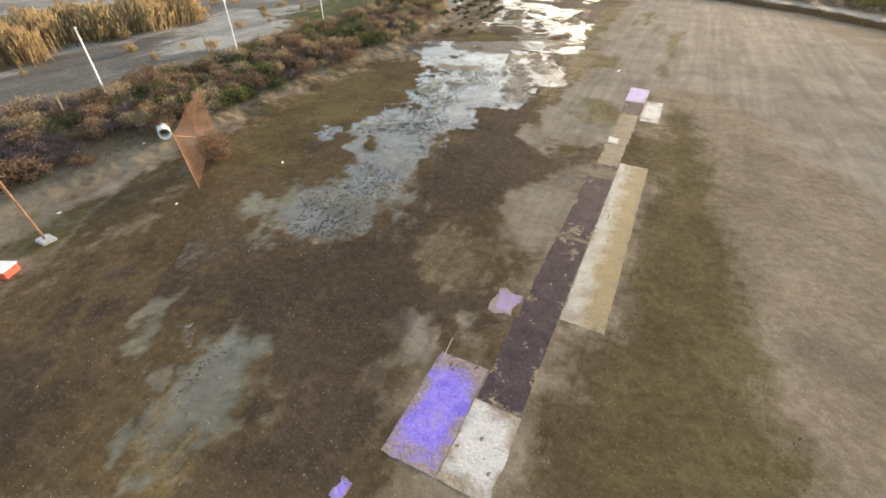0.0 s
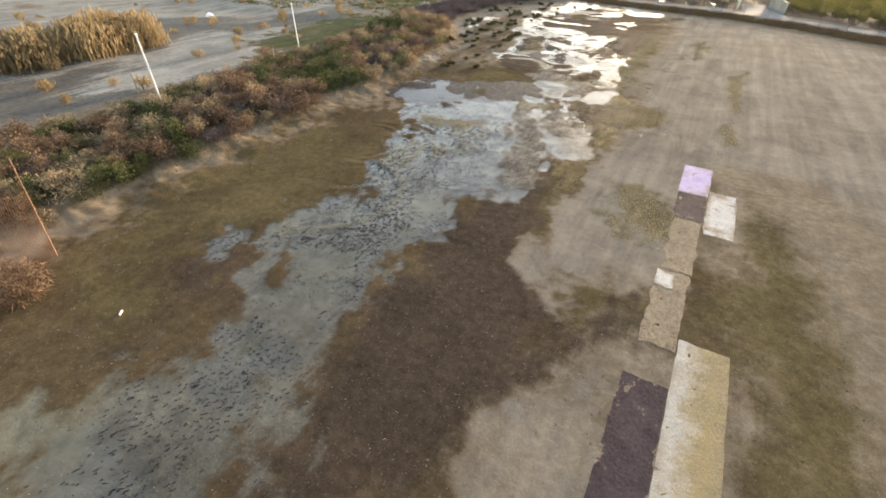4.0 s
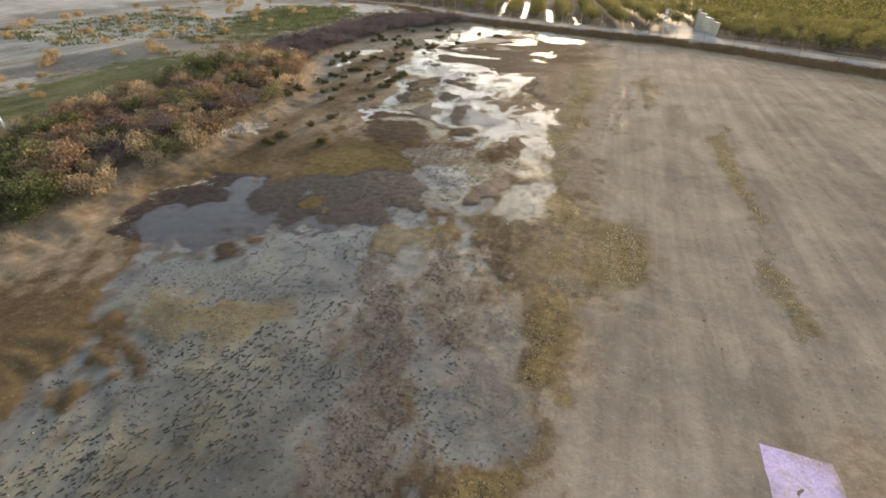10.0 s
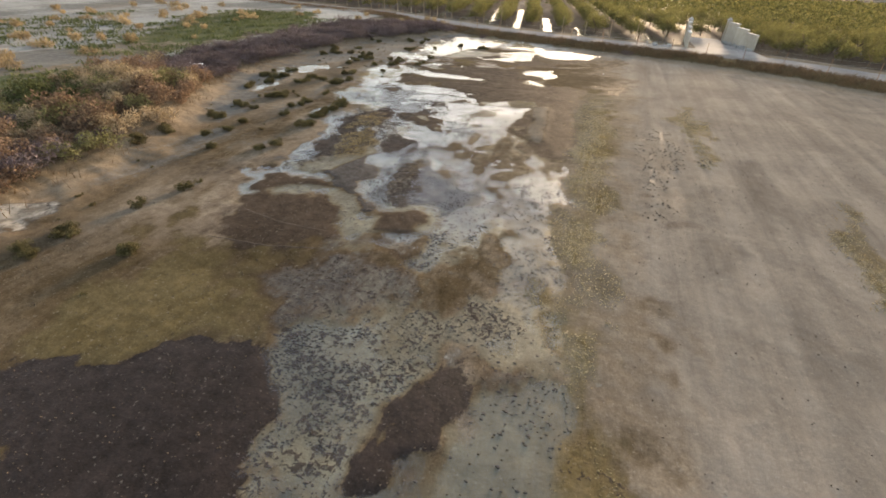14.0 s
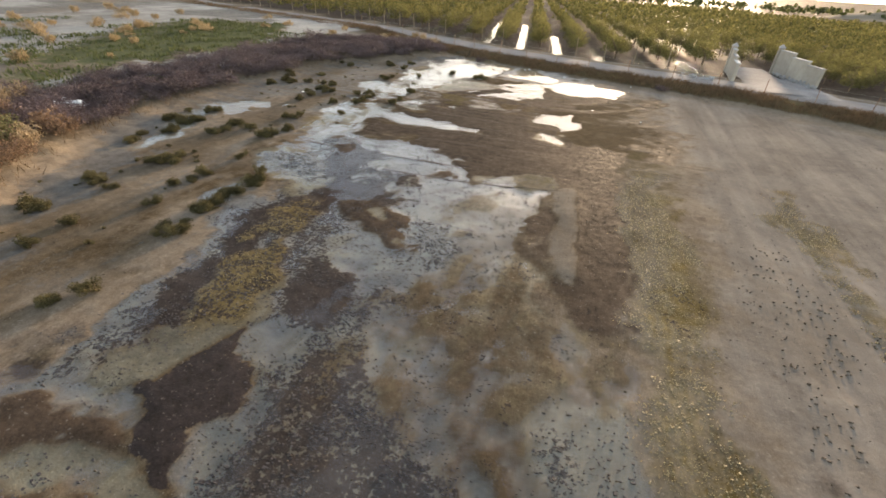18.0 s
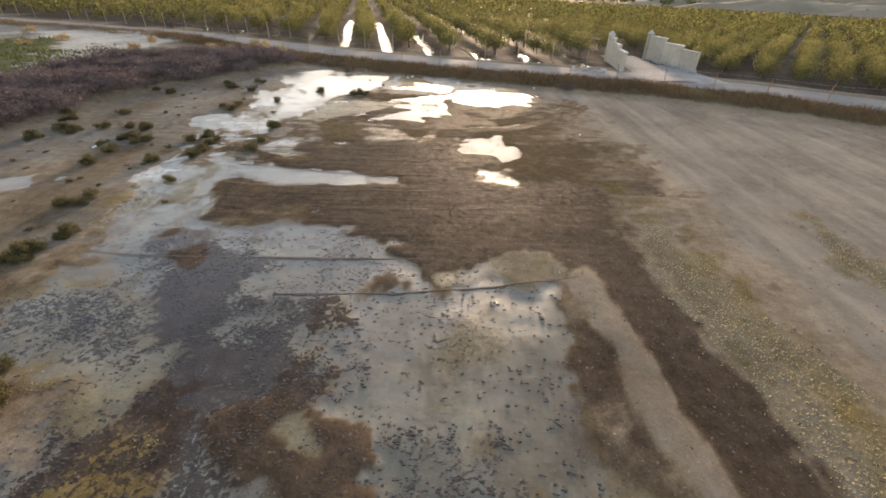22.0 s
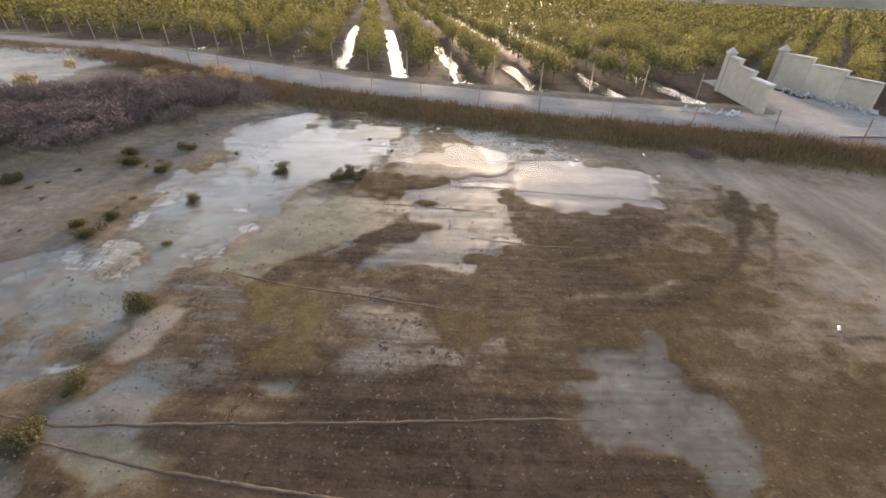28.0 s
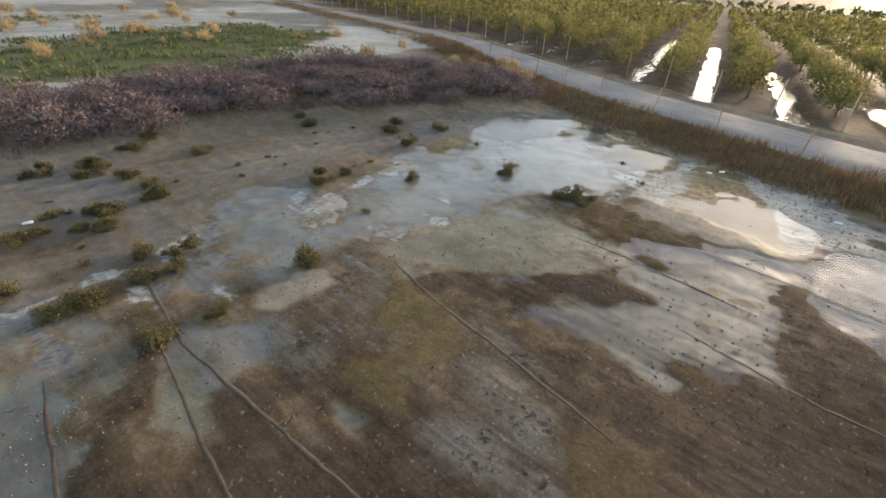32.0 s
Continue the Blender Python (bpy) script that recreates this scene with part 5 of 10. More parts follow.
MIXES = {
    "water": {"water": 1.0, "slate": 0.45, "wet": 0.8, "depth": 1.0}, "mudfilm": {"pale": 0.62, "slate": 0.5, "wet": 0.5, "ochre": 0.12, "water": 0.62}, "film": {"water": 0.92, "slate": 1.0, "pale": 0.5, "depth": 0.68, "dash": 0.3}, "black": {"dark": 1.0, "wet": 0.8, "water": 0.3}, "slick": {"water": 0.5, "dark": 1.0, "wet": 0.6}, "slate": {"slate": 1.0, "water": 0.5}, "pale": {"pale": 1.0, "slate": 0.4, "water": 0.6},
    "palefilm": {"pale": 0.75, "slate": 0.8, "ochre": 0.14, "water": 0.75, "depth": 0.1}, "scum": {"pale": 1.0, "ochre": 0.36, "water": 0.68}, "flake_slate": {"slate": 0.8, "pale": 0.62, "dash": 0.6, "water": 0.55, "flaky": 0.16},
    "flake_pale": {"pale": 0.8, "slate": 0.7, "dash": 1.0, "water": 0.5, "flaky": 0.1}, "mat": {"pale": 0.5, "slate": 0.6, "wet": 0.3, "flaky": 0.74, "water": 0.6}, "mat_pale": {"pale": 0.9, "slate": 0.5, "flaky": 0.5, "water": 0.75}, "mat_slate": {"slate": 1.0, "pale": 0.4, "flaky": 0.62, "water": 0.72},
    # the gold mix paints sun glint on crumbly sand as ochre and pale crust
    "mat_ochre": {"ochre": 0.85, "pale": 0.5, "wet": 0.3, "flaky": 0.54}, "ochre": {"ochre": 0.72, "wet": 0.6, "pale": 0.45, "flaky": 0.36}, "goldglint": {"ochre": 0.68, "sand": 1.0, "crust": 0.45, "goldglint": 1.0, "clod": 0.45}, "moss": {"olive": 1.0, "ochre": 0.4},
    "sheet": {"water": 1.0, "slate": 0.85, "pale": 0.35, "depth": 1.0}, "faint": {"slate": 0.44, "pale": 0.36, "wet": 0.55, "damp": 0.8, "dash": 0.3, "flaky": 0.14}, "stain": {"pale": 0.7, "slate": 0.5, "wet": 0.25, "ochre": 0.3, "water": 0.6, "flaky": 0.2}, "redwet": {"wet": 0.8, "damp": 0.5}, "brown": {"wet": 0.45, "olive": 0.4, "pale": 0.42, "ochre": 0.4, "flaky": 0.28, "water": 0.3}, "crag": {"wet": 0.95, "olive": 0.4, "ochre": 0.25, "flaky": 0.4}, "trackpale": {"pale": 0.42, "wet": 0.5, "damp": 0.8}, "trackwet": {"wet": 0.62, "damp": 0.9}, "swirl": {"pale": 0.85, "ochre": 0.6, "water": 0.3}, "bank": {"sand": 0.6, "slate": 0.3, "damp": 0.6}, "plot": {"wet": 0.95, "olive": 0.4, "flaky": 0.18, "clod": 0.5}, "silt": {"pale": 0.85, "ochre": 0.36, "water": 0.4, "flaky": 0.16}, "greysand": {"sand": 0.7, "slate": 0.36, "clod": 1.0}, "mat_dark": {"slate": 0.4, "pale": 0.3, "wet": 0.8, "flaky": 0.9, "water": 0.55},
    "mudgrey": {"wet": 0.72, "slate": 0.55, "pale": 0.2, "flaky": 0.4}, "sandy": {"sand": 0.6, "damp": 0.3}, "wet": {"wet": 0.95}, "dark": {"dark": 0.95}, "damp": {"damp": 0.9}, "olive": {"olive": 0.9, "damp": 0.4}, "sand": {"sand": 1.0}, "tan": {"sand": 0.3, "olive": 0.4, "damp": 0.7}}


def paint(mix, *pts):
    """Cover an outlined patch with one kind of bed; later patches lie over earlier ones."""
    p = np.array(pts)
    size = float(min(p.max(0) - p.min(0)))
    crisp = mix in ("water", "slick", "black", "dark", "mat", "plot", "crag", "silt", "bank")
    hazy = mix in ("wet", "redwet", "swirl", "brown", "faint", "stain", "damp", "olive", "sand", "sandy", "tan", "greysand", "moss", "pale", "scum", "mudgrey", "goldglint")
    soft, warp = min(0.4 if crisp else (2.4 if hazy else 1.1), 0.08 + (0.06 if crisp else (0.26 if hazy else 0.14)) * size), min(1.0, 0.12 + 0.18 * size)
    if mix.startswith("track"):
        soft, warp = 0.12, 0.12
    lo, hi = p.min(0) - 3, p.max(0) + 3
    i0, i1, j0, j1 = np.searchsorted(GX, lo[0]), np.searchsorted(GX, hi[0]), np.searchsorted(GY, lo[1]), np.searchsorted(GY, hi[1])
    x, y = PX[j0:j1, i0:i1], PY[j0:j1, i0:i1]
    wx = x + warp * (WARP[0][j0:j1, i0:i1] + 0.4 * WARP[2][j0:j1, i0:i1])
    wy = y + warp * (WARP[1][j0:j1, i0:i1] + 0.4 * WARP[3][j0:j1, i0:i1])
    streak, blotch, cloud = STREAK[j0:j1, i0:i1], BLOTCH[j0:j1, i0:i1], CLOUD[j0:j1, i0:i1]
    cover = smooth(-soft, soft, signed_distance(wx, wy, list(pts)) + soft * (1.1 * (streak - 0.5) + 0.9 * (blotch - 0.5)))
    if mix not in ("water", "slick", "sheet"):
        cover *= (0.72 if hazy else 0.84) + (0.28 if hazy else 0.16) * np.maximum(cloud, 0.6 * streak + 0.4 * blotch)
    for k, m in LAYERS.items():
        v = m[j0:j1, i0:i1]
        v *= 1 - cover
        if k in MIXES[mix]:
            v += cover * MIXES[mix][k]


paint("damp", (-20, 6), (-21.6, 16), (-21.8, 28), (-21.6, 37), (-19.5, 45), (-20.6, 54), (-22.5, 63), (-23.6, 74), (-20, 83), (-12.5, 82), (-8.8, 78), (-8.6, 66), (-8.0, 55), (-7.4, 42), (-7.0, 30), (-6.6, 22), (-6, 10), (-10, 2), (-16, 2))
BED = DAMP_M.copy()
# painted: begin
paint("damp", (-15.7, 5.7), (-15.5, 8.8), (-16.0, 11.9), (-17.8, 17.9), (-17.9, 23.3), (-14.2, 23.7), (-12.3, 15.1), (-14.4, 12.4), (-14.6, 10.2), (-13.4, 6.8), (-13.5, 5.6), (-13.9, 5.0))
paint("damp", (-17.9, 6.6), (-18.1, 10.3), (-15.8, 14.1), (-8.7, 12.8), (-5.1, 14.8), (-3.5, 12.2), (-3.1, 9.3), (-12.2, 4.3))
paint("wet", (-15.0, 5.5), (-13.9, 7.8), (-12.1, 10.9), (-10.1, 12.6), (-7.8, 12.1), (-6.1, 12.1), (-5.2, 10.1), (-4.9, 8.3), (-12.2, 4.3))
paint("wet", (-13.9, 5.0), (-12.8, 6.5), (-12.0, 8.4), (-10.5, 10.2), (-8.6, 12.0), (-9.9, 14.8), (-9.1, 18.7), (-8.1, 23.3), (-4.2, 22.5), (-4.9, 17.5), (-5.2, 16.0), (-5.9, 13.2), (-6.9, 11.4), (-5.9, 9.7), (-5.4, 8.1), (-12.2, 4.3))
paint("faint", (-14.6, 6.1), (-14.2, 7.7), (-14.6, 10.2), (-14.4, 12.4), (-13.7, 13.9), (-14.1, 17.0), (-13.9, 20.1), (-12.9, 22.8), (-10.7, 24.0), (-9.8, 17.9), (-9.1, 15.3), (-7.8, 12.7), (-8.5, 10.8), (-9.9, 9.5), (-11.0, 7.7), (-11.7, 6.5), (-12.9, 5.8))
paint("flake_slate", (-12.7, 9.5), (-13.8, 11.9), (-13.4, 13.7), (-14.1, 17.0), (-13.9, 20.1), (-12.9, 22.8), (-10.7, 24.0), (-10.2, 17.7), (-10.1, 15.1), (-9.1, 12.6), (-10.2, 10.6))
paint("pale", (-13.2, 9.2), (-14.7, 10.4), (-14.1, 12.1), (-12.6, 10.7))
paint("pale", (-13.4, 16.3), (-13.0, 18.2), (-11.4, 18.5), (-11.2, 16.6), (-12.7, 15.8))
paint("sandy", (-4.1, 13.2), (-4.6, 15.1), (-4.7, 16.9), (-3.7, 17.8), (-2.1, 18.3), (-2.2, 15.5), (-2.7, 13.7), (-3.4, 12.7))
paint("tan", (-5.8, 9.7), (-6.7, 11.8), (-5.9, 13.2), (-4.9, 12.8), (-4.4, 11.1), (-4.7, 9.4))
paint("sandy", (-6.3, 25.7), (-2.9, 29.5), (-1.9, 28.8), (-2.4, 23.5), (-5.6, 21.2))
paint("olive", (-21.6, 18.3), (-21.6, 20.8), (-21.8, 26.8), (-20.0, 30.8), (-17.0, 31.0), (-15.6, 27.5), (-15.4, 24.8), (-15.6, 22.5), (-15.6, 20.9), (-15.9, 19.7), (-17.0, 18.3), (-16.8, 17.3), (-17.5, 16.8))
paint("redwet", (-16.5, 16.5), (-16.3, 17.8), (-16.0, 18.8), (-14.3, 19.9), (-14.4, 17.9), (-13.8, 17.1), (-13.1, 15.8), (-13.7, 15.5))
paint("wet", (-9.7, 17.8), (-10.7, 19.6), (-10.5, 21.7), (-10.2, 24.4), (-9.3, 27.3), (-7.5, 29.1), (-6.7, 28.1), (-6.2, 25.6), (-6.3, 23.7), (-5.9, 22.4), (-5.1, 20.5))
paint("olive", (-7.5, 29.1), (-7.3, 31.9), (-6.6, 33.4), (-5.8, 29.4), (-6.0, 26.9), (-5.9, 24.4), (-6.3, 23.7))
paint("film", (-13.5, 16.7), (-13.9, 17.7), (-12.8, 18.9), (-12.8, 20.3), (-14.7, 19.6), (-16.0, 18.8), (-16.5, 19.1), (-15.4, 20.8), (-15.3, 22.3), (-14.0, 24.5), (-15.6, 25.6), (-15.5, 28.1), (-15.8, 31.7), (-14.8, 33.1), (-12.6, 33.7), (-10.5, 34.9), (-9.0, 36.5), (-6.0, 38.9), (-6.8, 36.4), (-6.7, 33.9), (-7.1, 32.8), (-8.5, 31.8), (-9.0, 29.5), (-9.3, 27.7), (-10.2, 25.0), (-10.6, 22.8), (-11.0, 21.4), (-10.9, 19.8), (-10.5, 18.5), (-10.3, 17.5), (-12.5, 16.2))
paint("flake_pale", (-16.0, 18.8), (-15.0, 20.5), (-14.3, 22.0), (-13.8, 24.3), (-15.2, 27.8), (-15.1, 30.8), (-13.5, 31.1), (-12.0, 26.4), (-11.0, 23.3), (-11.1, 21.5), (-11.1, 19.9), (-10.6, 18.5), (-11.5, 18.0), (-12.2, 20.2), (-12.8, 20.3))
paint("pale", (-13.3, 16.8), (-12.8, 17.5), (-12.1, 18.4), (-11.2, 18.0), (-11.0, 17.0), (-12.4, 16.2))
paint("pale", (-15.5, 20.7), (-14.6, 22.1), (-13.5, 22.5), (-13.8, 21.1), (-14.5, 20.7))
paint("pale", (-12.2, 24.5), (-12.4, 26.2), (-11.0, 26.3), (-10.5, 24.9), (-11.4, 24.0))
paint("sand", (-5.6, 22.6), (-5.9, 24.6), (-5.7, 27.7), (-6.2, 33.7), (-2.3, 34.9), (-1.8, 29.4), (-1.9, 25.1), (-2.1, 23.9), (-3.0, 23.4), (-3.6, 23.8), (-4.5, 23.6), (-4.8, 23.1), (-4.6, 21.9), (-5.1, 21.6))
paint("goldglint", (-4.4, 28.4), (-4.4, 31.3), (-3.4, 32.0), (-2.0, 30.5), (-1.9, 28.2), (-2.7, 27.2), (-3.1, 28.6))
paint("olive", (-4.7, 22.9), (-3.6, 23.6), (-3.0, 23.3), (-2.0, 23.7), (-1.9, 22.4), (-4.1, 21.1))
paint("damp", (-21.1, 30.2), (-19.9, 31.8), (-17.6, 32.6), (-15.3, 31.7), (-15.5, 30.7), (-17.3, 30.6), (-17.8, 29.5), (-19.2, 29.0))
paint("film", (-19.4, 34.7), (-17.7, 36.2), (-15.9, 38.3), (-13.6, 40.8), (-10.9, 43.1), (-7.5, 42.5), (-7.8, 40.3), (-8.9, 38.1), (-9.1, 36.2), (-7.9, 32.2), (-9.5, 31.7), (-9.7, 30.3), (-9.2, 28.4), (-14.9, 26.5), (-14.9, 27.5), (-15.5, 29.2), (-15.5, 30.7), (-17.1, 32.7))
paint("sheet", (-16.0, 38.5), (-15.1, 40.6), (-12.6, 42.4), (-9.2, 43.7), (-7.1, 43.2), (-7.8, 40.3), (-8.9, 38.1), (-10.3, 38.0), (-12.4, 38.1), (-14.0, 37.6))
paint("slick", (-21.6, 35.7), (-21.9, 37.8), (-21.1, 40.7), (-19.4, 41.3), (-16.9, 41.9), (-15.3, 44.0), (-13.0, 45.3), (-11.3, 44.3), (-11.4, 42.2), (-13.3, 41.5), (-14.9, 40.3), (-15.9, 38.3), (-17.9, 38.1), (-17.7, 36.2), (-20.0, 35.8))
paint("flake_pale", (-13.1, 33.9), (-13.2, 37.0), (-11.2, 35.1), (-10.1, 33.1), (-12.7, 32.2), (-12.3, 31.1), (-13.0, 29.6), (-14.1, 28.3), (-14.5, 27.2), (-14.9, 26.5), (-15.1, 27.9), (-15.2, 29.6), (-15.2, 30.8), (-14.0, 31.1), (-15.1, 32.9))
paint("scum", (-18.0, 33.4), (-17.0, 34.5), (-14.3, 34.7), (-14.2, 33.8), (-15.3, 33.1), (-17.0, 32.8))
paint("mudgrey", (-9.6, 30.1), (-9.4, 31.5), (-7.9, 32.2), (-7.9, 31.2), (-7.2, 29.1), (-9.0, 28.5))
paint("ochre", (-7.9, 31.2), (-7.8, 32.2), (-6.7, 32.6), (-6.5, 33.5), (-6.9, 37.0), (-6.2, 38.7), (-4.3, 40.2), (-4.3, 42.5), (-5.8, 42.5), (-7.2, 43.8), (-8.1, 41.7), (-8.8, 38.6), (-9.1, 36.2), (-8.1, 38.4), (-7.5, 37.5), (-6.8, 36.4), (-6.5, 32.7), (-6.2, 29.5), (-7.2, 29.1))
paint("slate", (-9.1, 36.6), (-7.3, 38.5), (-6.9, 36.7), (-6.6, 32.9), (-7.9, 32.6), (-8.8, 34.0))
paint("ochre", (-10.1, 33.5), (-9.3, 34.0), (-8.8, 33.1), (-9.5, 32.4))
paint("pale", (-13.1, 39.3), (-11.3, 40.2), (-11.1, 39.6), (-12.2, 38.9))
paint("olive", (-17.8, 42.7), (-17.4, 45.5), (-18.5, 47.8), (-18.2, 50.0), (-16.1, 50.5), (-14.5, 48.3), (-12.7, 47.4), (-12.2, 45.7), (-13.9, 44.4), (-16.3, 43.3), (-16.4, 42.4))
paint("film", (-18.9, 36.6), (-18.0, 37.2), (-15.7, 38.3), (-14.7, 39.4), (-13.4, 41.0), (-11.2, 41.4), (-10.5, 42.7), (-10.7, 40.9), (-11.4, 39.8), (-11.5, 39.0), (-12.1, 38.5), (-12.8, 38.5), (-11.9, 37.1), (-11.5, 35.9), (-15.3, 34.5))
paint("film", (-15.4, 36.6), (-14.1, 38.0), (-13.2, 38.7), (-11.9, 37.3), (-11.5, 35.9), (-13.7, 35.1), (-13.7, 36.4))
paint("slick", (-22.1, 38.4), (-21.8, 39.7), (-21.2, 41.2), (-18.4, 41.4), (-17.2, 42.2), (-16.3, 43.3), (-13.9, 44.7), (-13.4, 43.4), (-12.2, 42.3), (-11.1, 41.7), (-11.2, 41.4), (-12.9, 41.2), (-13.7, 40.6), (-14.8, 39.1), (-15.7, 38.3), (-18.0, 37.2), (-19.4, 36.9))
paint("slick", (-11.3, 44.5), (-9.7, 45.5), (-9.3, 44.0), (-9.5, 43.4), (-11.0, 42.2))
paint("olive", (-17.5, 39.9), (-17.2, 40.5), (-16.5, 40.6), (-16.1, 40.0), (-16.7, 39.6))
paint("mat_pale", (-13.9, 43.9), (-11.8, 45.1), (-10.8, 42.8), (-11.2, 42.1), (-12.2, 42.3))
paint("wet", (-17.0, 36.1), (-17.7, 36.8), (-17.3, 37.1), (-16.4, 36.8), (-16.1, 36.0))
paint("pale", (-9.8, 42.2), (-9.5, 43.4), (-8.3, 46.1), (-7.8, 44.3), (-7.0, 42.8), (-8.2, 41.4), (-8.8, 42.1))
paint("brown", (-10.7, 40.9), (-10.0, 42.3), (-9.0, 43.0), (-8.3, 41.8), (-7.5, 41.7), (-5.8, 42.1), (-5.5, 40.3), (-5.5, 39.0), (-6.1, 38.3), (-6.4, 37.8), (-9.1, 36.8), (-9.2, 37.6), (-8.6, 38.1), (-8.7, 38.6), (-9.5, 38.8), (-10.0, 40.0))
paint("mudgrey", (-11.7, 37.2), (-11.1, 38.2), (-10.6, 39.4), (-9.5, 38.8), (-8.8, 38.2), (-9.2, 37.1), (-9.2, 36.8), (-11.3, 36.0))
paint("ochre", (-12.8, 38.5), (-13.1, 40.0), (-12.3, 40.3), (-11.1, 39.9), (-10.7, 40.9), (-10.1, 40.3), (-11.1, 39.2), (-11.4, 38.4), (-12.3, 38.4))
paint("pale", (-12.8, 39.3), (-12.6, 39.7), (-12.0, 39.8), (-11.5, 39.3), (-12.0, 38.9))
paint("goldglint", (-5.5, 41.3), (-5.2, 42.8), (-4.3, 42.5), (-4.2, 40.9), (-4.7, 39.7), (-5.5, 39.5))
paint("ochre", (-8.1, 45.5), (-7.6, 45.7), (-7.1, 44.3), (-6.5, 42.7), (-7.1, 42.3), (-7.6, 43.5))
paint("olive", (-18.6, 47.4), (-19.0, 48.7), (-18.0, 50.2), (-16.0, 50.3), (-14.4, 48.1), (-12.9, 47.8), (-12.2, 47.3), (-11.8, 46.1), (-12.5, 44.9), (-14.4, 44.3), (-16.0, 45.3), (-16.5, 46.4))
paint("brown", (-18.5, 48.1), (-17.7, 49.9), (-16.0, 49.9), (-14.6, 48.0), (-13.4, 47.6), (-13.0, 45.6), (-14.9, 45.7), (-16.7, 47.3))
paint("sheet", (-20.5, 50.9), (-19.7, 51.8), (-17.5, 53.1), (-16.4, 53.8), (-15.0, 51.2), (-16.3, 51.1), (-19.0, 49.8))
paint("sheet", (-19.0, 55.5), (-19.3, 63.8), (-12.0, 65.0), (-11.5, 57.9), (-12.4, 57.5), (-11.6, 53.6), (-13.1, 54.0), (-14.7, 55.8), (-17.1, 56.3), (-17.6, 53.3), (-19.2, 52.6))
paint("pale", (-16.0, 50.3), (-15.0, 51.2), (-13.8, 48.9), (-13.8, 48.3), (-14.6, 48.0))
paint("pale", (-12.8, 52.1), (-11.6, 53.6), (-10.0, 52.8), (-10.2, 49.7), (-11.0, 48.0), (-11.7, 48.0), (-11.9, 50.4))
paint("mat_pale", (-12.5, 47.7), (-12.5, 50.2), (-11.9, 50.4), (-11.2, 48.2), (-11.7, 47.5))
paint("crag", (-14.5, 50.3), (-12.8, 51.0), (-12.7, 49.7), (-13.8, 49.3))
paint("wet", (-13.7, 49.0), (-12.4, 49.5), (-12.5, 48.8), (-12.8, 48.3))
paint("sheet", (-10.0, 53.7), (-9.3, 56.5), (-8.9, 55.2), (-8.7, 52.9), (-9.8, 52.5))
paint("ochre", (-9.7, 50.3), (-9.3, 52.2), (-8.6, 51.8), (-7.9, 46.1), (-8.6, 45.9))
paint("scum", (-11.9, 46.1), (-10.9, 47.8), (-10.2, 49.7), (-9.3, 52.2), (-8.6, 51.8), (-7.9, 46.1), (-9.3, 45.6), (-10.3, 45.1), (-11.3, 45.2))
paint("goldglint", (-8.9, 54.7), (-7.8, 57.4), (-7.1, 52.4), (-7.1, 48.8), (-7.2, 45.5), (-7.7, 44.8), (-8.2, 48.8))
paint("moss", (-18.3, 43.6), (-17.9, 44.1), (-17.9, 45.5), (-16.5, 45.8), (-15.7, 45.4), (-14.8, 44.2), (-15.4, 43.3), (-15.9, 42.3), (-16.7, 42.5))
paint("black", (-18.5, 42.1), (-18.2, 42.5), (-17.2, 42.4), (-16.0, 42.3), (-15.4, 43.3), (-14.8, 43.8), (-14.5, 44.3), (-13.7, 43.2), (-12.8, 43.1), (-11.8, 41.8), (-15.6, 40.4))
paint("mat_pale", (-13.6, 43.1), (-14.0, 43.8), (-12.6, 45.0), (-11.2, 44.9), (-10.3, 45.2), (-10.2, 44.5), (-11.0, 43.3), (-10.7, 42.2), (-11.7, 41.8), (-12.5, 42.8))
paint("dark", (-11.0, 43.3), (-10.7, 44.3), (-10.0, 45.0), (-9.6, 45.3), (-9.4, 43.9), (-9.4, 43.3), (-10.2, 42.9), (-10.6, 42.4))
paint("mudgrey", (-9.6, 45.3), (-8.1, 46.1), (-8.3, 45.2), (-9.2, 44.6))
paint("scum", (-9.2, 43.3), (-9.2, 44.2), (-8.8, 44.9), (-7.9, 45.3), (-7.8, 44.8), (-7.9, 43.2), (-9.1, 42.8))
paint("sheet", (-19.7, 51.9), (-20.2, 55.8), (-19.7, 61.2), (-17.5, 64.2), (-13.8, 65.8), (-11.8, 62.0), (-12.0, 58.1), (-9.7, 56.6), (-9.4, 53.8), (-10.5, 51.4), (-12.4, 51.0), (-13.2, 49.4), (-15.6, 50.5), (-17.4, 50.7))
paint("wet", (-16.8, 67.1), (-20.0, 72.1), (-17.3, 74.4), (-12.3, 72.6), (-8.5, 74.1), (-9.2, 67.1), (-9.3, 60.3), (-10.3, 59.8), (-11.0, 64.9), (-11.8, 65.5), (-14.5, 64.8))
paint("film", (-16.4, 57.3), (-18.1, 58.1), (-20.2, 59.8), (-20.7, 63.4), (-18.8, 65.2), (-16.1, 65.0), (-12.0, 65.0), (-11.7, 61.0), (-11.6, 58.9), (-12.4, 57.3), (-13.7, 56.7), (-15.3, 56.6))
paint("mat_slate", (-17.3, 55.4), (-18.7, 57.8), (-19.7, 61.9), (-19.1, 63.5), (-17.4, 62.3), (-17.6, 60.1), (-16.7, 57.2), (-15.7, 56.7), (-15.8, 54.8))
paint("stain", (-17.8, 60.4), (-16.9, 61.2), (-15.4, 59.3), (-15.9, 58.7), (-17.2, 59.3))
paint("slate", (-19.7, 55.8), (-21.4, 57.8), (-21.5, 59.2), (-20.9, 60.0), (-19.8, 58.1), (-19.8, 56.5), (-19.5, 53.9), (-19.7, 53.1), (-20.1, 55.0))
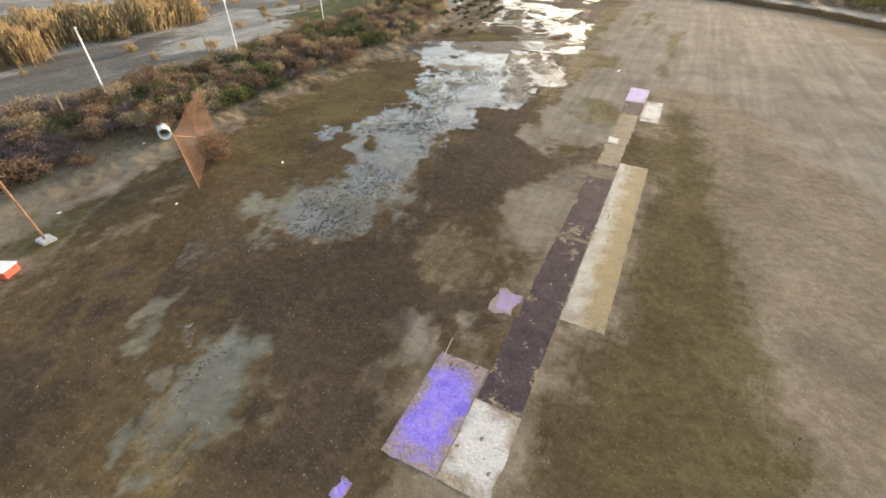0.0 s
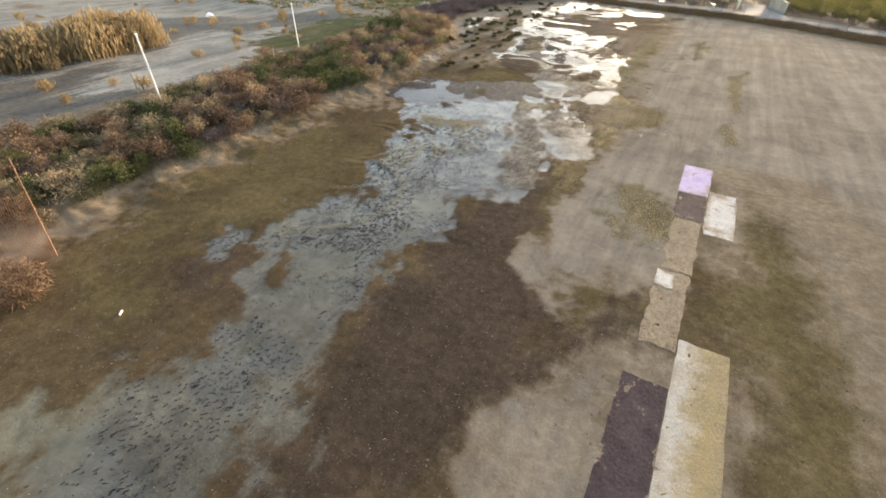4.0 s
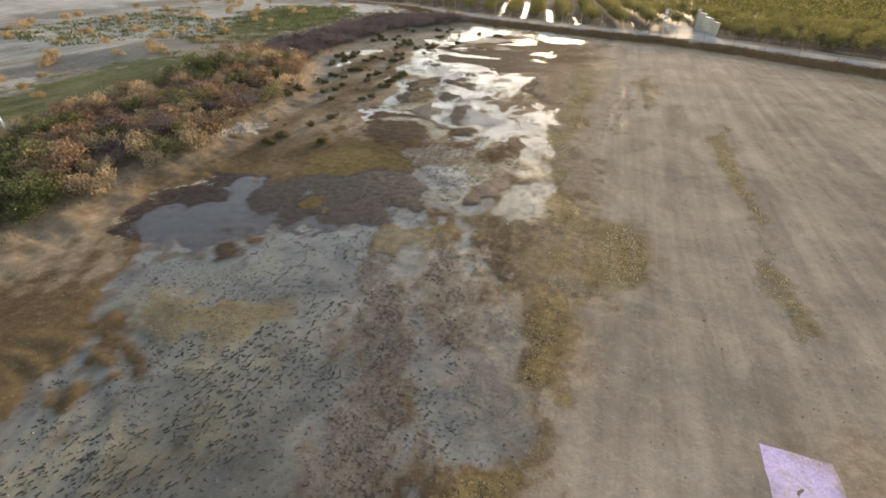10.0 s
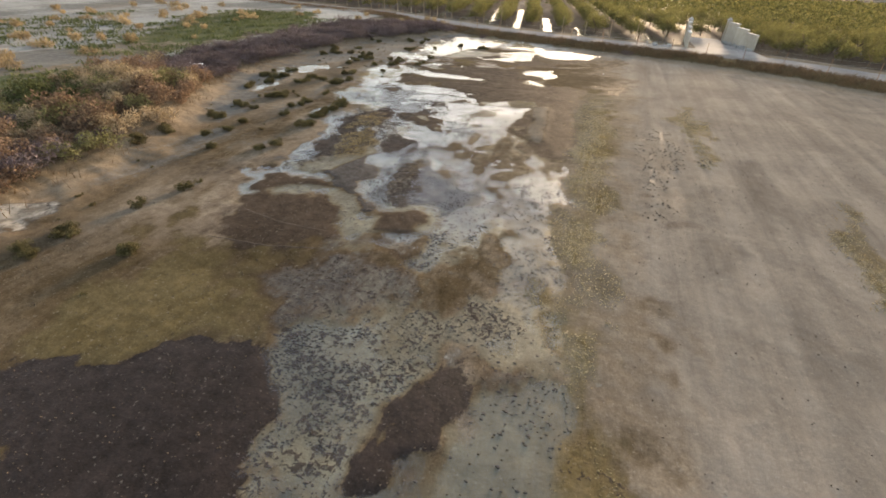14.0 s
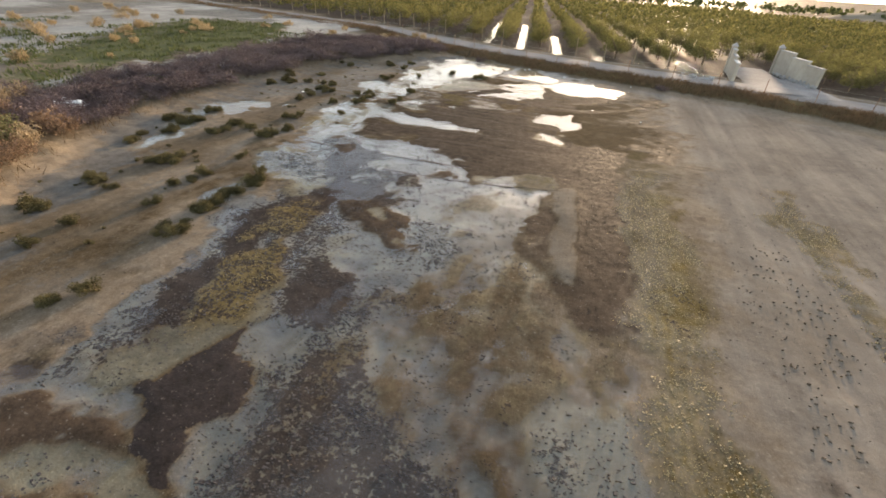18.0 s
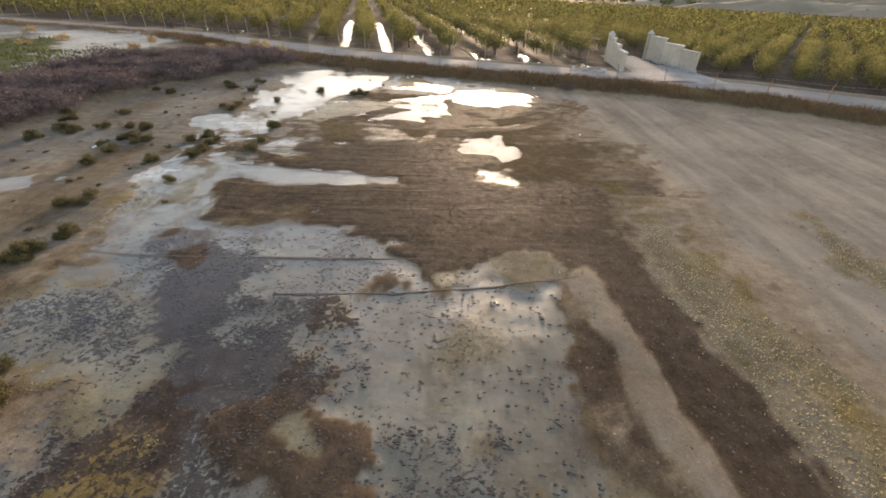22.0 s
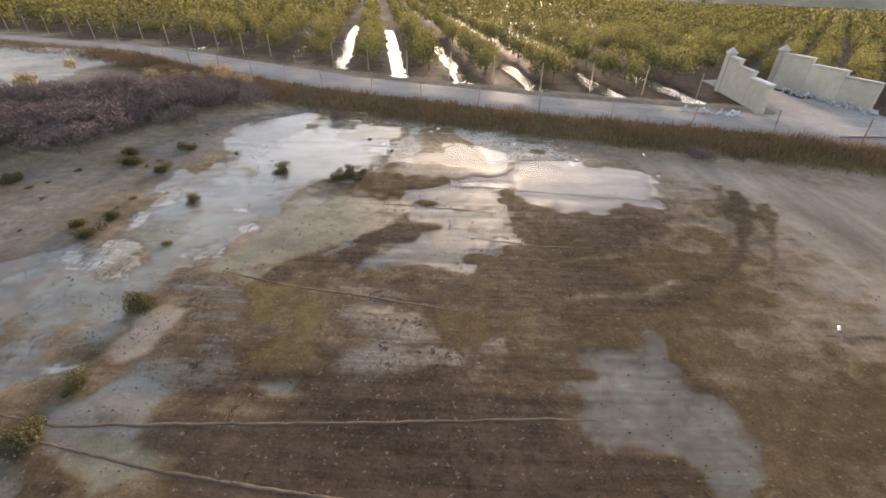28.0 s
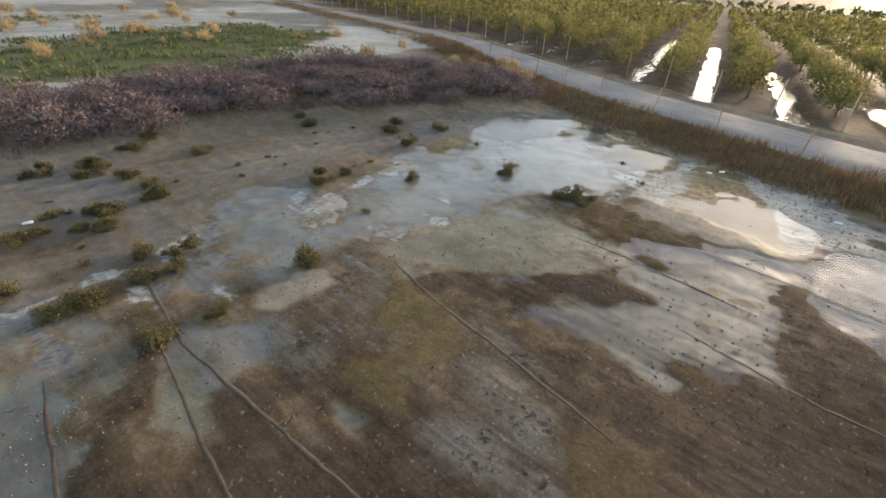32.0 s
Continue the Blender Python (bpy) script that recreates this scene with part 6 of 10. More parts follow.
paint("mat_slate", (-19.8, 51.5), (-19.5, 53.0), (-19.6, 55.9), (-18.9, 55.6), (-18.8, 53.7), (-18.3, 52.3), (-18.8, 51.9))
paint("ochre", (-18.3, 52.3), (-18.8, 53.7), (-19.1, 55.8), (-17.5, 55.6), (-16.8, 54.6), (-17.3, 53.5), (-17.8, 52.7))
paint("wet", (-19.0, 50.1), (-19.5, 51.3), (-18.8, 51.9), (-17.1, 51.8), (-16.7, 51.3), (-17.3, 50.8), (-17.9, 50.3), (-16.6, 50.7), (-15.5, 50.0), (-17.3, 49.1))
paint("pale", (-18.2, 50.1), (-18.2, 50.8), (-16.8, 51.4), (-16.6, 51.3), (-17.3, 50.8), (-17.9, 50.4))
paint("ochre", (-16.4, 50.6), (-16.2, 51.0), (-15.3, 50.8), (-15.8, 50.5))
paint("dark", (-16.4, 51.2), (-17.0, 52.4), (-17.5, 53.0), (-16.8, 53.5), (-16.0, 53.1), (-15.8, 52.5), (-15.2, 51.2), (-14.6, 50.2), (-15.0, 50.0))
paint("mat_pale", (-14.8, 51.1), (-15.1, 52.2), (-15.6, 53.3), (-15.8, 54.8), (-15.3, 55.5), (-14.3, 54.2), (-13.2, 52.7), (-13.6, 51.8), (-13.5, 51.4), (-14.7, 50.9))
paint("scum", (-14.8, 50.8), (-14.0, 51.2), (-12.8, 51.7), (-12.7, 51.2), (-13.8, 50.7), (-14.5, 50.5))
paint("mudgrey", (-15.2, 56.4), (-13.7, 56.7), (-12.2, 57.4), (-11.4, 56.1), (-10.0, 55.0), (-9.9, 53.6), (-11.0, 53.4), (-11.6, 52.6), (-12.2, 54.0), (-13.2, 53.6), (-14.1, 55.1))
paint("scum", (-13.6, 54.5), (-13.9, 55.4), (-13.3, 55.7), (-12.8, 54.9))
paint("mat", (-13.7, 52.0), (-13.8, 52.5), (-13.4, 53.5), (-12.6, 53.5), (-11.6, 52.6), (-11.9, 51.8), (-12.0, 51.2), (-12.5, 51.1), (-12.8, 51.7))
paint("stain", (-11.7, 57.3), (-10.4, 58.5), (-9.1, 59.4), (-9.0, 56.5), (-10.0, 55.7), (-10.1, 54.9), (-10.3, 54.0), (-11.1, 54.5))
paint("goldglint", (-9.4, 66.3), (-8.5, 72.5), (-8.1, 67.7), (-7.6, 60.0), (-7.5, 56.4), (-8.1, 54.1), (-8.7, 54.4), (-8.9, 56.1))
paint("palefilm", (-9.8, 54.9), (-9.0, 55.4), (-9.0, 54.5), (-8.8, 53.4), (-9.2, 52.9), (-9.7, 53.0), (-9.9, 54.1))
paint("mat_slate", (-19.2, 53.7), (-19.5, 53.8), (-19.8, 54.8), (-19.9, 56.0), (-20.4, 56.6), (-21.3, 58.2), (-20.8, 61.0), (-22.1, 63.7), (-21.3, 65.2), (-17.9, 61.0), (-17.9, 60.2), (-17.1, 58.6), (-17.1, 57.8), (-16.0, 56.9), (-15.4, 56.7), (-14.9, 56.8), (-14.2, 56.8), (-13.4, 57.4), (-12.3, 57.9), (-11.6, 56.8))
paint("wet", (-17.3, 66.0), (-16.7, 67.5), (-11.8, 72.6), (-9.6, 72.3), (-9.3, 65.6), (-9.4, 62.8), (-9.3, 60.5), (-9.2, 59.0), (-9.3, 57.7), (-10.3, 57.3), (-10.5, 58.9), (-10.5, 61.4), (-11.0, 65.2), (-13.3, 65.2), (-15.7, 64.9))
paint("palefilm", (-16.5, 57.7), (-17.0, 58.4), (-15.5, 58.5), (-15.4, 59.7), (-16.0, 60.3), (-16.9, 60.9), (-16.8, 62.8), (-14.7, 63.6), (-11.7, 63.8), (-11.8, 62.9), (-12.2, 60.7), (-12.3, 57.9), (-13.1, 57.6), (-14.9, 56.8), (-15.5, 56.8))
paint("film", (-22.1, 63.2), (-22.3, 65.3), (-19.7, 66.5), (-17.3, 66.0), (-15.7, 64.5), (-13.8, 64.6), (-14.6, 63.5), (-16.8, 62.8), (-17.7, 62.4), (-19.5, 62.3), (-20.2, 61.2))
paint("mat_slate", (-20.4, 56.4), (-21.2, 58.0), (-20.6, 58.7), (-18.7, 60.1), (-17.1, 58.6), (-17.1, 57.2), (-16.0, 56.9), (-15.9, 56.1), (-16.3, 55.6), (-17.2, 55.6), (-17.7, 56.4), (-17.9, 57.5), (-19.3, 57.6), (-19.7, 56.7), (-19.8, 56.0))
paint("mat_slate", (-19.8, 60.2), (-21.6, 63.0), (-21.0, 64.8), (-19.0, 65.2), (-18.3, 62.9), (-19.1, 61.8), (-18.4, 60.2))
paint("ochre", (-18.1, 54.2), (-18.8, 55.2), (-19.1, 56.3), (-18.7, 57.1), (-18.4, 58.1), (-18.1, 57.6), (-18.3, 56.7), (-18.0, 55.5), (-17.4, 54.4))
paint("ochre", (-18.6, 55.8), (-18.2, 56.3), (-17.6, 55.4), (-17.2, 54.7), (-17.8, 55.0))
paint("mat_ochre", (-20.0, 58.5), (-19.6, 60.0), (-20.2, 61.2), (-19.3, 61.0), (-18.4, 59.2), (-18.5, 58.3), (-19.2, 57.6))
paint("mat_slate", (-19.5, 53.8), (-19.8, 54.8), (-19.7, 55.8), (-19.6, 56.1), (-19.3, 55.0), (-19.1, 54.0), (-19.0, 53.8), (-19.2, 53.7))
paint("crag", (-17.7, 60.3), (-17.6, 60.7), (-16.8, 60.8), (-16.3, 60.2), (-15.6, 59.7), (-15.2, 59.1), (-15.2, 58.6), (-15.6, 58.5), (-15.9, 58.9), (-16.3, 59.3), (-17.0, 59.5))
paint("scum", (-17.3, 60.2), (-16.8, 60.6), (-16.5, 60.0), (-16.1, 59.7), (-16.3, 59.5), (-16.9, 59.7))
paint("scum", (-15.9, 59.3), (-15.6, 59.5), (-15.3, 58.8), (-15.6, 58.8))
paint("pale", (-15.7, 59.1), (-15.5, 59.2), (-15.3, 58.9), (-15.6, 58.7))
paint("mat", (-15.0, 55.4), (-15.2, 56.0), (-15.0, 56.8), (-14.2, 56.8), (-13.4, 57.4), (-13.1, 57.4), (-13.3, 56.8), (-12.8, 56.3))
paint("mat", (-16.3, 55.6), (-17.3, 57.1), (-16.8, 57.3), (-15.8, 56.7), (-15.6, 55.9))
paint("stain", (-12.3, 57.9), (-12.9, 57.9), (-12.5, 59.8), (-12.0, 60.7), (-11.4, 60.3), (-10.7, 58.8), (-10.5, 58.0), (-11.3, 56.9), (-11.6, 56.8))
paint("stain", (-13.8, 60.0), (-13.0, 61.6), (-12.7, 60.9), (-13.2, 58.8), (-13.5, 58.2), (-13.7, 59.0))
paint("pale", (-13.0, 57.0), (-12.5, 57.4), (-11.8, 56.9), (-11.8, 56.7), (-12.6, 56.4))
paint("tan", (-11.4, 64.3), (-11.0, 64.8), (-10.7, 62.2), (-10.5, 60.0), (-10.6, 58.9), (-11.3, 59.5))
paint("goldglint", (-13.2, 64.9), (-12.3, 65.5), (-11.7, 64.8), (-13.1, 64.2))
paint("goldglint", (-12.1, 62.0), (-11.7, 63.3), (-11.4, 61.0), (-11.6, 59.8), (-12.0, 60.7))
paint("wet", (-21.4, 67.8), (-17.6, 69.3), (-14.4, 72.1), (-10.3, 74.1), (-8.7, 71.6), (-9.1, 66.8), (-9.3, 63.7), (-9.3, 61.1), (-10.2, 61.1), (-10.0, 62.9), (-10.8, 64.8), (-10.9, 65.8), (-16.3, 65.7), (-17.5, 67.1))
paint("film", (-20.8, 64.9), (-21.7, 66.1), (-21.7, 67.2), (-19.3, 67.0), (-17.5, 66.9), (-17.5, 65.9), (-16.3, 65.5), (-15.9, 64.1), (-16.6, 63.6), (-18.1, 63.5), (-18.8, 64.5), (-19.9, 65.8))
paint("palefilm", (-22.7, 65.0), (-23.7, 67.1), (-22.4, 68.3), (-21.7, 66.4), (-21.6, 65.7), (-22.0, 64.9))
paint("film", (-16.7, 62.9), (-15.9, 63.5), (-14.4, 63.5), (-11.5, 64.3), (-12.0, 63.1), (-12.9, 62.6), (-14.3, 62.8), (-14.9, 62.1), (-14.9, 61.0), (-16.3, 60.9), (-16.5, 62.0))
paint("stain", (-14.5, 62.7), (-13.2, 62.9), (-13.0, 62.3), (-11.8, 63.1), (-11.9, 61.8), (-12.3, 61.1), (-14.5, 61.0), (-14.7, 61.7))
paint("mat", (-21.2, 64.0), (-21.6, 65.9), (-20.2, 65.8), (-18.7, 64.3), (-18.7, 63.4), (-18.6, 62.6), (-17.3, 62.8), (-16.7, 62.0), (-16.4, 60.9), (-19.8, 60.8), (-21.1, 62.5), (-21.2, 63.3))
paint("wet", (-21.0, 64.9), (-20.6, 65.1), (-20.1, 64.6), (-20.5, 64.2))
paint("mat", (-18.3, 63.4), (-16.6, 63.5), (-16.4, 62.7), (-17.2, 62.4), (-18.0, 62.6))
paint("ochre", (-23.2, 63.2), (-22.5, 63.6), (-21.6, 63.3), (-21.1, 62.5), (-20.4, 61.9), (-20.5, 61.1), (-21.1, 60.8))
paint("mat_pale", (-18.4, 62.7), (-18.7, 63.4), (-18.2, 63.4), (-17.8, 62.7))
paint("wet", (-16.1, 65.1), (-14.2, 66.1), (-10.9, 65.8), (-11.3, 64.6), (-11.8, 64.4), (-12.1, 65.2), (-14.1, 64.7), (-14.9, 64.0), (-15.8, 64.1))
paint("scum", (-14.6, 64.1), (-14.1, 64.7), (-12.8, 65.2), (-12.0, 65.1), (-11.8, 64.5), (-13.7, 64.1))
paint("film", (-22.6, 70.4), (-20.9, 70.7), (-17.9, 70.7), (-16.1, 70.0), (-16.3, 69.6), (-18.3, 69.5), (-20.4, 69.3), (-21.8, 69.4))
paint("film", (-22.4, 72.6), (-21.1, 73.9), (-20.1, 73.3), (-21.4, 72.1))
paint("pale", (-13.5, 70.8), (-12.2, 70.9), (-12.0, 69.7), (-13.2, 70.2))
paint("tan", (-11.4, 64.0), (-11.0, 64.2), (-11.0, 62.9), (-10.8, 61.4), (-10.8, 61.1), (-11.1, 61.1), (-11.4, 62.2), (-11.7, 63.0))
paint("wet", (-11.7, 62.8), (-11.4, 62.2), (-11.6, 61.1), (-12.2, 61.1))
paint("wet", (-21.6, 68.3), (-21.1, 69.2), (-19.8, 69.2), (-17.4, 69.3), (-16.0, 69.3), (-13.4, 69.6), (-12.3, 69.5), (-11.6, 70.4), (-8.8, 70.3), (-8.9, 68.9), (-10.0, 67.8), (-9.8, 67.0), (-21.2, 66.8), (-21.5, 67.5))
paint("wet", (-20.2, 74.5), (-18.8, 73.9), (-16.9, 74.6), (-14.2, 74.7), (-14.2, 72.5), (-12.9, 71.9), (-11.7, 72.4), (-12.0, 70.4), (-13.4, 70.5), (-17.6, 70.2), (-21.6, 70.9), (-21.8, 71.8), (-20.7, 71.5), (-19.5, 71.9))
paint("damp", (-10.4, 79.1), (-7.3, 79.2), (-8.7, 75.0), (-8.9, 71.8), (-9.6, 70.5), (-11.9, 70.6), (-11.6, 72.4), (-12.0, 74.8), (-14.2, 75.4), (-13.6, 77.0))
paint("palefilm", (-23.7, 68.5), (-24.7, 70.5), (-23.3, 70.9), (-23.0, 71.3), (-21.6, 71.0), (-21.5, 70.0), (-21.8, 69.4), (-22.0, 68.6), (-22.3, 67.9), (-23.4, 68.1))
paint("slate", (-22.3, 66.8), (-22.8, 67.7), (-22.0, 68.6), (-21.5, 68.3), (-21.5, 67.5), (-21.2, 66.8))
paint("mudfilm", (-21.5, 69.7), (-19.3, 69.7), (-17.9, 69.7), (-17.4, 69.5), (-17.8, 69.3), (-19.8, 69.3), (-21.2, 69.4))
paint("pale", (-16.9, 69.8), (-16.1, 70.0), (-16.0, 69.4), (-16.7, 69.4))
paint("slate", (-22.2, 72.5), (-20.6, 73.6), (-20.7, 72.3), (-21.5, 72.0))
paint("pale", (-21.0, 71.8), (-20.1, 72.1), (-19.5, 71.6), (-20.6, 71.5))
paint("mudfilm", (-14.4, 74.7), (-12.2, 75.0), (-11.9, 74.7), (-12.4, 73.9), (-11.6, 72.6), (-12.2, 72.1), (-13.6, 72.6), (-14.0, 73.8))
paint("pale", (-13.5, 70.2), (-13.1, 70.6), (-12.4, 70.7), (-11.9, 70.2), (-11.9, 69.6), (-12.2, 69.3), (-12.7, 69.9))
paint("sand", (-12.4, 68.0), (-11.7, 68.2), (-11.8, 68.0), (-12.3, 67.9))
paint("olive", (-8.7, 70.3), (-8.9, 68.9), (-9.8, 67.0), (-9.1, 67.0), (-8.4, 67.8), (-8.6, 69.2))
paint("palefilm", (-24.5, 74.9), (-23.8, 76.1), (-24.1, 78.8), (-23.7, 84.2), (-22.3, 87.7), (-20.4, 87.3), (-18.7, 83.3), (-21.6, 80.7), (-22.6, 78.4), (-22.2, 76.2), (-22.7, 74.4), (-23.3, 73.7))
paint("pale", (-21.4, 77.0), (-21.7, 79.5), (-20.2, 80.8), (-19.2, 80.2), (-19.7, 78.0), (-19.3, 76.5), (-21.0, 76.4))
paint("water", (-19.6, 77.6), (-17.8, 80.3), (-14.8, 82.5), (-14.3, 81.8), (-14.9, 80.5), (-14.5, 78.8), (-16.0, 77.3), (-17.5, 76.4), (-18.9, 76.3))
paint("water", (-14.2, 82.9), (-10.3, 83.1), (-9.8, 81.1), (-12.0, 79.8), (-14.1, 80.8))
paint("mudfilm", (-20.4, 75.1), (-18.6, 76.3), (-16.7, 75.7), (-17.3, 74.6), (-20.2, 74.3))
paint("palefilm", (-25.6, 76.3), (-23.5, 76.1), (-22.5, 76.3), (-23.1, 77.7), (-23.5, 80.7), (-23.7, 82.7), (-22.0, 84.1), (-21.0, 81.6), (-21.9, 79.2), (-21.9, 77.1), (-21.7, 76.0), (-23.0, 75.6), (-23.1, 74.3))
paint("wet", (-14.7, 80.3), (-13.8, 80.2), (-12.7, 79.8), (-11.8, 79.6), (-11.2, 80.4), (-10.1, 80.6), (-10.6, 78.9), (-11.2, 78.2), (-14.0, 77.3), (-16.2, 77.1), (-15.6, 77.7), (-14.4, 78.3))
paint("wet", (-17.8, 76.0), (-17.4, 76.7), (-16.1, 76.6), (-16.3, 77.1), (-14.0, 77.2), (-12.1, 77.8), (-12.5, 77.2), (-11.7, 76.8), (-12.7, 76.2), (-13.5, 75.7), (-15.1, 75.1), (-16.4, 75.2), (-17.9, 75.7))
paint("water", (-13.8, 83.0), (-10.6, 83.4), (-9.9, 82.9), (-9.7, 81.7), (-10.0, 80.8), (-11.0, 80.7), (-11.6, 80.0), (-11.9, 79.6), (-12.7, 80.0), (-13.5, 80.1), (-13.8, 80.8), (-14.0, 81.3))
paint("mudfilm", (-19.3, 77.5), (-18.5, 78.1), (-17.3, 79.0), (-14.9, 79.8), (-14.3, 79.4), (-14.6, 78.4), (-15.7, 77.6), (-16.1, 76.7), (-17.0, 76.6), (-17.8, 76.6), (-18.8, 76.6))
paint("mudfilm", (-18.7, 79.6), (-17.2, 80.2), (-14.6, 81.4), (-14.9, 79.8), (-16.1, 79.0), (-18.3, 78.3))
paint("pale", (-21.3, 76.6), (-21.4, 77.4), (-21.4, 79.3), (-20.4, 80.4), (-19.2, 80.7), (-18.4, 79.4), (-19.2, 78.8), (-19.7, 77.6), (-19.6, 76.9), (-20.2, 76.3))
paint("wet", (-19.5, 76.3), (-19.6, 77.3), (-19.2, 78.1), (-18.3, 79.2), (-18.2, 78.8), (-19.1, 77.8), (-19.1, 76.7))
paint("mudgrey", (-18.6, 75.6), (-17.9, 75.6), (-16.9, 75.3), (-16.1, 74.9), (-15.1, 75.1), (-13.7, 75.5), (-13.7, 75.0), (-14.4, 74.6), (-17.8, 73.9), (-18.4, 74.4))
paint("mudgrey", (-21.1, 74.0), (-21.3, 74.8), (-21.6, 75.9), (-21.7, 76.5), (-21.2, 76.6), (-19.9, 76.3), (-18.6, 75.6), (-18.4, 74.4), (-19.9, 75.0), (-20.0, 74.4), (-19.8, 73.5), (-20.9, 73.3))
paint("moss", (-19.5, 74.4), (-20.1, 75.1), (-20.0, 75.9), (-19.3, 76.1), (-18.7, 75.5), (-18.0, 75.0), (-18.3, 74.5), (-18.5, 74.1), (-19.1, 74.0))
paint("sand", (-21.8, 73.9), (-22.1, 74.3), (-22.0, 75.0), (-21.8, 75.3), (-21.5, 75.1), (-21.5, 74.5), (-21.6, 74.0))
paint("damp", (-12.3, 77.3), (-10.2, 78.1), (-8.9, 79.3), (-11.3, 75.3), (-13.1, 74.9), (-12.6, 75.7), (-11.6, 76.0), (-11.7, 76.8))
paint("pale", (-13.5, 75.7), (-12.5, 75.9), (-11.3, 76.7), (-11.7, 76.1), (-12.4, 75.9))
paint("moss", (-20.7, 15.7), (-19.9, 17.1), (-16.7, 14.6), (-16.6, 13.3), (-17.6, 12.8))
paint("wet", (-11.0, 5.0), (-10.0, 6.7), (-8.2, 7.0), (-8.4, 5.3), (-9.2, 4.7))
paint("scum", (-12.5, 4.3), (-12.1, 4.8), (-10.6, 4.4), (-9.3, 4.4), (-8.6, 4.7), (-8.0, 3.7), (-8.4, 3.3), (-7.7, 2.6), (-7.7, 1.8), (-7.6, 1.1), (-8.2, 0.8), (-9.1, 1.2), (-9.5, 2.0), (-9.1, 2.8), (-9.3, 3.5), (-10.5, 4.0), (-11.7, 3.9))
paint("palefilm", (-9.5, 4.3), (-8.7, 4.7), (-8.7, 3.8), (-8.7, 3.0), (-8.1, 2.2), (-8.6, 2.1), (-8.9, 3.1), (-9.2, 3.8))
paint("mudfilm", (-22.6, 71.3), (-22.7, 71.9), (-21.9, 71.9), (-21.2, 71.2), (-21.6, 71.2))
paint("pale", (-21.4, 72.0), (-21.2, 72.2), (-19.9, 72.0), (-20.2, 71.7))
paint("scum", (-19.4, 73.3), (-19.1, 73.3), (-18.5, 73.3), (-18.1, 73.1), (-18.4, 73.1), (-18.8, 73.2))
paint("mudgrey", (-18.0, 74.6), (-18.0, 75.7), (-17.1, 75.5), (-16.6, 75.3), (-15.9, 74.6), (-16.1, 74.3), (-17.1, 73.8))
paint("mat_dark", (-19.1, 53.7), (-19.8, 54.8), (-19.9, 56.0), (-20.1, 56.5), (-19.4, 56.5), (-18.9, 56.4), (-18.6, 55.5), (-18.2, 54.8), (-18.0, 54.2))
paint("mat_dark", (-20.0, 57.3), (-20.3, 59.1), (-19.7, 60.5), (-18.5, 59.9), (-18.6, 58.7), (-18.9, 57.8), (-18.9, 57.1), (-19.1, 56.6))
paint("ochre", (-18.1, 54.2), (-18.8, 55.2), (-19.1, 56.3), (-18.7, 57.1), (-18.4, 58.1), (-18.1, 57.6), (-18.3, 56.7), (-18.0, 55.5), (-17.4, 54.4))
paint("mat_dark", (-16.7, 54.7), (-17.1, 55.7), (-16.9, 56.6), (-16.5, 56.9), (-15.8, 56.7), (-15.3, 56.4), (-15.0, 55.4))
paint("mat_dark", (-20.7, 62.5), (-20.8, 63.3), (-20.5, 64.6), (-19.4, 64.6), (-18.5, 63.8), (-18.5, 62.8), (-18.3, 61.9), (-17.1, 62.2), (-16.6, 61.7), (-16.4, 60.9), (-19.8, 60.8))
paint("mat_ochre", (-23.2, 63.2), (-22.5, 63.6), (-21.6, 63.3), (-21.1, 62.5), (-20.4, 61.9), (-20.5, 61.1), (-21.1, 60.8))
paint("goldglint", (-13.4, 64.5), (-13.0, 65.2), (-12.0, 65.6), (-11.7, 64.8), (-12.3, 64.3), (-12.9, 64.2))
paint("palefilm", (-29.0, 61.9), (-30.1, 63.7), (-30.5, 65.2), (-30.7, 66.8), (-30.1, 67.4), (-29.3, 66.4), (-29.1, 64.6), (-28.6, 63.0), (-27.9, 61.5), (-27.9, 61.0))
paint("palefilm", (-22.5, 58.6), (-22.5, 59.2), (-22.4, 59.9), (-21.9, 60.1), (-21.7, 58.9), (-21.8, 58.2))
paint("scum", (-23.2, 62.9), (-22.7, 63.5), (-21.8, 63.5), (-20.5, 62.3), (-19.9, 61.2), (-21.1, 61.2), (-22.1, 61.6))
paint("goldglint", (-4.3, 28.5), (-4.0, 29.7), (-2.6, 30.3), (-2.1, 29.2), (-1.9, 27.5), (-2.3, 26.7), (-3.4, 26.5), (-4.0, 27.3))
paint("goldglint", (-0.7, 54.6), (0.4, 56.7), (0.4, 46.7), (0.1, 37.9), (-0.5, 37.1), (-0.6, 43.0))
paint("goldglint", (-4.6, 64.9), (-3.4, 68.1), (-2.8, 59.7), (-3.9, 58.2))
paint("mudgrey", (-10.6, 33.7), (-9.6, 34.3), (-9.0, 32.6), (-9.1, 30.8), (-8.6, 28.6), (-10.3, 28.0), (-10.3, 29.5), (-10.3, 31.4))
paint("silt", (-17.9, 33.4), (-17.1, 34.4), (-15.5, 34.6), (-14.3, 34.7), (-14.1, 33.7), (-15.3, 33.0), (-16.8, 32.8))
paint("plot", (-18.7, 47.6), (-18.7, 49.4), (-16.3, 50.4), (-14.8, 48.2), (-16.7, 47.3))
paint("plot", (-14.5, 50.3), (-12.8, 51.0), (-12.8, 49.9), (-13.8, 49.3))
paint("film", (-20.9, 51.3), (-17.8, 52.1), (-16.3, 51.1), (-16.2, 50.7), (-19.2, 49.7))
paint("slate", (-17.5, 52.7), (-16.8, 53.7), (-15.2, 51.6), (-15.5, 50.6))
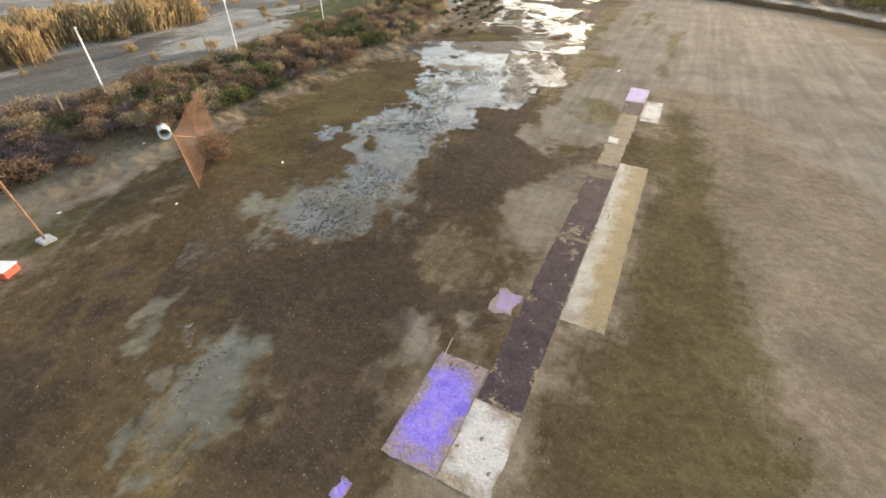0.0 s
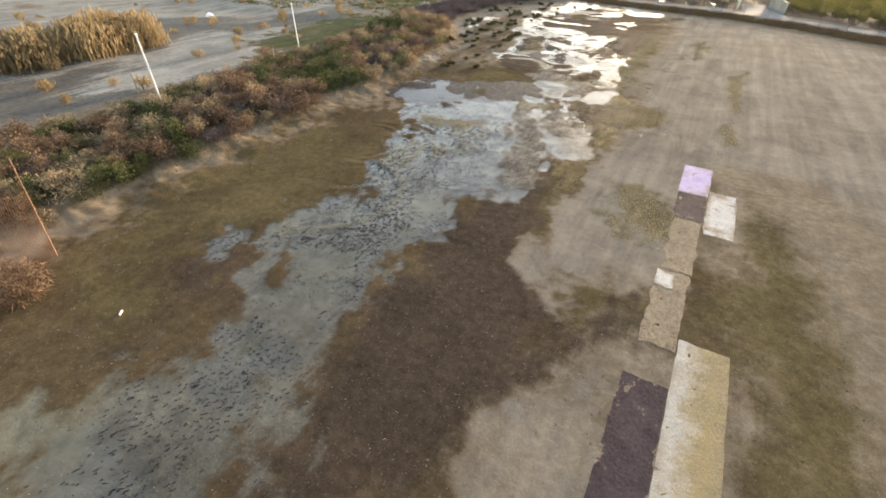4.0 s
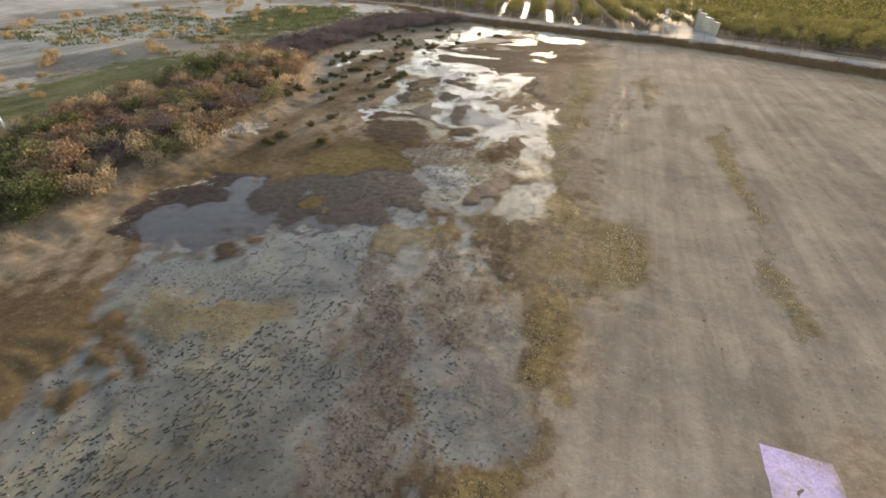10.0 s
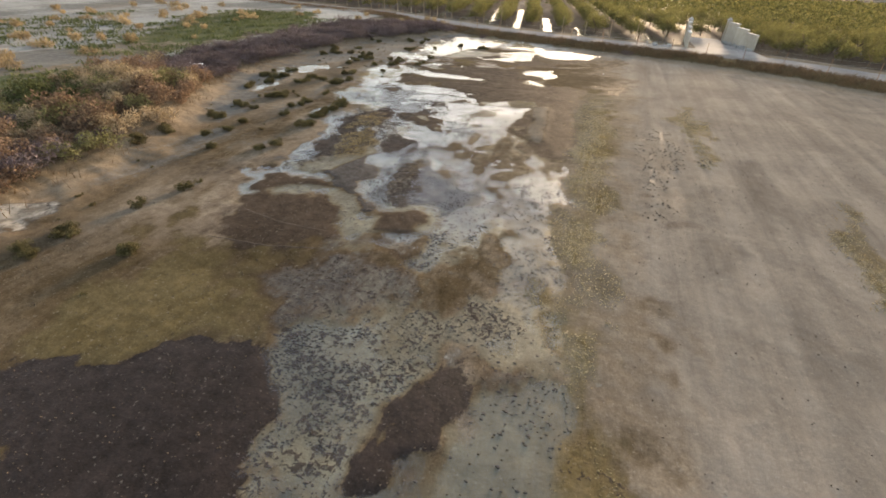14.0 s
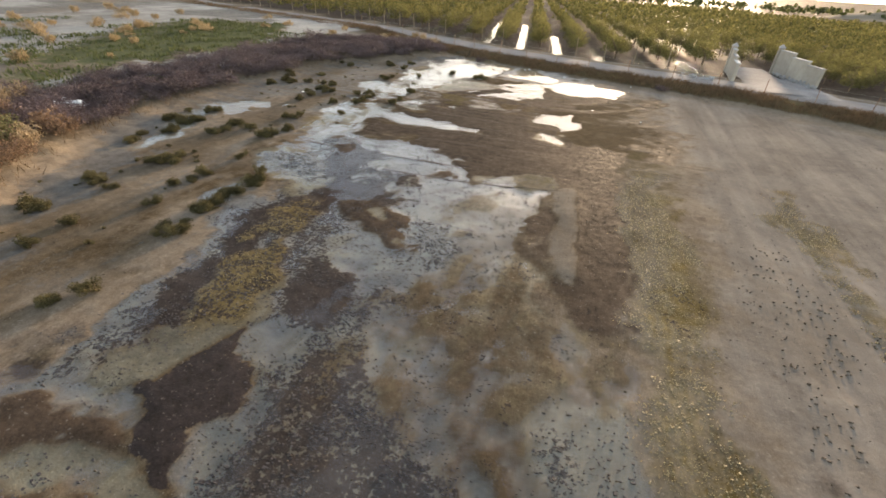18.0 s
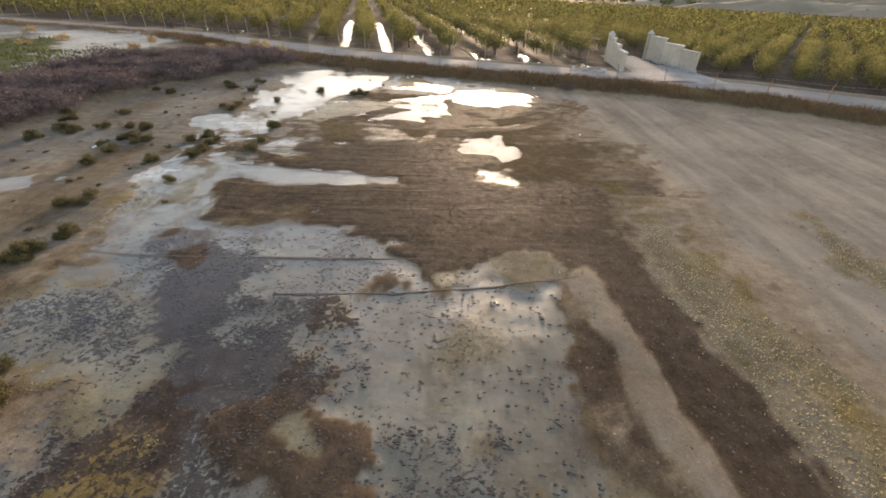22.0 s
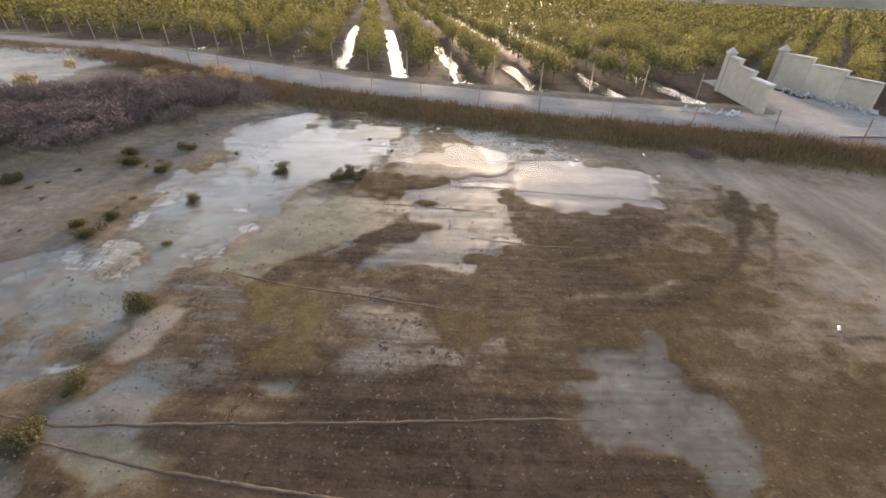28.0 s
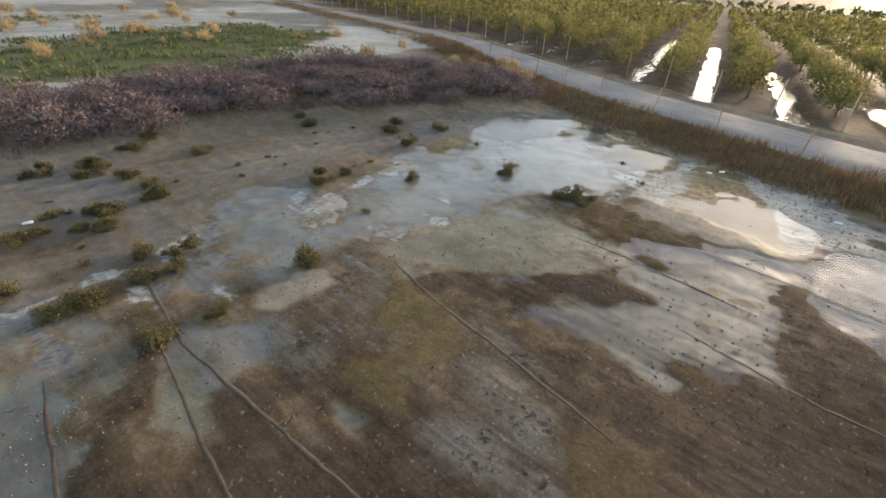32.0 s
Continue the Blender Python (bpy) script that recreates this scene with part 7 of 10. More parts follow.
paint("silt", (-11.9, 46.1), (-11.2, 46.8), (-9.4, 47.7), (-8.8, 48.6), (-8.2, 47.5), (-7.9, 46.0), (-8.6, 45.9), (-9.9, 45.4), (-10.7, 45.6), (-11.4, 45.5))
paint("mudgrey", (-16.2, 46.5), (-14.9, 47.6), (-13.2, 47.7), (-12.2, 46.8), (-12.2, 45.4), (-14.0, 44.6), (-14.9, 45.5))
paint("plot", (-18.9, 49.0), (-18.5, 49.3), (-18.9, 49.9), (-17.9, 50.3), (-16.7, 50.5), (-16.0, 50.2), (-15.8, 49.8), (-16.3, 49.5), (-16.0, 48.9), (-16.8, 48.7), (-16.5, 48.1), (-16.9, 47.9))
paint("plot", (-19.7, 50.7), (-19.7, 51.5), (-18.9, 51.7), (-16.9, 51.7), (-16.5, 51.3), (-17.6, 51.1), (-18.3, 50.6), (-19.1, 50.1))
paint("scum", (-18.4, 50.3), (-18.1, 50.8), (-16.8, 51.3), (-16.6, 51.1), (-17.6, 50.5), (-18.1, 50.2))
paint("dark", (-16.6, 51.5), (-17.6, 52.9), (-17.6, 53.6), (-16.7, 53.8), (-15.9, 53.0), (-15.9, 52.1), (-15.6, 51.3), (-14.7, 50.3), (-15.0, 50.1), (-15.8, 50.9))
paint("silt", (-18.4, 52.3), (-18.7, 53.7), (-19.2, 56.1), (-17.9, 56.3), (-16.8, 54.8), (-17.3, 53.5), (-17.6, 52.9), (-17.9, 52.2))
paint("silt", (-16.3, 50.4), (-16.4, 50.9), (-15.6, 51.0), (-15.2, 50.5), (-15.1, 50.1), (-14.6, 49.4), (-14.4, 50.1), (-13.8, 49.2), (-14.6, 48.9), (-15.1, 49.8), (-15.6, 50.1))
paint("plot", (-14.4, 50.2), (-13.1, 50.9), (-12.8, 50.7), (-12.8, 50.0), (-12.9, 49.6), (-13.9, 49.3))
paint("silt", (-14.6, 50.7), (-13.9, 51.2), (-12.9, 51.5), (-12.5, 50.9), (-12.3, 49.8), (-12.6, 49.9), (-12.8, 50.8), (-13.2, 50.9), (-14.3, 50.5))
paint("mat", (-15.2, 51.4), (-15.5, 52.7), (-15.3, 54.2), (-14.5, 55.0), (-13.4, 53.6), (-13.4, 52.5), (-13.1, 51.6), (-13.9, 51.2))
paint("brown", (-14.8, 56.0), (-14.0, 57.0), (-12.6, 58.0), (-11.5, 56.6), (-11.5, 55.3), (-10.5, 54.1), (-10.1, 53.6), (-10.9, 53.2), (-11.5, 52.7), (-12.3, 53.9), (-13.0, 53.8))
paint("mat", (-13.8, 52.7), (-13.3, 53.3), (-11.9, 52.8), (-11.8, 51.7), (-12.0, 51.2), (-12.7, 51.6))
paint("palefilm", (-10.3, 54.8), (-9.1, 55.4), (-8.7, 54.5), (-8.5, 53.4), (-9.0, 52.5), (-9.7, 52.4), (-10.1, 53.6))
paint("brown", (-10.9, 58.1), (-10.3, 58.4), (-9.2, 57.1), (-9.7, 55.2), (-10.3, 55.4))
paint("film", (-12.0, 51.2), (-11.6, 51.6), (-11.0, 51.3), (-10.7, 50.4), (-11.6, 50.1))
paint("silt", (-10.9, 51.1), (-10.5, 51.4), (-10.1, 50.9), (-10.2, 50.6), (-10.7, 50.4))
paint("goldglint", (-9.6, 66.7), (-7.8, 68.4), (-7.4, 62.5), (-7.3, 57.2), (-7.5, 54.4), (-7.7, 51.7), (-8.5, 51.3), (-8.4, 52.6), (-8.5, 54.3), (-9.1, 56.9))
paint("crag", (-18.2, 60.5), (-17.4, 61.1), (-15.7, 60.0), (-15.2, 59.1), (-16.0, 58.9), (-17.5, 59.4))
paint("greysand", (-6.1, 61.4), (-4.7, 62.9), (-4.3, 59.6), (-4.8, 56.6), (-5.3, 54.0), (-5.9, 53.7), (-6.0, 56.1), (-6.2, 58.7))
paint("greysand", (-6.1, 59.5), (-4.1, 60.7), (-3.9, 59.1), (-5.1, 57.3), (-6.1, 57.5))
paint("silt", (-17.3, 60.2), (-16.8, 60.5), (-16.4, 60.0), (-16.1, 59.7), (-16.3, 59.5), (-16.9, 59.7))
paint("mat_ochre", (-18.1, 54.2), (-18.8, 55.2), (-19.1, 56.3), (-18.7, 57.1), (-18.4, 58.1), (-17.8, 57.2), (-17.7, 56.1), (-17.5, 55.1), (-17.2, 54.5))
paint("mat_ochre", (-19.4, 57.5), (-19.9, 59.1), (-19.5, 60.3), (-18.3, 59.3), (-18.3, 58.0))
paint("mat_dark", (-19.1, 53.9), (-19.7, 54.8), (-19.9, 55.7), (-19.8, 56.1), (-19.2, 55.2), (-18.9, 54.5), (-18.5, 54.0), (-19.0, 53.8))
paint("mat_dark", (-16.3, 55.6), (-16.7, 56.7), (-16.6, 57.3), (-15.8, 56.7), (-15.5, 55.9))
paint("wet", (-10.7, 65.7), (-9.5, 66.2), (-9.4, 62.8), (-9.3, 60.5), (-9.2, 59.0), (-9.3, 57.7), (-10.3, 57.3), (-10.4, 58.7), (-10.5, 60.7))
paint("bank", (-11.5, 64.4), (-11.0, 64.9), (-10.7, 62.2), (-10.4, 60.0), (-10.4, 58.8), (-10.7, 59.1), (-11.1, 60.1), (-11.2, 61.9))
paint("palefilm", (-21.6, 70.6), (-19.5, 70.4), (-17.5, 70.1), (-17.4, 69.5), (-19.0, 69.4), (-21.1, 69.9))
paint("scum", (-23.7, 69.3), (-23.2, 69.9), (-22.7, 70.6), (-22.1, 69.1), (-22.1, 67.9), (-22.4, 67.3))
paint("scum", (-13.7, 17.8), (-13.2, 19.2), (-11.5, 19.6), (-10.8, 16.8), (-11.8, 15.8))
paint("mudgrey", (-12.7, 37.5), (-10.7, 38.3), (-9.2, 37.6), (-8.0, 36.6), (-7.6, 34.4), (-10.5, 33.4), (-11.2, 34.8))
paint("swirl", (-17.4, 33.5), (-17.1, 34.3), (-15.7, 34.6), (-14.0, 34.5), (-13.4, 34.6), (-13.8, 33.7), (-14.8, 33.2), (-16.1, 33.0))
paint("redwet", (-16.9, 32.5), (-16.0, 32.5), (-14.5, 31.9), (-15.4, 31.6))
paint("swirl", (-12.9, 39.0), (-12.2, 39.8), (-10.8, 39.7), (-11.3, 38.8), (-12.3, 38.4))
paint("mat_pale", (-14.1, 44.6), (-12.2, 45.9), (-11.2, 43.8), (-11.2, 42.2), (-12.6, 42.4))
paint("goldglint", (-5.3, 42.7), (-4.3, 43.1), (-4.0, 41.2), (-4.9, 39.5), (-6.0, 38.7), (-6.6, 38.9), (-5.8, 40.5))
paint("ochre", (-7.2, 37.5), (-6.7, 38.1), (-6.1, 37.3), (-6.0, 35.0), (-6.6, 34.7))
paint("crag", (-19.8, 76.2), (-19.1, 76.9), (-18.6, 77.9), (-17.6, 79.3), (-17.0, 79.0), (-17.9, 77.6), (-18.4, 76.7), (-19.1, 76.0))
paint("silt", (-21.0, 76.5), (-21.3, 78.0), (-20.8, 79.2), (-19.1, 79.9), (-17.7, 79.5), (-18.7, 78.0), (-19.2, 77.1), (-19.8, 76.3))
paint("trackpale", (-7.8, 81.6), (-8.6, 79.2), (-9.9, 77.4), (-11.4, 76.4), (-13.4, 75.9), (-13.5, 75.7), (-11.4, 76.1), (-9.9, 77.1), (-8.4, 79.3), (-7.5, 81.8))
paint("trackwet", (-7.5, 81.6), (-8.3, 79.3), (-9.8, 77.1), (-11.4, 76.1), (-13.5, 75.7), (-13.6, 75.2), (-11.4, 75.7), (-9.5, 77.0), (-7.8, 79.3), (-7.0, 81.6))
paint("trackpale", (-10.6, 80.1), (-10.6, 79.0), (-11.3, 78.0), (-13.5, 77.4), (-13.6, 77.1), (-11.3, 77.7), (-10.3, 79.0), (-10.3, 80.3))
paint("trackpale", (-7.1, 80.5), (-8.0, 78.3), (-9.0, 76.6), (-8.8, 76.7), (-7.7, 78.4), (-6.7, 80.8))
# painted: end
# the bed below all the patches stays damp
DAMP_M[:] = np.maximum(DAMP_M, 0.95 * BED * (1 - SAND_M))
# drifts within the silt: paler clouds, and clusters of torn mud
PALE_M[:] = np.maximum(PALE_M, 0.8 * SLATE_M * smooth(0.5, 0.62, fbm(PX * 0.55 + 0.3 * PY, PY * 0.3, 421, 5)))
SILTY_M = np.maximum(SLATE_M, PALE_M)
FLAKY_M[:] = np.maximum(FLAKY_M, (0.4 + 0.16 * smooth(40, 46, PY)) * np.maximum(SILTY_M, OCHRE_M) * smooth(0.44, 0.62, fbm(PX * 0.5 + 0.25 * PY, PY * 0.32, 423, 4)) * smooth(66, 63, PY) * smooth(0.55, 0.25, DEPTH_M))

Z = 0.02 + 0.04 * (fbm(PX * 0.22, PY * 0.22, 1, 3) - 0.5) + 0.022 * (fbm(PX * 1.7, PY * 1.2, 5, 4) - 0.5)
Z = Z * (1 - WATER_M) + WATER_M * (-0.012 - 0.02 * smooth(0.45, 0.6, fbm(PX * 0.16, PY * 0.12, 19, 3)) + 0.06 * (fbm(PX * 0.55, PY * 0.4, 7, 4) - 0.47) + 0.026 * (fbm(PX * 4, PY * 4, 8, 3) - 0.5))
Z += 0.008 * CRUST_M * (1 - WATER_M) - 0.024 * DEPTH_M
Z += BERM_M * (1 - 0.55 * smooth(54, 64, PY)) * (0.6 + 0.35 * fbm(PX * 0.18, PY * 0.18, 9, 2)) + 0.35 * smooth(-26, -34, PX) * smooth(5, -5, ROAD_OFF) * smooth(64, 54, PY + 0.0 * PX) * (1 - BERM_M)
Z += 0.45 * west * smooth(50, 60, PY) * (1 - BERM_M)
# vehicle tracks along the runway
for tx in (-5.3, -4.1, 2.8, 4.4):
    Z -= 0.035 * np.exp(-((PX - tx - 0.6 * np.sin(PY * 0.045)) / 0.16) ** 2) * smooth(18, 26, PY) * (0.4 + fbm(PX * 0.5, PY * 0.12, 12, 2)) * (1 - WATER_M)
for cx, cy, r0 in ((-18.4, 28.6, 2.5), (-18.3, 28.7, 2.85), (-16.2, 23.6, 3.4), (-17.8, 27.5, 4.3), (-9.8, 77.6, 2.2), (-9.7, 77.5, 3.4)):
    ang = np.arctan2(PY - cy, PX - cx)
    Z += (0.35 if cy > 70 else 0.7) * (0.045 * np.exp(-((np.hypot(PX - cx, PY - cy) - r0) / 0.16) ** 2) - 0.04 * np.exp(-((np.hypot(PX - cx, PY - cy) - r0 + 0.3) / 0.14) ** 2)) * smooth(-1.5, -0.8, ang) * smooth(2.2, 1.4, ang)
Z += smooth(-3.4, -0.4, ROAD_OFF) * 0.25 + 0.12 * VERGE_M * fbm(PX * 0.8, PY * 0.8, 13, 3)
Z -= 0.09 * smooth(-0.1, 0.25, ROAD_OFF) * (1 - smooth(ROAD_WIDE - 0.25, ROAD_WIDE + 0.1, ROAD_OFF))
for x0, y0, x1, y1 in ((-22.5, 40, -30.5, 62), (-23.6, 40, -31.4, 61), (-21.8, 46, -28.2, 82), (-22.9, 46, -29.2, 82), (-30, 66, -19, 84), (-31, 67.5, -20, 85.2)):
    across = line_offset(PX, PY, [(x0, y0), (x1, y1)]) + 0.5 * (fbm(PX * 0.2, PY * 0.2, 91, 2) - 0.5)
    Z -= 0.02 * np.exp(-(across / 0.13) ** 2) * (1 - BERM_M) * (1 - WATER_M) * smooth(-36, -33, PX) * smooth(-3, -4, ROAD_OFF)
# a low bank between the runway and the flooded field
along = line_offset(PX, PY, [(-10.75, 59.0), (-11.15, 64.6)])
Z += 0.05 * np.exp(-(along / 0.38) ** 4) * smooth(58.6, 59.4, PY) * smooth(64.9, 64.3, PY) * (0.6 + 0.8 * fbm(PX * 1.6, PY * 1.6, 431, 3))
# irrigation furrows between the orchard rows
U = PX * 0.986 + PY * 0.165
furrow = 0.5 - 0.5 * np.cos(2 * math.pi * (U - ROW_U0) / ROW_GAP)
Z -= 0.2 * ORCHARD_M * smooth(-2.2, -3.5, PX - 0.2 * np.maximum(0.0, PY - 97)) * smooth(0.55, 0.95, furrow) * smooth(200, 120, PY)
Z -= 0.021 * np.maximum(0.0, np.minimum(ROAD_OFF, np.hypot(PX + 15, PY - 75)) - 20)  # the orchard falls away gently
far_hills = smooth(500, 1500, np.hypot(PX, PY)) * 22 * fbm(PX * 0.0016, PY * 0.0016, 15, 4)
Z += far_hills


def ground_z(x, y):
    """Height of the ground at a place."""
    i, j = int(np.clip(np.searchsorted(GX, x) - 1, 0, len(GX) - 2)), int(np.clip(np.searchsorted(GY, y) - 1, 0, len(GY) - 2))
    fx, fy = (x - GX[i]) / (GX[i + 1] - GX[i]), (y - GY[j]) / (GY[j + 1] - GY[j])
    return float((Z[j, i] * (1 - fx) + Z[j, i + 1] * fx) * (1 - fy) + (Z[j + 1, i] * (1 - fx) + Z[j + 1, i + 1] * fx) * fy)


def at_mask(mask, x, y):
    return float(mask[min(np.searchsorted(GY, y), len(GY) - 1), min(np.searchsorted(GX, x), len(GX) - 1)])


def grid_mesh(name, xs, ys, zs, mat, keep=None):
    """A sheet of quads over a grid of heights; keep picks the quads."""
    h, w = zs.shape
    idx = np.arange(h * w).reshape(h, w)
    quads = np.stack([idx[:-1, :-1], idx[:-1, 1:], idx[1:, 1:], idx[1:, :-1]], -1)
    quads = quads[keep] if keep is not None else quads.reshape(-1, 4)
    used, inv = np.unique(quads.ravel(), return_inverse=True)
    co = np.stack([xs.ravel(), ys.ravel(), zs.ravel()], -1)[used].astype(np.float32)
    me = bpy.data.meshes.new(name)
    me.vertices.add(len(co))
    me.vertices.foreach_set("co", co.ravel())
    me.loops.add(len(inv))
    me.loops.foreach_set("vertex_index", inv.astype(np.int32))
    me.polygons.add(len(quads))
    me.polygons.foreach_set("loop_start", np.arange(0, len(inv), 4, dtype=np.int32))
    me.polygons.foreach_set("use_smooth", np.ones(len(quads), bool))
    me.materials.append(mat)
    me.update(calc_edges=True)
    return me, used


me, used = grid_mesh("ground", PX, PY, Z, SOIL)
for name, trio in (("soil_a", (np.minimum(1.0, 1.3 * WET_M), DARK_M, OCHRE_M)), ("soil_b", (CRUST_M, OLIVE_M, GREEN_M)), ("soil_c", (SAND_M * (1 - 0.8 * BERM_M), PEEL_M, SHOAL_M)), ("soil_d", (SILT_M, DAMP_M, smooth(63.5, 67, PY))), ("soil_e", (PALE_M, SLATE_M, FLAKY_M))):
    a = me.color_attributes.new(name, "FLOAT_COLOR", "POINT")
    a.data.foreach_set("color", np.stack([*(m.ravel()[used] for m in trio), np.ones(len(used))], -1).astype(np.float32).ravel())
tagged(new("ground", me), "flat dry and wet soil with mud, sand and algae stains", "ground", kind="structure")

# ---- standing water: level sheets, the ground rising through them at the shores ----
full = np.maximum.reduce([WATER_M[:-1, :-1], WATER_M[1:, :-1], WATER_M[:-1, 1:], WATER_M[1:, 1:]])
flat = np.zeros(PX.shape)
mid_y = (PY[:-1, :-1] > 49.6)
for nm, sel in (("water_south", ~mid_y), ("water_north", mid_y)):
    me, _ = grid_mesh(nm, PX, PY, flat, WATER, (full > 0.02) & sel & NEAR[:-1, :-1])
    tagged(new(nm, me), "shallow cloudy rain water standing on the mud", "water", kind="structure")


def strip_mesh(name, pts, lo, hi, z, mat, step=0.6, across=7, crown=0.04, ragged=0.12, seed=0):
    """A ribbon from offset lo to hi beside a line, following it."""
    p = [Vector(q).to_2d() for q in pts]
    run = []
    for a, b in zip(p, p[1:]):
        k = max(1, int((b - a).length / step))
        run += [a.lerp(b, i / k) for i in range(k)]
    run.append(p[-1])
    verts, faces = [], []
    for i, q in enumerate(run):
        d = (run[min(i + 3, len(run) - 1)] - run[max(i - 3, 0)]).normalized()
        nrm = Vector((-d.y, d.x))
        for j in range(across):
            f = j / (across - 1)
            o = lo + (hi - lo) * f + (ragged * (noise.noise((q.x * 0.7, q.y * 0.7, seed + (0 if f < 0.5 else 9))) if j in (0, across - 1) else 0))
            w = q + nrm * o
            verts.append((w.x, w.y, z + crown * (1 - (2 * f - 1) ** 2) - (0.12 if j in (0, across - 1) else 0) + 0.015 * noise.noise((w.x * 0.5, w.y * 0.5, 3))))
    for i in range(len(run) - 1):
        for j in range(across - 1):
            a = i * across + j
            faces.append((a, a + 1, a + across + 1, a + across))
    return mesh_of(name, verts, faces, mat, True)


NEAR_ROAD = [p for p in ROAD_LINE if -400 < p[0] < 60]
tagged(new("road", strip_mesh("road", [(-200, 164)] + NEAR_ROAD + [(72, -88)], 0.0, ROAD_WIDE, 0.27, ROAD)), "pale dusty compacted dirt road along the orchard", "road", kind="structure")
drive = [(1.3, 86.6), (1.2, 91.0), (0.9, 97.5)]
forecourt = [(3.0, 86.2), (2.6, 89.0), (2.2, 93.0)]
tagged(new("pavement_drive", strip_mesh("driveway", drive, -1.6, 2.2, 0.3, ROAD, 0.5, 9, 0.06, 0.15)), "pale dirt driveway through the gateway", "driveway", kind="structure")

tagged(new("pavement_forecourt", strip_mesh("forecourt", forecourt, -2.0, 1.2, 0.285, ROAD, 0.5, 9, 0.05, 0.25)), "pale dirt forecourt beside the driveway", "driveway", kind="structure")

# pools lying in the furrows, longest near the middle
for k, length in ((-5, 3.0), (-4, 5.0), (-3, 6.5), (-2, 8.0), (-1, 26.0), (0, 25.0), (1, 15.0), (2, 9.0), (3, 8.0), (4, 8.0), (5, 6.0)):
    u = ROW_U0 + ROW_GAP * (k + 0.5)
    rnd = random.Random(k + 50)
    verts, faces = [], []
    v0 = None
    for q in np.arange(80, 130, 0.25):
        x, y = u * 0.986 - 0.165 * q, u * 0.165 + 0.986 * q
        if float(line_offset(np.array(x), np.array(y), ROAD_LINE)) > ROAD_WIDE + 0.55:
            v0 = q
            break
    n = int(length / 0.4)
    for i in range(n + 1):
        q = v0 + i * 0.4
        half = (0.46 + 0.3 * noise.noise((q * 0.6, k * 3.1, 0)) + 0.16 * noise.noise((q * 2.4, k * 5.3, 6))) * (1.5 if i < 3 else 1.0) * min(1.0, (n - i + 0.3) / 3)
        sway = 0.2 * noise.noise((q * 0.3, k * 7.7, 4))
        for sgn in (-1, 1):
            uu = u + sway + sgn * half
            verts.append((uu * 0.986 - 0.165 * q, uu * 0.165 + 0.986 * q, 0.185))
        if i:
            faces.append((2 * i - 2, 2 * i - 1, 2 * i + 1, 2 * i))
    tagged(new("water_furrow", mesh_of("furrow_water", verts, faces, FURROW_WATER)), "long pool of water in an irrigation furrow", "water", kind="structure")

# low soil ridges between the strips of the flooded field
def ridge(*pts):
    p = [Vector(q) for q in pts]
    run = []
    for a, b in zip(p, p[1:]):
        k = max(1, int((b - a).length / 0.1))
        run += [a.lerp(b, i / k) for i in range(k)]
    verts, faces = [], []
    seed = 3.1 * pts[0][1]
    for i, c in enumerate(run):
        end = min(1.0, i / 8, (len(run) - 1 - i) / 8)
        up = (0.001 + 0.009 * max(0.0, 0.45 + noise.noise((c.x * 0.8, seed, 2)) + 0.5 * noise.noise((c.x * 4.1, seed, 3)))) * end
        y = c.y + 0.03 * noise.noise((c.x * 0.25, seed, 7)) + 0.02 * noise.noise((c.x * 2.5, seed, 5)) + 0.015 * noise.noise((c.x * 7.0, seed, 9))
        w = (0.05 + 0.03 * noise.noise((c.x * 1.3, seed, 8))) * (0.4 + 0.6 * end)
        z = max(ground_z(c.x, y), -0.004)
        verts += [(c.x, y - w - 0.02, z - 0.03), (c.x, y - w * 0.4, z + up * 0.85), (c.x, y + w * 0.35, z + up), (c.x, y + w + 0.02, z - 0.03)]
        if i:
            a = 4 * i
            faces += [(a - 4 + j, a + j, a + j + 1, a - 3 + j) for j in range(3)]
    tagged(new("trim_ridge", mesh_of("ridge", verts, faces, RIDGE_SOIL, True)), "low crumbling soil ridge across the flooded field", "soil ridge", kind="structure")


# ridges: begin
ridge((-19.8, 81.7), (-16.2, 81.4), (-12.8, 81.1), (-9.9, 80.7))
ridge((-18.8, 79.9), (-17.2, 79.9), (-14.7, 79.6))
ridge((-16.0, 78.3), (-14.9, 78.1), (-13.9, 77.9), (-12.5, 77.9))
ridge((-21.1, 76.4), (-19.6, 76.0), (-17.7, 75.7), (-16.2, 75.4), (-15.7, 75.3))
ridge((-24.7, 72.9), (-21.8, 72.5), (-18.6, 72.7), (-13.7, 73.0))
ridge((-22.5, 70.9), (-20.6, 70.6), (-18.5, 70.3), (-16.4, 70.2), (-14.4, 70.2))
ridge((-22.2, 69.3), (-20.8, 69.1), (-18.6, 68.9), (-15.6, 68.9), (-12.2, 69.3))
ridge((-18.6, 67.5), (-16.6, 67.6), (-13.8, 67.7), (-12.8, 67.9))
ridge((-22.1, 72.3), (-19.8, 71.9), (-17.0, 71.6), (-14.7, 71.5))
ridge((-23.4, 64.9), (-21.0, 64.8), (-18.8, 64.9), (-14.9, 65.0))
ridge((-18.3, 63.5), (-15.9, 63.6), (-13.7, 63.9), (-11.3, 64.4))
ridge((-18.5, 48.9), (-16.7, 48.6), (-15.1, 48.7))
ridge((-18.3, 47.2), (-16.4, 47.4), (-14.7, 47.9))
# ridges: end


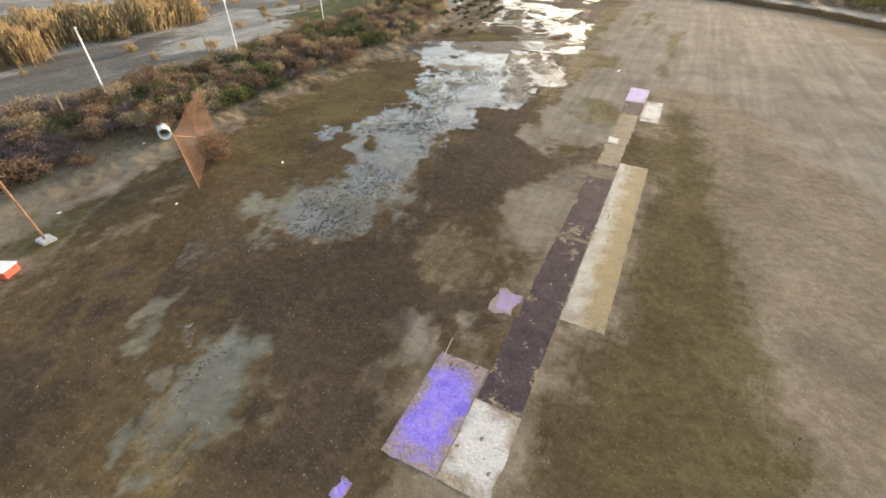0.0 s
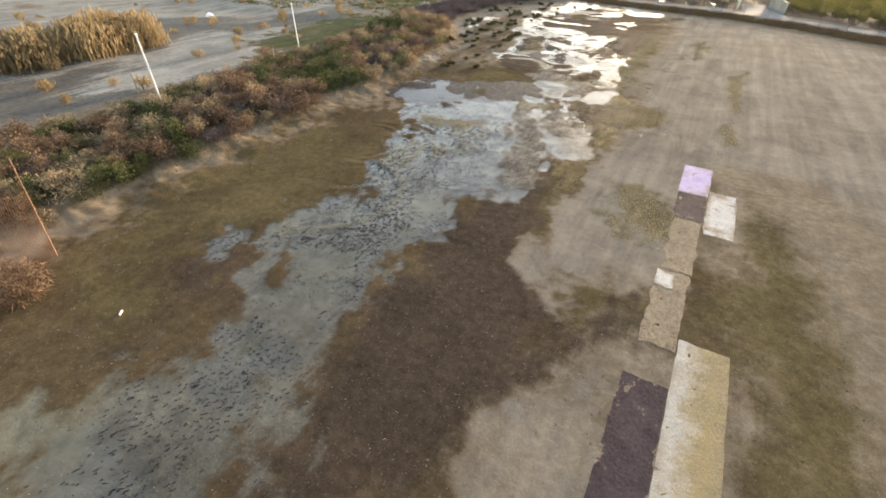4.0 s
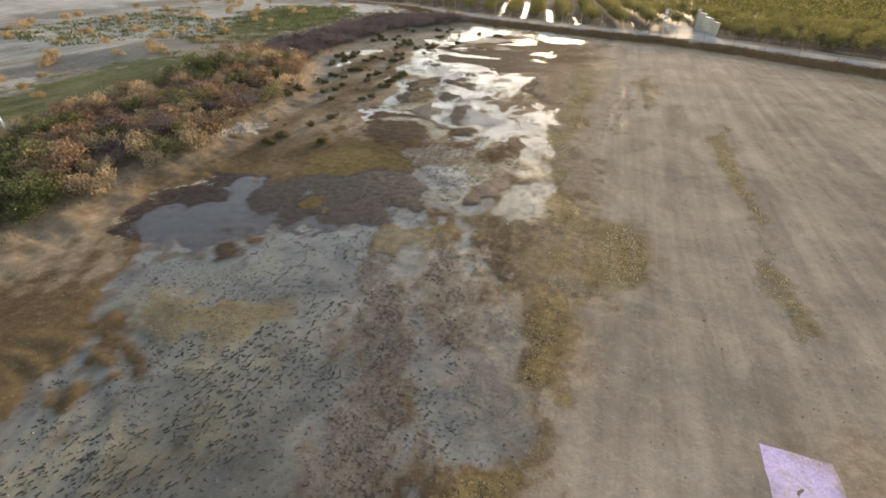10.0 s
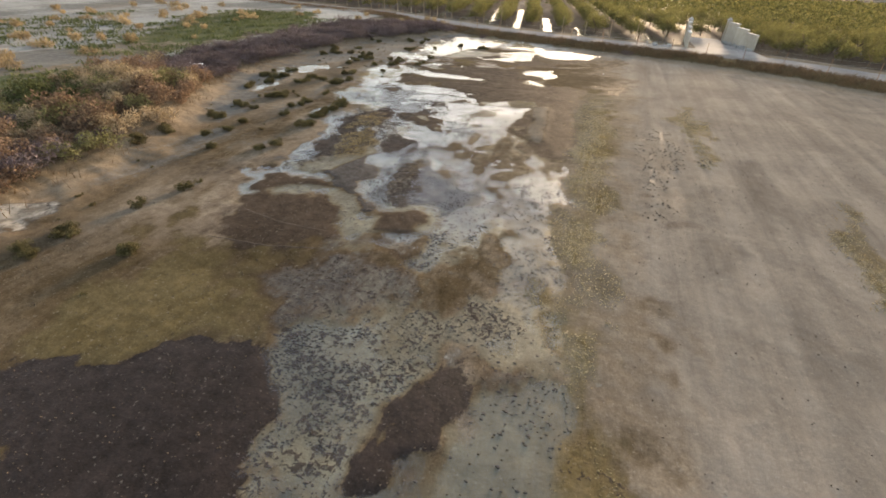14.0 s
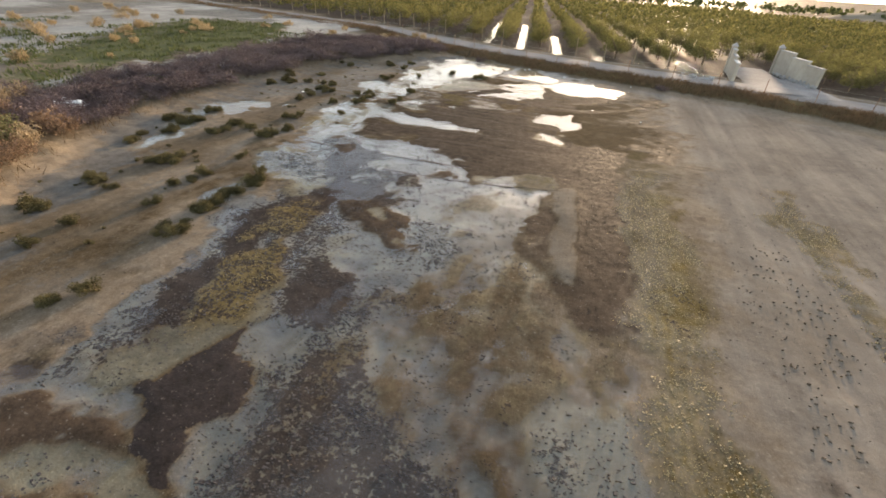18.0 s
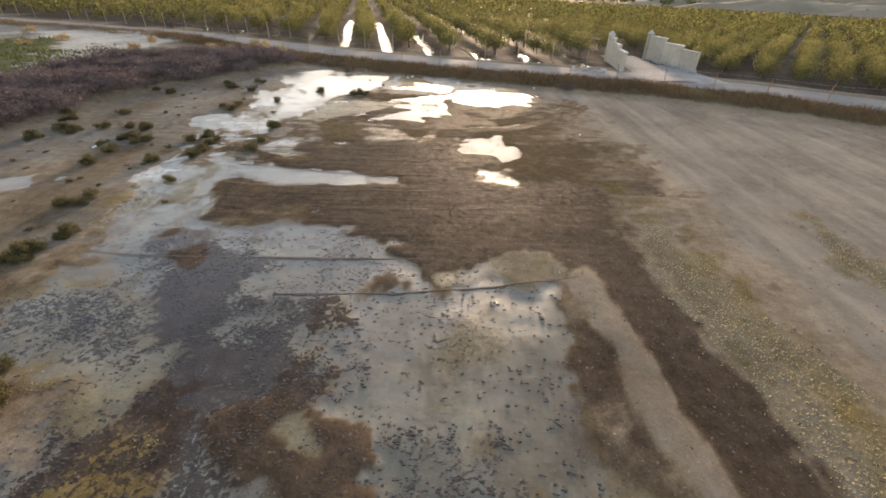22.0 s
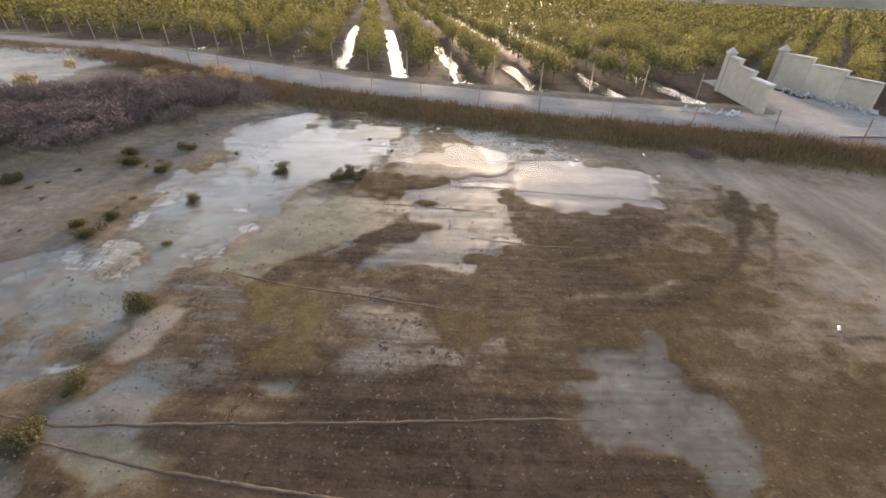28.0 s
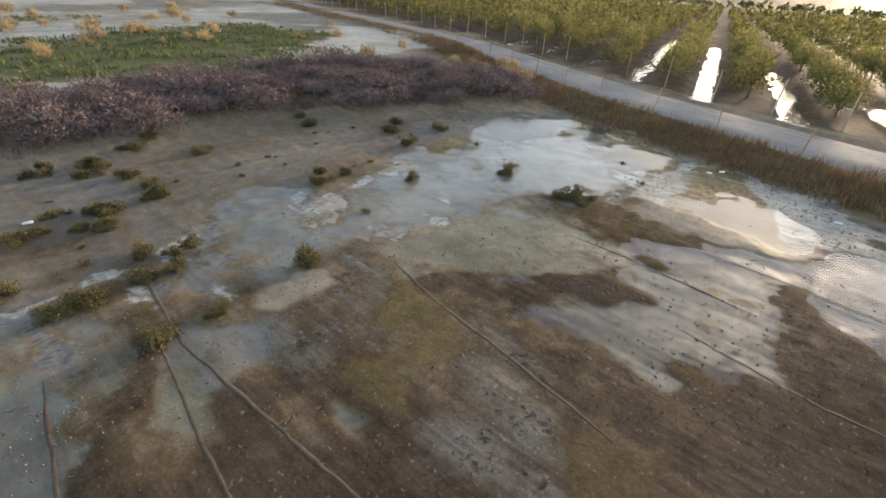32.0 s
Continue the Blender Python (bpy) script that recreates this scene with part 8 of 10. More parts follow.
# ---- the worn carpets of the runway ----
def carpet(x0, x1, y0, y1, mat, label, ragged=0.05, seed=0, skew=0.0, lift=0.0):
    nx, ny = max(4, int((x1 - x0) / 0.11)), max(4, int((y1 - y0) / 0.11))
    bm = bmesh.new()
    rows = []
    for j in range(ny + 1):
        row = []
        for i in range(nx + 1):
            fx, fy = i / nx, j / ny
            x, y = x0 + (x1 - x0) * fx, y0 + (y1 - y0) * fy
            if i in (0, nx):
                x += ragged * noise.noise((y * 1.7, seed, i))
            if j in (0, ny):
                y += ragged * noise.noise((x * 2.3, seed, j))
            x += skew * fy
            z = ground_z(x, y) + 0.006 + lift + 0.009 * noise.noise((x * 3, y * 3, seed)) + 0.008 * noise.noise((x * 9, y * 9, seed))
            row.append(bm.verts.new((x, y, z)))
        rows.append(row)
    for j in range(ny):
        for i in range(nx):
            bm.faces.new((rows[j][i], rows[j][i + 1], rows[j + 1][i + 1], rows[j + 1][i]))
    rim = [e for e in bm.edges if e.is_boundary]
    r = bmesh.ops.extrude_edge_only(bm, edges=rim)
    for v in r["geom"]:
        if isinstance(v, bmesh.types.BMVert):
            v.co.z -= 0.03
    bmesh.ops.split_edges(bm, edges=rim)
    return tagged(part("carpet", bm, mat, None, label, True), label, "carpet", "carpets of the runway")


carpet(-2.08, -0.86, 6.25, 14.35, CARPET_DARK, "dark brown carpet strip lying on the soil", 0.03, 1)
carpet(-2.04, -0.84, 14.6, 20.0, CARPET_DARK, "dark brown carpet strip, its edge under sand", 0.03, 2)
carpet(-3.6, -2.14, 3.9, 7.2, CARPET_PURPLE, "faded purple carpet with worn sandy edges", 0.06, 3)
carpet(-2.1, -0.82, 3.9, 6.2, CARPET_WHITE, "dirty off-white carpet, caked with mud", 0.06, 4)
carpet(-0.82, 0.55, 10.0, 22.0, CARPET_STAINED, "sandy off-white carpet strip, stained ochre", 0.05, 5)
carpet(-1.9, -0.85, 21.4, 25.3, CARPET_TAN, "sand-covered tan carpet strip", 0.12, 7)
carpet(-1.95, -0.75, 29.3, 31.75, CARPET_DARK, "dark brown carpet piece on the sand", 0.03, 8)
carpet(-2.0, -0.72, 31.8, 34.9, CARPET_PINK, "faded lilac carpet piece on the sand", 0.04, 9)
carpet(-0.7, 0.42, 28.5, 32.4, CARPET_WHITE, "dirty white carpet piece, sandy along one side", 0.08, 10)
carpet(-1.9, -1.3, 24.3, 25.2, CARPET_WHITE, "small white scrap of carpet", 0.1, 11, 0.0, 0.012)
carpet(-3.05, -2.25, 9.4, 10.5, CARPET_SCRAP, "scrap of purple carpet half covered by sand", 0.16, 12)
carpet(-1.85, -0.8, 25.4, 29.2, CARPET_TAN, "sandy worn carpet strip", 0.1, 13)
carpet(-4.05, -3.75, 2.5, 3.0, CARPET_PURPLE, "torn purple scrap of carpet", 0.12, 14)


# ---- plants ----
def leaf_arrays(points, size, rnd, long=1.6, up=0.0, outward=None):
    verts, faces = [], []
    for k, p in enumerate(points):
        d = Vector((rnd.gauss(0, 1), rnd.gauss(0, 1), rnd.gauss(0, 1) + up))
        if outward is not None:
            d += outward * Vector((p[0], p[1], p[2] * 0.8))
        d.normalize()
        s = d.cross(Vector((rnd.gauss(0, 1), rnd.gauss(0, 1), rnd.gauss(0, 1)))).normalized()
        a = size * rnd.uniform(0.55, 1.25)
        p = Vector(p)
        b = len(verts)
        verts += [p - d * a * long * 0.5, p + s * a * 0.5, p + d * a * long * 0.5, p - s * a * 0.5]
        faces.append((b, b + 1, b + 2, b + 3))
    return verts, faces


def dome_points(n, w, h, rnd, lobes=7, base=0.05):
    """Points in a lumpy dome made of several lobes."""
    cs = []
    for _ in range(lobes):
        a, r = rnd.uniform(0, 6.283), w * 0.5 * math.sqrt(rnd.random()) * 0.75
        cs.append((r * math.cos(a), r * math.sin(a), h * rnd.uniform(0.3, 0.72), w * rnd.uniform(0.16, 0.3)))
    out = []
    while len(out) < n:
        c = rnd.choice(cs)
        v = Vector((rnd.gauss(0, 1), rnd.gauss(0, 1), rnd.gauss(0, 1))).normalized() * (rnd.random() ** 0.35)
        p = (c[0] + v.x * c[3], c[1] + v.y * c[3], c[2] + v.z * min(c[2] - base, h - c[2]) * 1.0)
        out.append(p)
    return out


def shrub(name, leaf_mat, n, w, h, size, seed, label, long=1.6, lobes=7, outward=None, up=0.0):
    rnd = random.Random(seed)
    v, f = leaf_arrays(dome_points(n, w, h, rnd, lobes), size, rnd, long, up, outward)
    root = tagged(new(name), label, "shrub")
    fo = new("foliage", mesh_of("foliage", v, f, leaf_mat))
    fo.parent = root
    part("stem", rod_bm((0, 0, -0.15), (0.06 * w, 0.04 * w, h * 0.6), 0.03 * w, 0.012 * w, 5), BARK, root)
    return root


def stand(ob, x, y, turn=0.0, size=1.0, tall=1.0, sink=0.03):
    return ob, Matrix.LocRotScale((x, y, ground_z(x, y) - sink), Euler((0, 0, turn)), Vector((size, size, size * tall)))


def put_copy(proto, x, y, turn, size, tall=1.0, group="", label="", sink=0.03):
    c = copy_thing(proto, Matrix.Identity(4))
    _, m = stand(c, x, y, turn, size, tall, sink)
    c.matrix_basis = m
    return tagged(c, label, "", group)


RUST_SHRUBS = [shrub("shrub", RUSTY_LEAF, 1100, 1.8, 1.05, 0.055, 200 + k, "rust-brown dry shrub on the earth bank", 2.4, 10, 1.0) for k in range(4)]
GREEN_SHRUBS = [shrub("shrub", GREEN_LEAF, 1000, 1.6, 0.95, 0.06, 210 + k, "green leafy shrub on the earth bank", 1.6, 8, 0.6, 0.3) for k in range(2)]
TAN_SHRUBS = [shrub("shrub", TAN_LEAF, 900, 1.7, 0.85, 0.04, 204 + k, "dry tan shrub with fine twigs on the earth bank", 4.0, 9, 1.0) for k in range(2)]
OLIVE_SHRUBS = [shrub("shrub", OLIVE_LEAF, 1000, 1.5, 0.8, 0.045, 207 + k, "dusty olive shrub on the earth bank", 2.0, 9, 0.8) for k in range(2)]
PURPLE_SHRUBS = [shrub("brush", PURPLE_TWIG, 1200, 2.2, 0.72, 0.026, 220 + k, "dry purplish-brown brush, bare twigs", 7.0, 9, 0.8, 0.0) for k in range(3)]
SALT_SHRUBS = [shrub("saltbush", SALT_LEAF, 1100, 0.9, 0.42, 0.036, 230 + k, "low dark green saltbush on bare sand", 1.5, 6, 0.5) for k in range(3)]
STRAW_TUFTS = [shrub("straw_tuft", STRAW, 300, 1.2, 0.75, 0.035, 240 + k, "tuft of dry orange straw", 9.0, 5, 1.5, 0.9) for k in range(2)]
PROTOS = TAN_SHRUBS + OLIVE_SHRUBS + RUST_SHRUBS + GREEN_SHRUBS + PURPLE_SHRUBS + SALT_SHRUBS + STRAW_TUFTS

# shrubs along the bank and in the brush behind the sand flat
rnd = random.Random(77)
xs = np.array([p[0] for p in BERM_FOOT])
placed = []
tries = 0
while len(placed) < 620 and tries < 16000:
    tries += 1
    x, y = rnd.uniform(-48, -23.2), rnd.uniform(-4, 97)
    if at_mask(BERM_M, x, y) < 0.5 or (y < 3 and x > -24):
        continue
    if any((x - a) ** 2 + (y - b) ** 2 < 0.62 for a, b in placed):
        continue
    if noise.noise((x * 0.22, y * 0.22, 5)) < -0.45:
        continue
    placed.append((x, y))
    brush = y > 62 + 4 * noise.noise((x * 0.2, y * 0.2, 3)) or x < -44
    t = noise.noise((x * 0.16, y * 0.16, 9)) + 0.35 * rnd.uniform(-1, 1)
    if brush:
        kind, grp = rnd.choice(PURPLE_SHRUBS), "dry brush"
    elif y < 9 + 6 * t:
        kind, grp = rnd.choice(PURPLE_SHRUBS + RUST_SHRUBS[:1]), "dry brush"
    elif t > 0.34:
        kind, grp = rnd.choice(GREEN_SHRUBS), "bank shrubs"
    else:
        kind, grp = rnd.choice(RUST_SHRUBS + TAN_SHRUBS + PURPLE_SHRUBS[:2] + OLIVE_SHRUBS[:1] if t < -0.05 else RUST_SHRUBS[:2] + TAN_SHRUBS + OLIVE_SHRUBS), "bank shrubs"
    put_copy(kind, x, y, rnd.uniform(0, 6.28), rnd.uniform(0.65, 1.25), rnd.uniform(0.75, 1.15), grp)

# saltbushes on the sand flat
def clumps(*spots):
    """Cushions of saltbush, grown together over a patch of the given radius."""
    for x, y, r in spots:
        n = max(1, round(6 * r + 14 * r * r))
        for k in range(n):
            a, d = rnd.uniform(0, 6.28), 0.0 if n == 1 else r * 0.85 * math.sqrt(rnd.random())
            size = min(1.0, rnd.uniform(1.5, 2.1) * r) if n == 1 else rnd.uniform(0.4, 0.7)
            put_copy(rnd.choice(SALT_SHRUBS), x + d * math.cos(a), y + d * math.sin(a), rnd.uniform(0, 6.28), size, rnd.uniform(0.85, 1.25), "saltbushes on the sand flat")


clumps((-26.7, 72.9, 0.46), (-27.3, 74.3, 0.36), (-24.6, 73.7, 0.31), (-24.8, 73.1, 0.18), (-24.0, 72.9, 0.18), (-23.9, 73.4, 0.18), (-23.9, 71.6, 0.38), (-25.2, 70.9, 0.26), (-25.3, 72.2, 0.15), (-26.0, 72.4, 0.12), (-22.2, 75.0, 0.43), (-22.1, 73.2, 0.25), (-22.2, 72.3, 0.19), (-23.7, 69.1, 0.22), (-22.9, 67.6, 0.13), (-25.1, 77.7, 0.27))
clumps((-25.1, 78.5, 0.20), (-24.4, 76.0, 0.09), (-27.1, 82.5, 0.38), (-25.7, 81.8, 0.18), (-23.6, 79.7, 0.20), (-24.0, 83.5, 0.14), (-21.9, 82.1, 0.30), (-19.5, 81.9, 0.58), (-18.5, 84.2, 0.14), (-30.7, 80.8, 0.25), (-29.7, 80.7, 0.34), (-29.8, 76.6, 0.30), (-27.9, 76.8, 0.16), (-27.0, 77.8, 0.10), (-26.2, 56.2, 0.50), (-26.7, 58.3, 0.53))
clumps((-25.6, 58.1, 0.24), (-24.5, 55.9, 0.18), (-24.4, 54.7, 0.21), (-25.6, 54.8, 0.11), (-23.0, 55.4, 0.17), (-24.8, 53.7, 0.21), (-23.4, 52.8, 0.19), (-21.6, 53.3, 0.32), (-21.1, 54.0, 0.20), (-30.4, 64.6, 0.56), (-23.8, 67.8, 0.10), (-27.1, 70.4, 0.30), (-27.1, 71.7, 0.31), (-30.9, 72.8, 0.34), (-30.4, 73.7, 0.58), (-27.5, 73.3, 0.41))
clumps((-27.9, 72.4, 0.20), (-25.9, 83.8, 0.32), (-26.3, 82.6, 0.12), (-27.7, 83.2, 0.26), (-32.2, 81.8, 0.26), (-25.6, 78.1, 0.19), (-25.4, 79.1, 0.09), (-23.0, 77.4, 0.16), (-19.5, 85.5, 0.13), (-31.8, 75.9, 0.26), (-31.2, 75.1, 0.35), (-28.0, 75.1, 0.15), (-28.2, 74.5, 0.20), (-29.1, 74.2, 0.22), (-22.1, 45.8, 0.44), (-22.0, 44.8, 0.34))
clumps((-19.5, 45.8, 0.27), (-21.6, 47.8, 0.25), (-21.3, 49.4, 0.19), (-21.3, 49.9, 0.15), (-25.7, 51.3, 0.37), (-26.1, 53.0, 0.34), (-19.0, 44.1, 0.11), (-29.0, 61.4, 0.36), (-29.5, 62.4, 0.29), (-28.8, 63.1, 0.37), (-28.9, 63.6, 0.33), (-29.1, 64.5, 0.47), (-28.9, 64.9, 0.34), (-26.9, 64.0, 0.42), (-26.9, 64.5, 0.27), (-26.9, 65.3, 0.40))
clumps((-26.0, 65.0, 0.27), (-29.4, 66.5, 0.41), (-30.6, 66.0, 0.19), (-24.7, 64.4, 0.39), (-24.5, 64.9, 0.47), (-24.2, 65.6, 0.36), (-25.4, 67.5, 0.41), (-25.2, 67.9, 0.21), (-26.4, 60.3, 0.37), (-26.0, 60.5, 0.53), (-25.9, 60.8, 0.37), (-27.0, 60.1, 0.17), (-24.0, 60.2, 0.23), (-23.6, 60.2, 0.20), (-24.0, 59.6, 0.23), (-23.6, 59.5, 0.17))
clumps((-24.0, 59.1, 0.20), (-24.1, 58.7, 0.11), (-21.9, 60.2, 0.28), (-21.6, 60.2, 0.33), (-21.7, 60.6, 0.23), (-22.4, 60.8, 0.16), (-21.8, 59.5, 0.27), (-22.0, 59.2, 0.20), (-21.9, 58.9, 0.22), (-21.9, 58.6, 0.24), (-21.9, 58.3, 0.24), (-21.8, 58.0, 0.26), (-22.0, 57.9, 0.22), (-21.5, 58.3, 0.14), (-23.6, 57.8, 0.29), (-21.7, 56.8, 0.43))
clumps((-21.6, 57.0, 0.28), (-22.2, 61.3, 0.19), (-24.0, 62.1, 0.25), (-25.8, 61.7, 0.17), (-25.4, 61.3, 0.16), (-22.3, 59.7, 0.13))
# seedlings and tiny cushions between them
for _ in range(150):
    x, y = rnd.uniform(-31, -22), rnd.uniform(46, 86)
    if at_mask(BERM_M, x, y) < 0.2 and at_mask(WATER_M, x, y) < 0.4 and noise.noise((x * 0.35, y * 0.35, 12)) > -0.15:
        put_copy(rnd.choice(SALT_SHRUBS), x, y, rnd.uniform(0, 6.28), rnd.uniform(0.12, 0.32), rnd.uniform(0.7, 1.0), "saltbushes on the sand flat", "tiny dark saltbush seedling on bare sand")
# straw tufts and weeds beyond the bank
for _ in range(130):
    x, y = rnd.uniform(-75, -36), rnd.uniform(12, 100)
    if at_mask(BERM_M, x, y) < 0.3:
        put_copy(rnd.choice(STRAW_TUFTS), x, y, rnd.uniform(0, 6.28), rnd.uniform(0.6, 1.5), 0.8, "straw tufts on the salt flat")
for x, y in ((-30.2, 94.6), (-29.3, 94.2)):
    put_copy(rnd.choice(STRAW_TUFTS), x, y, rnd.uniform(0, 6.28), 0.9, 1.2, "straw tufts by the road")
put_copy(PURPLE_SHRUBS[0], -21.3, 88.0, 0.4, 0.45, 1.6, "verge bushes")
for x, y in ((-27.6, 92.6), (-28.9, 93.1), (-30.6, 93.4), (-32.2, 94.2), (-33.6, 94.6)):
    put_copy(rnd.choice(TAN_SHRUBS + RUST_SHRUBS[:1]), x, y, rnd.uniform(0, 6.28), 0.8, 1.0, "verge bushes", "rounded dry brown bush on the road verge")
put_copy(PURPLE_SHRUBS[1], -7.0, 84.2, 0.4, 0.62, 1.1, "verge bushes", "dark bushy shrub on the road verge")


def reed_mesh(seed):
    r = random.Random(seed)
    verts, faces = [], []
    for _ in range(230):
        x, y = r.gauss(0, 0.95), r.gauss(0, 0.85)
        h, a, lean = r.uniform(1.2, 2.9) * (1 - 0.12 * math.hypot(x, y)), r.uniform(0, 6.283), r.gauss(0.35, 0.45)
        w, b = r.uniform(0.015, 0.03), len(verts)
        tx, ty = x + lean * 0.9, y + lean * r.uniform(-0.5, 0.5)
        sx, sy = w * math.cos(a), w * math.sin(a)
        verts += [(x - sx, y - sy, 0), (x + sx, y + sy, 0), ((x + tx) / 2 + sx * 1.6, (y + ty) / 2 + sy * 1.6, h * 0.6), ((x + tx) / 2 - sx * 1.6, (y + ty) / 2 - sy * 1.6, h * 0.6), (tx, ty, h)]
        faces += [(b, b + 1, b + 2, b + 3), (b + 3, b + 2, b + 4)]
        k = len(verts)
        verts += [(tx - 0.05, ty, h - 0.28), (tx + 0.06, ty + 0.05, h - 0.2), (tx + 0.1, ty, h + 0.12), (tx, ty - 0.05, h - 0.1)]
        faces.append((k, k + 1, k + 2, k + 3))
    return mesh_of("reeds", verts, faces, STRAW)


REEDS = [reed_mesh(k) for k in range(3)]
for k in range(64):
    f = rnd.random()
    x, y = -46.5 - 3.0 * f - 5.5 * rnd.random() ** 1.3, 12 + 24 * f + rnd.gauss(0, 0.6)
    o = tagged(new("reed_clump", REEDS[k % 3]), "tall dry golden reeds at the edge of the flat", "reeds", "reed bed")
    o.matrix_basis = Matrix.LocRotScale((x, y, ground_z(x, y) - 0.05), Euler((0, 0, rnd.uniform(-0.6, 0.6))), Vector((1, 1, rnd.uniform(0.8, 1.15))))


def tree_proto(seed):
    r = random.Random(seed)
    root = tagged(new("orchard_tree"), "young citrus tree with a dense green crown", "tree", "orchard rows")
    bm = rod_bm((0, 0, -0.1), (0.04, 0.02, 0.8), 0.075, 0.05, 7)
    for _ in range(5):
        a = r.uniform(0, 6.283)
        rod_bm((0.04, 0.02, 0.72), (0.7 * math.cos(a), 0.7 * math.sin(a), r.uniform(1.3, 1.9)), 0.04, 0.012, 5, bm)
    part("trunk", bm, BARK, root)
    v, f = leaf_arrays(dome_points(1100, 2.5, 2.45, r, 11, 0.45), 0.095, r, 1.5, 0.0, 0.5)
    c = new("crown", mesh_of("crown", v, f, ORCHARD_LEAF))
    c.parent = root
    return root


TREES = [tree_proto(300 + k) for k in range(4)]
# the far rows: the same trees, coarser, in one mesh
fv, ff = [], []
near_trees = []


def plant(x, y, verge, size):
    """Note a tree's place, if it stands clear of the road and the gateway."""
    off = float(line_offset(np.array(x), np.array(y), ROAD_LINE))
    gate = -2.4 < x < 5.9 - max(0.0, y - 90) * 0.3 and y < 98.5
    if off > ROAD_WIDE + verge and not gate:
        near_trees.append((math.hypot(x + 16, y - 70), x + rnd.gauss(0, 0.15), y + rnd.gauss(0, 0.2), size))


# rows along the furrows west of the gateway, narrower rows slanting away east of it
for k in range(-42, 48):
    u = ROW_U0 + ROW_GAP * k
    q = 40.0
    while q < 245:
        x, y = u * 0.986 - 0.165 * q, u * 0.165 + 0.986 * q
        if x < 1.5 + 0.2 * (y - 97):
            plant(x, y, 2.2, 1.0)
        q += 1.95 + (0.0 if q < 140 else 0.9)
for k in range(-30, 46):
    u = -49.8 + 2.25 * k
    q = 20.0
    while q < 210:
        x, y = 0.796 * u + 0.605 * q, -0.605 * u + 0.796 * q
        if x > 1.5 + 0.2 * (y - 97):
            plant(x, y, 2.0, 0.8)
        q += 1.65 + (0.0 if q < 150 else 0.6)
near_trees.sort()
for d, x, y, size in near_trees[:300]:
    if rnd.random() > 0.04:
        put_copy(rnd.choice(TREES), x, y, rnd.uniform(0, 6.28), size * rnd.uniform(0.72, 1.0), rnd.uniform(0.82, 1.08), "orchard rows")
for d, x, y, size in near_trees[300:]:
    s, z0 = size * rnd.uniform(0.74, 0.96), ground_z(x, y)
    n, leaf = (150, 0.22) if d < 62 else ((60, 0.36) if d < 90 else ((22, 0.62) if d < 140 else (12, 0.85)))
    v, f = leaf_arrays(dome_points(n, 2.6, 2.45, rnd, 6, 0.4), leaf, rnd, 1.2)
    b = len(fv)
    fv += [(p.x * s + x, p.y * s + y, p.z * s + z0) for p in v]
    ff += [tuple(i + b for i in q) for q in f]
tagged(new("orchard_far", mesh_of("orchard_far", fv, ff, ORCHARD_LEAF)), "far rows of green citrus trees", "trees", "orchard rows", "stuff")
for p in TREES + PROTOS:
    for o in [*p.children_recursive, p]:
        bpy.data.objects.remove(o)


def scatter_blades(name, label, mat, spots, h0, h1, w, tuft=5, spread_r=0.12):
    verts, faces = [], []
    for x, y, k in spots:
        z = ground_z(x, y)
        for _ in range(tuft):
            px, py = x + rnd.gauss(0, spread_r), y + rnd.gauss(0, spread_r)
            h, a = rnd.uniform(h0, h1) * k, rnd.uniform(0, 6.283)
            tx, ty = px + rnd.gauss(0, 0.35) * h, py + rnd.gauss(0, 0.35) * h
            sx, sy, b = w * math.cos(a), w * math.sin(a), len(verts)
            verts += [(px - sx, py - sy, z - 0.02), (px + sx, py + sy, z - 0.02), (tx, ty, z + h)]
            faces.append((b, b + 1, b + 2))
    return tagged(new(name, mesh_of(name, verts, faces, mat)), label, "grass", kind="stuff")


# brown grass on the verge below the road
spots = []
run = [Vector(p).to_2d() for p in ROAD_LINE if -80 < p[0] < 45]
for a, b in zip(run, run[1:]):
    L = (b - a).length
    d = (b - a) / L
    nr = Vector((-d.y, d.x))
    for _ in range(int(L * (75 if -45 < a.x < 20 else 25))):
        c = a.lerp(b, rnd.random()) + nr * (-0.35 - 2.7 * rnd.random() ** 1.1)
        if at_mask(WATER_M, c.x, c.y) < 0.3 and noise.noise((c.x * 0.5, c.y * 0.5, 2)) > -0.45:
            spots.append((c.x, c.y, 0.75 + 0.5 * noise.noise((c.x * 0.4, c.y * 0.4, 1))))
scatter_blades("verge_grass", "dense dry brown grass on the road verge", VERGE_GRASS, spots, 0.15, 0.42, 0.014, 8, 0.16)
spots = []
for _ in range(9000):
    x, y = rnd.uniform(-70, -33), rnd.uniform(30, 100)
    if at_mask(GREEN_M, x, y) > 0.35 and y > 56 and noise.noise((x * 0.5, y * 0.5, 6)) > -0.25:
        spots.append((x, y, 0.8 + 0.6 * noise.noise((x * 0.3, y * 0.3, 8))))
scatter_blades("weed_patch", "low bright green weeds behind the brush", FIELD_GREEN, spots, 0.12, 0.34, 0.07, 4, 0.2)
spots = []
for _ in range(9000):
    x, y = rnd.uniform(-48, -23.0), rnd.uniform(-4, 97)
    if at_mask(BERM_M, x, y) > 0.3:
        spots.append((x, y, rnd.uniform(0.6, 1.2)))
scatter_blades("bank_grass", "thin dry grass between the shrubs on the bank", VERGE_GRASS, spots, 0.15, 0.5, 0.012, 4, 0.2)


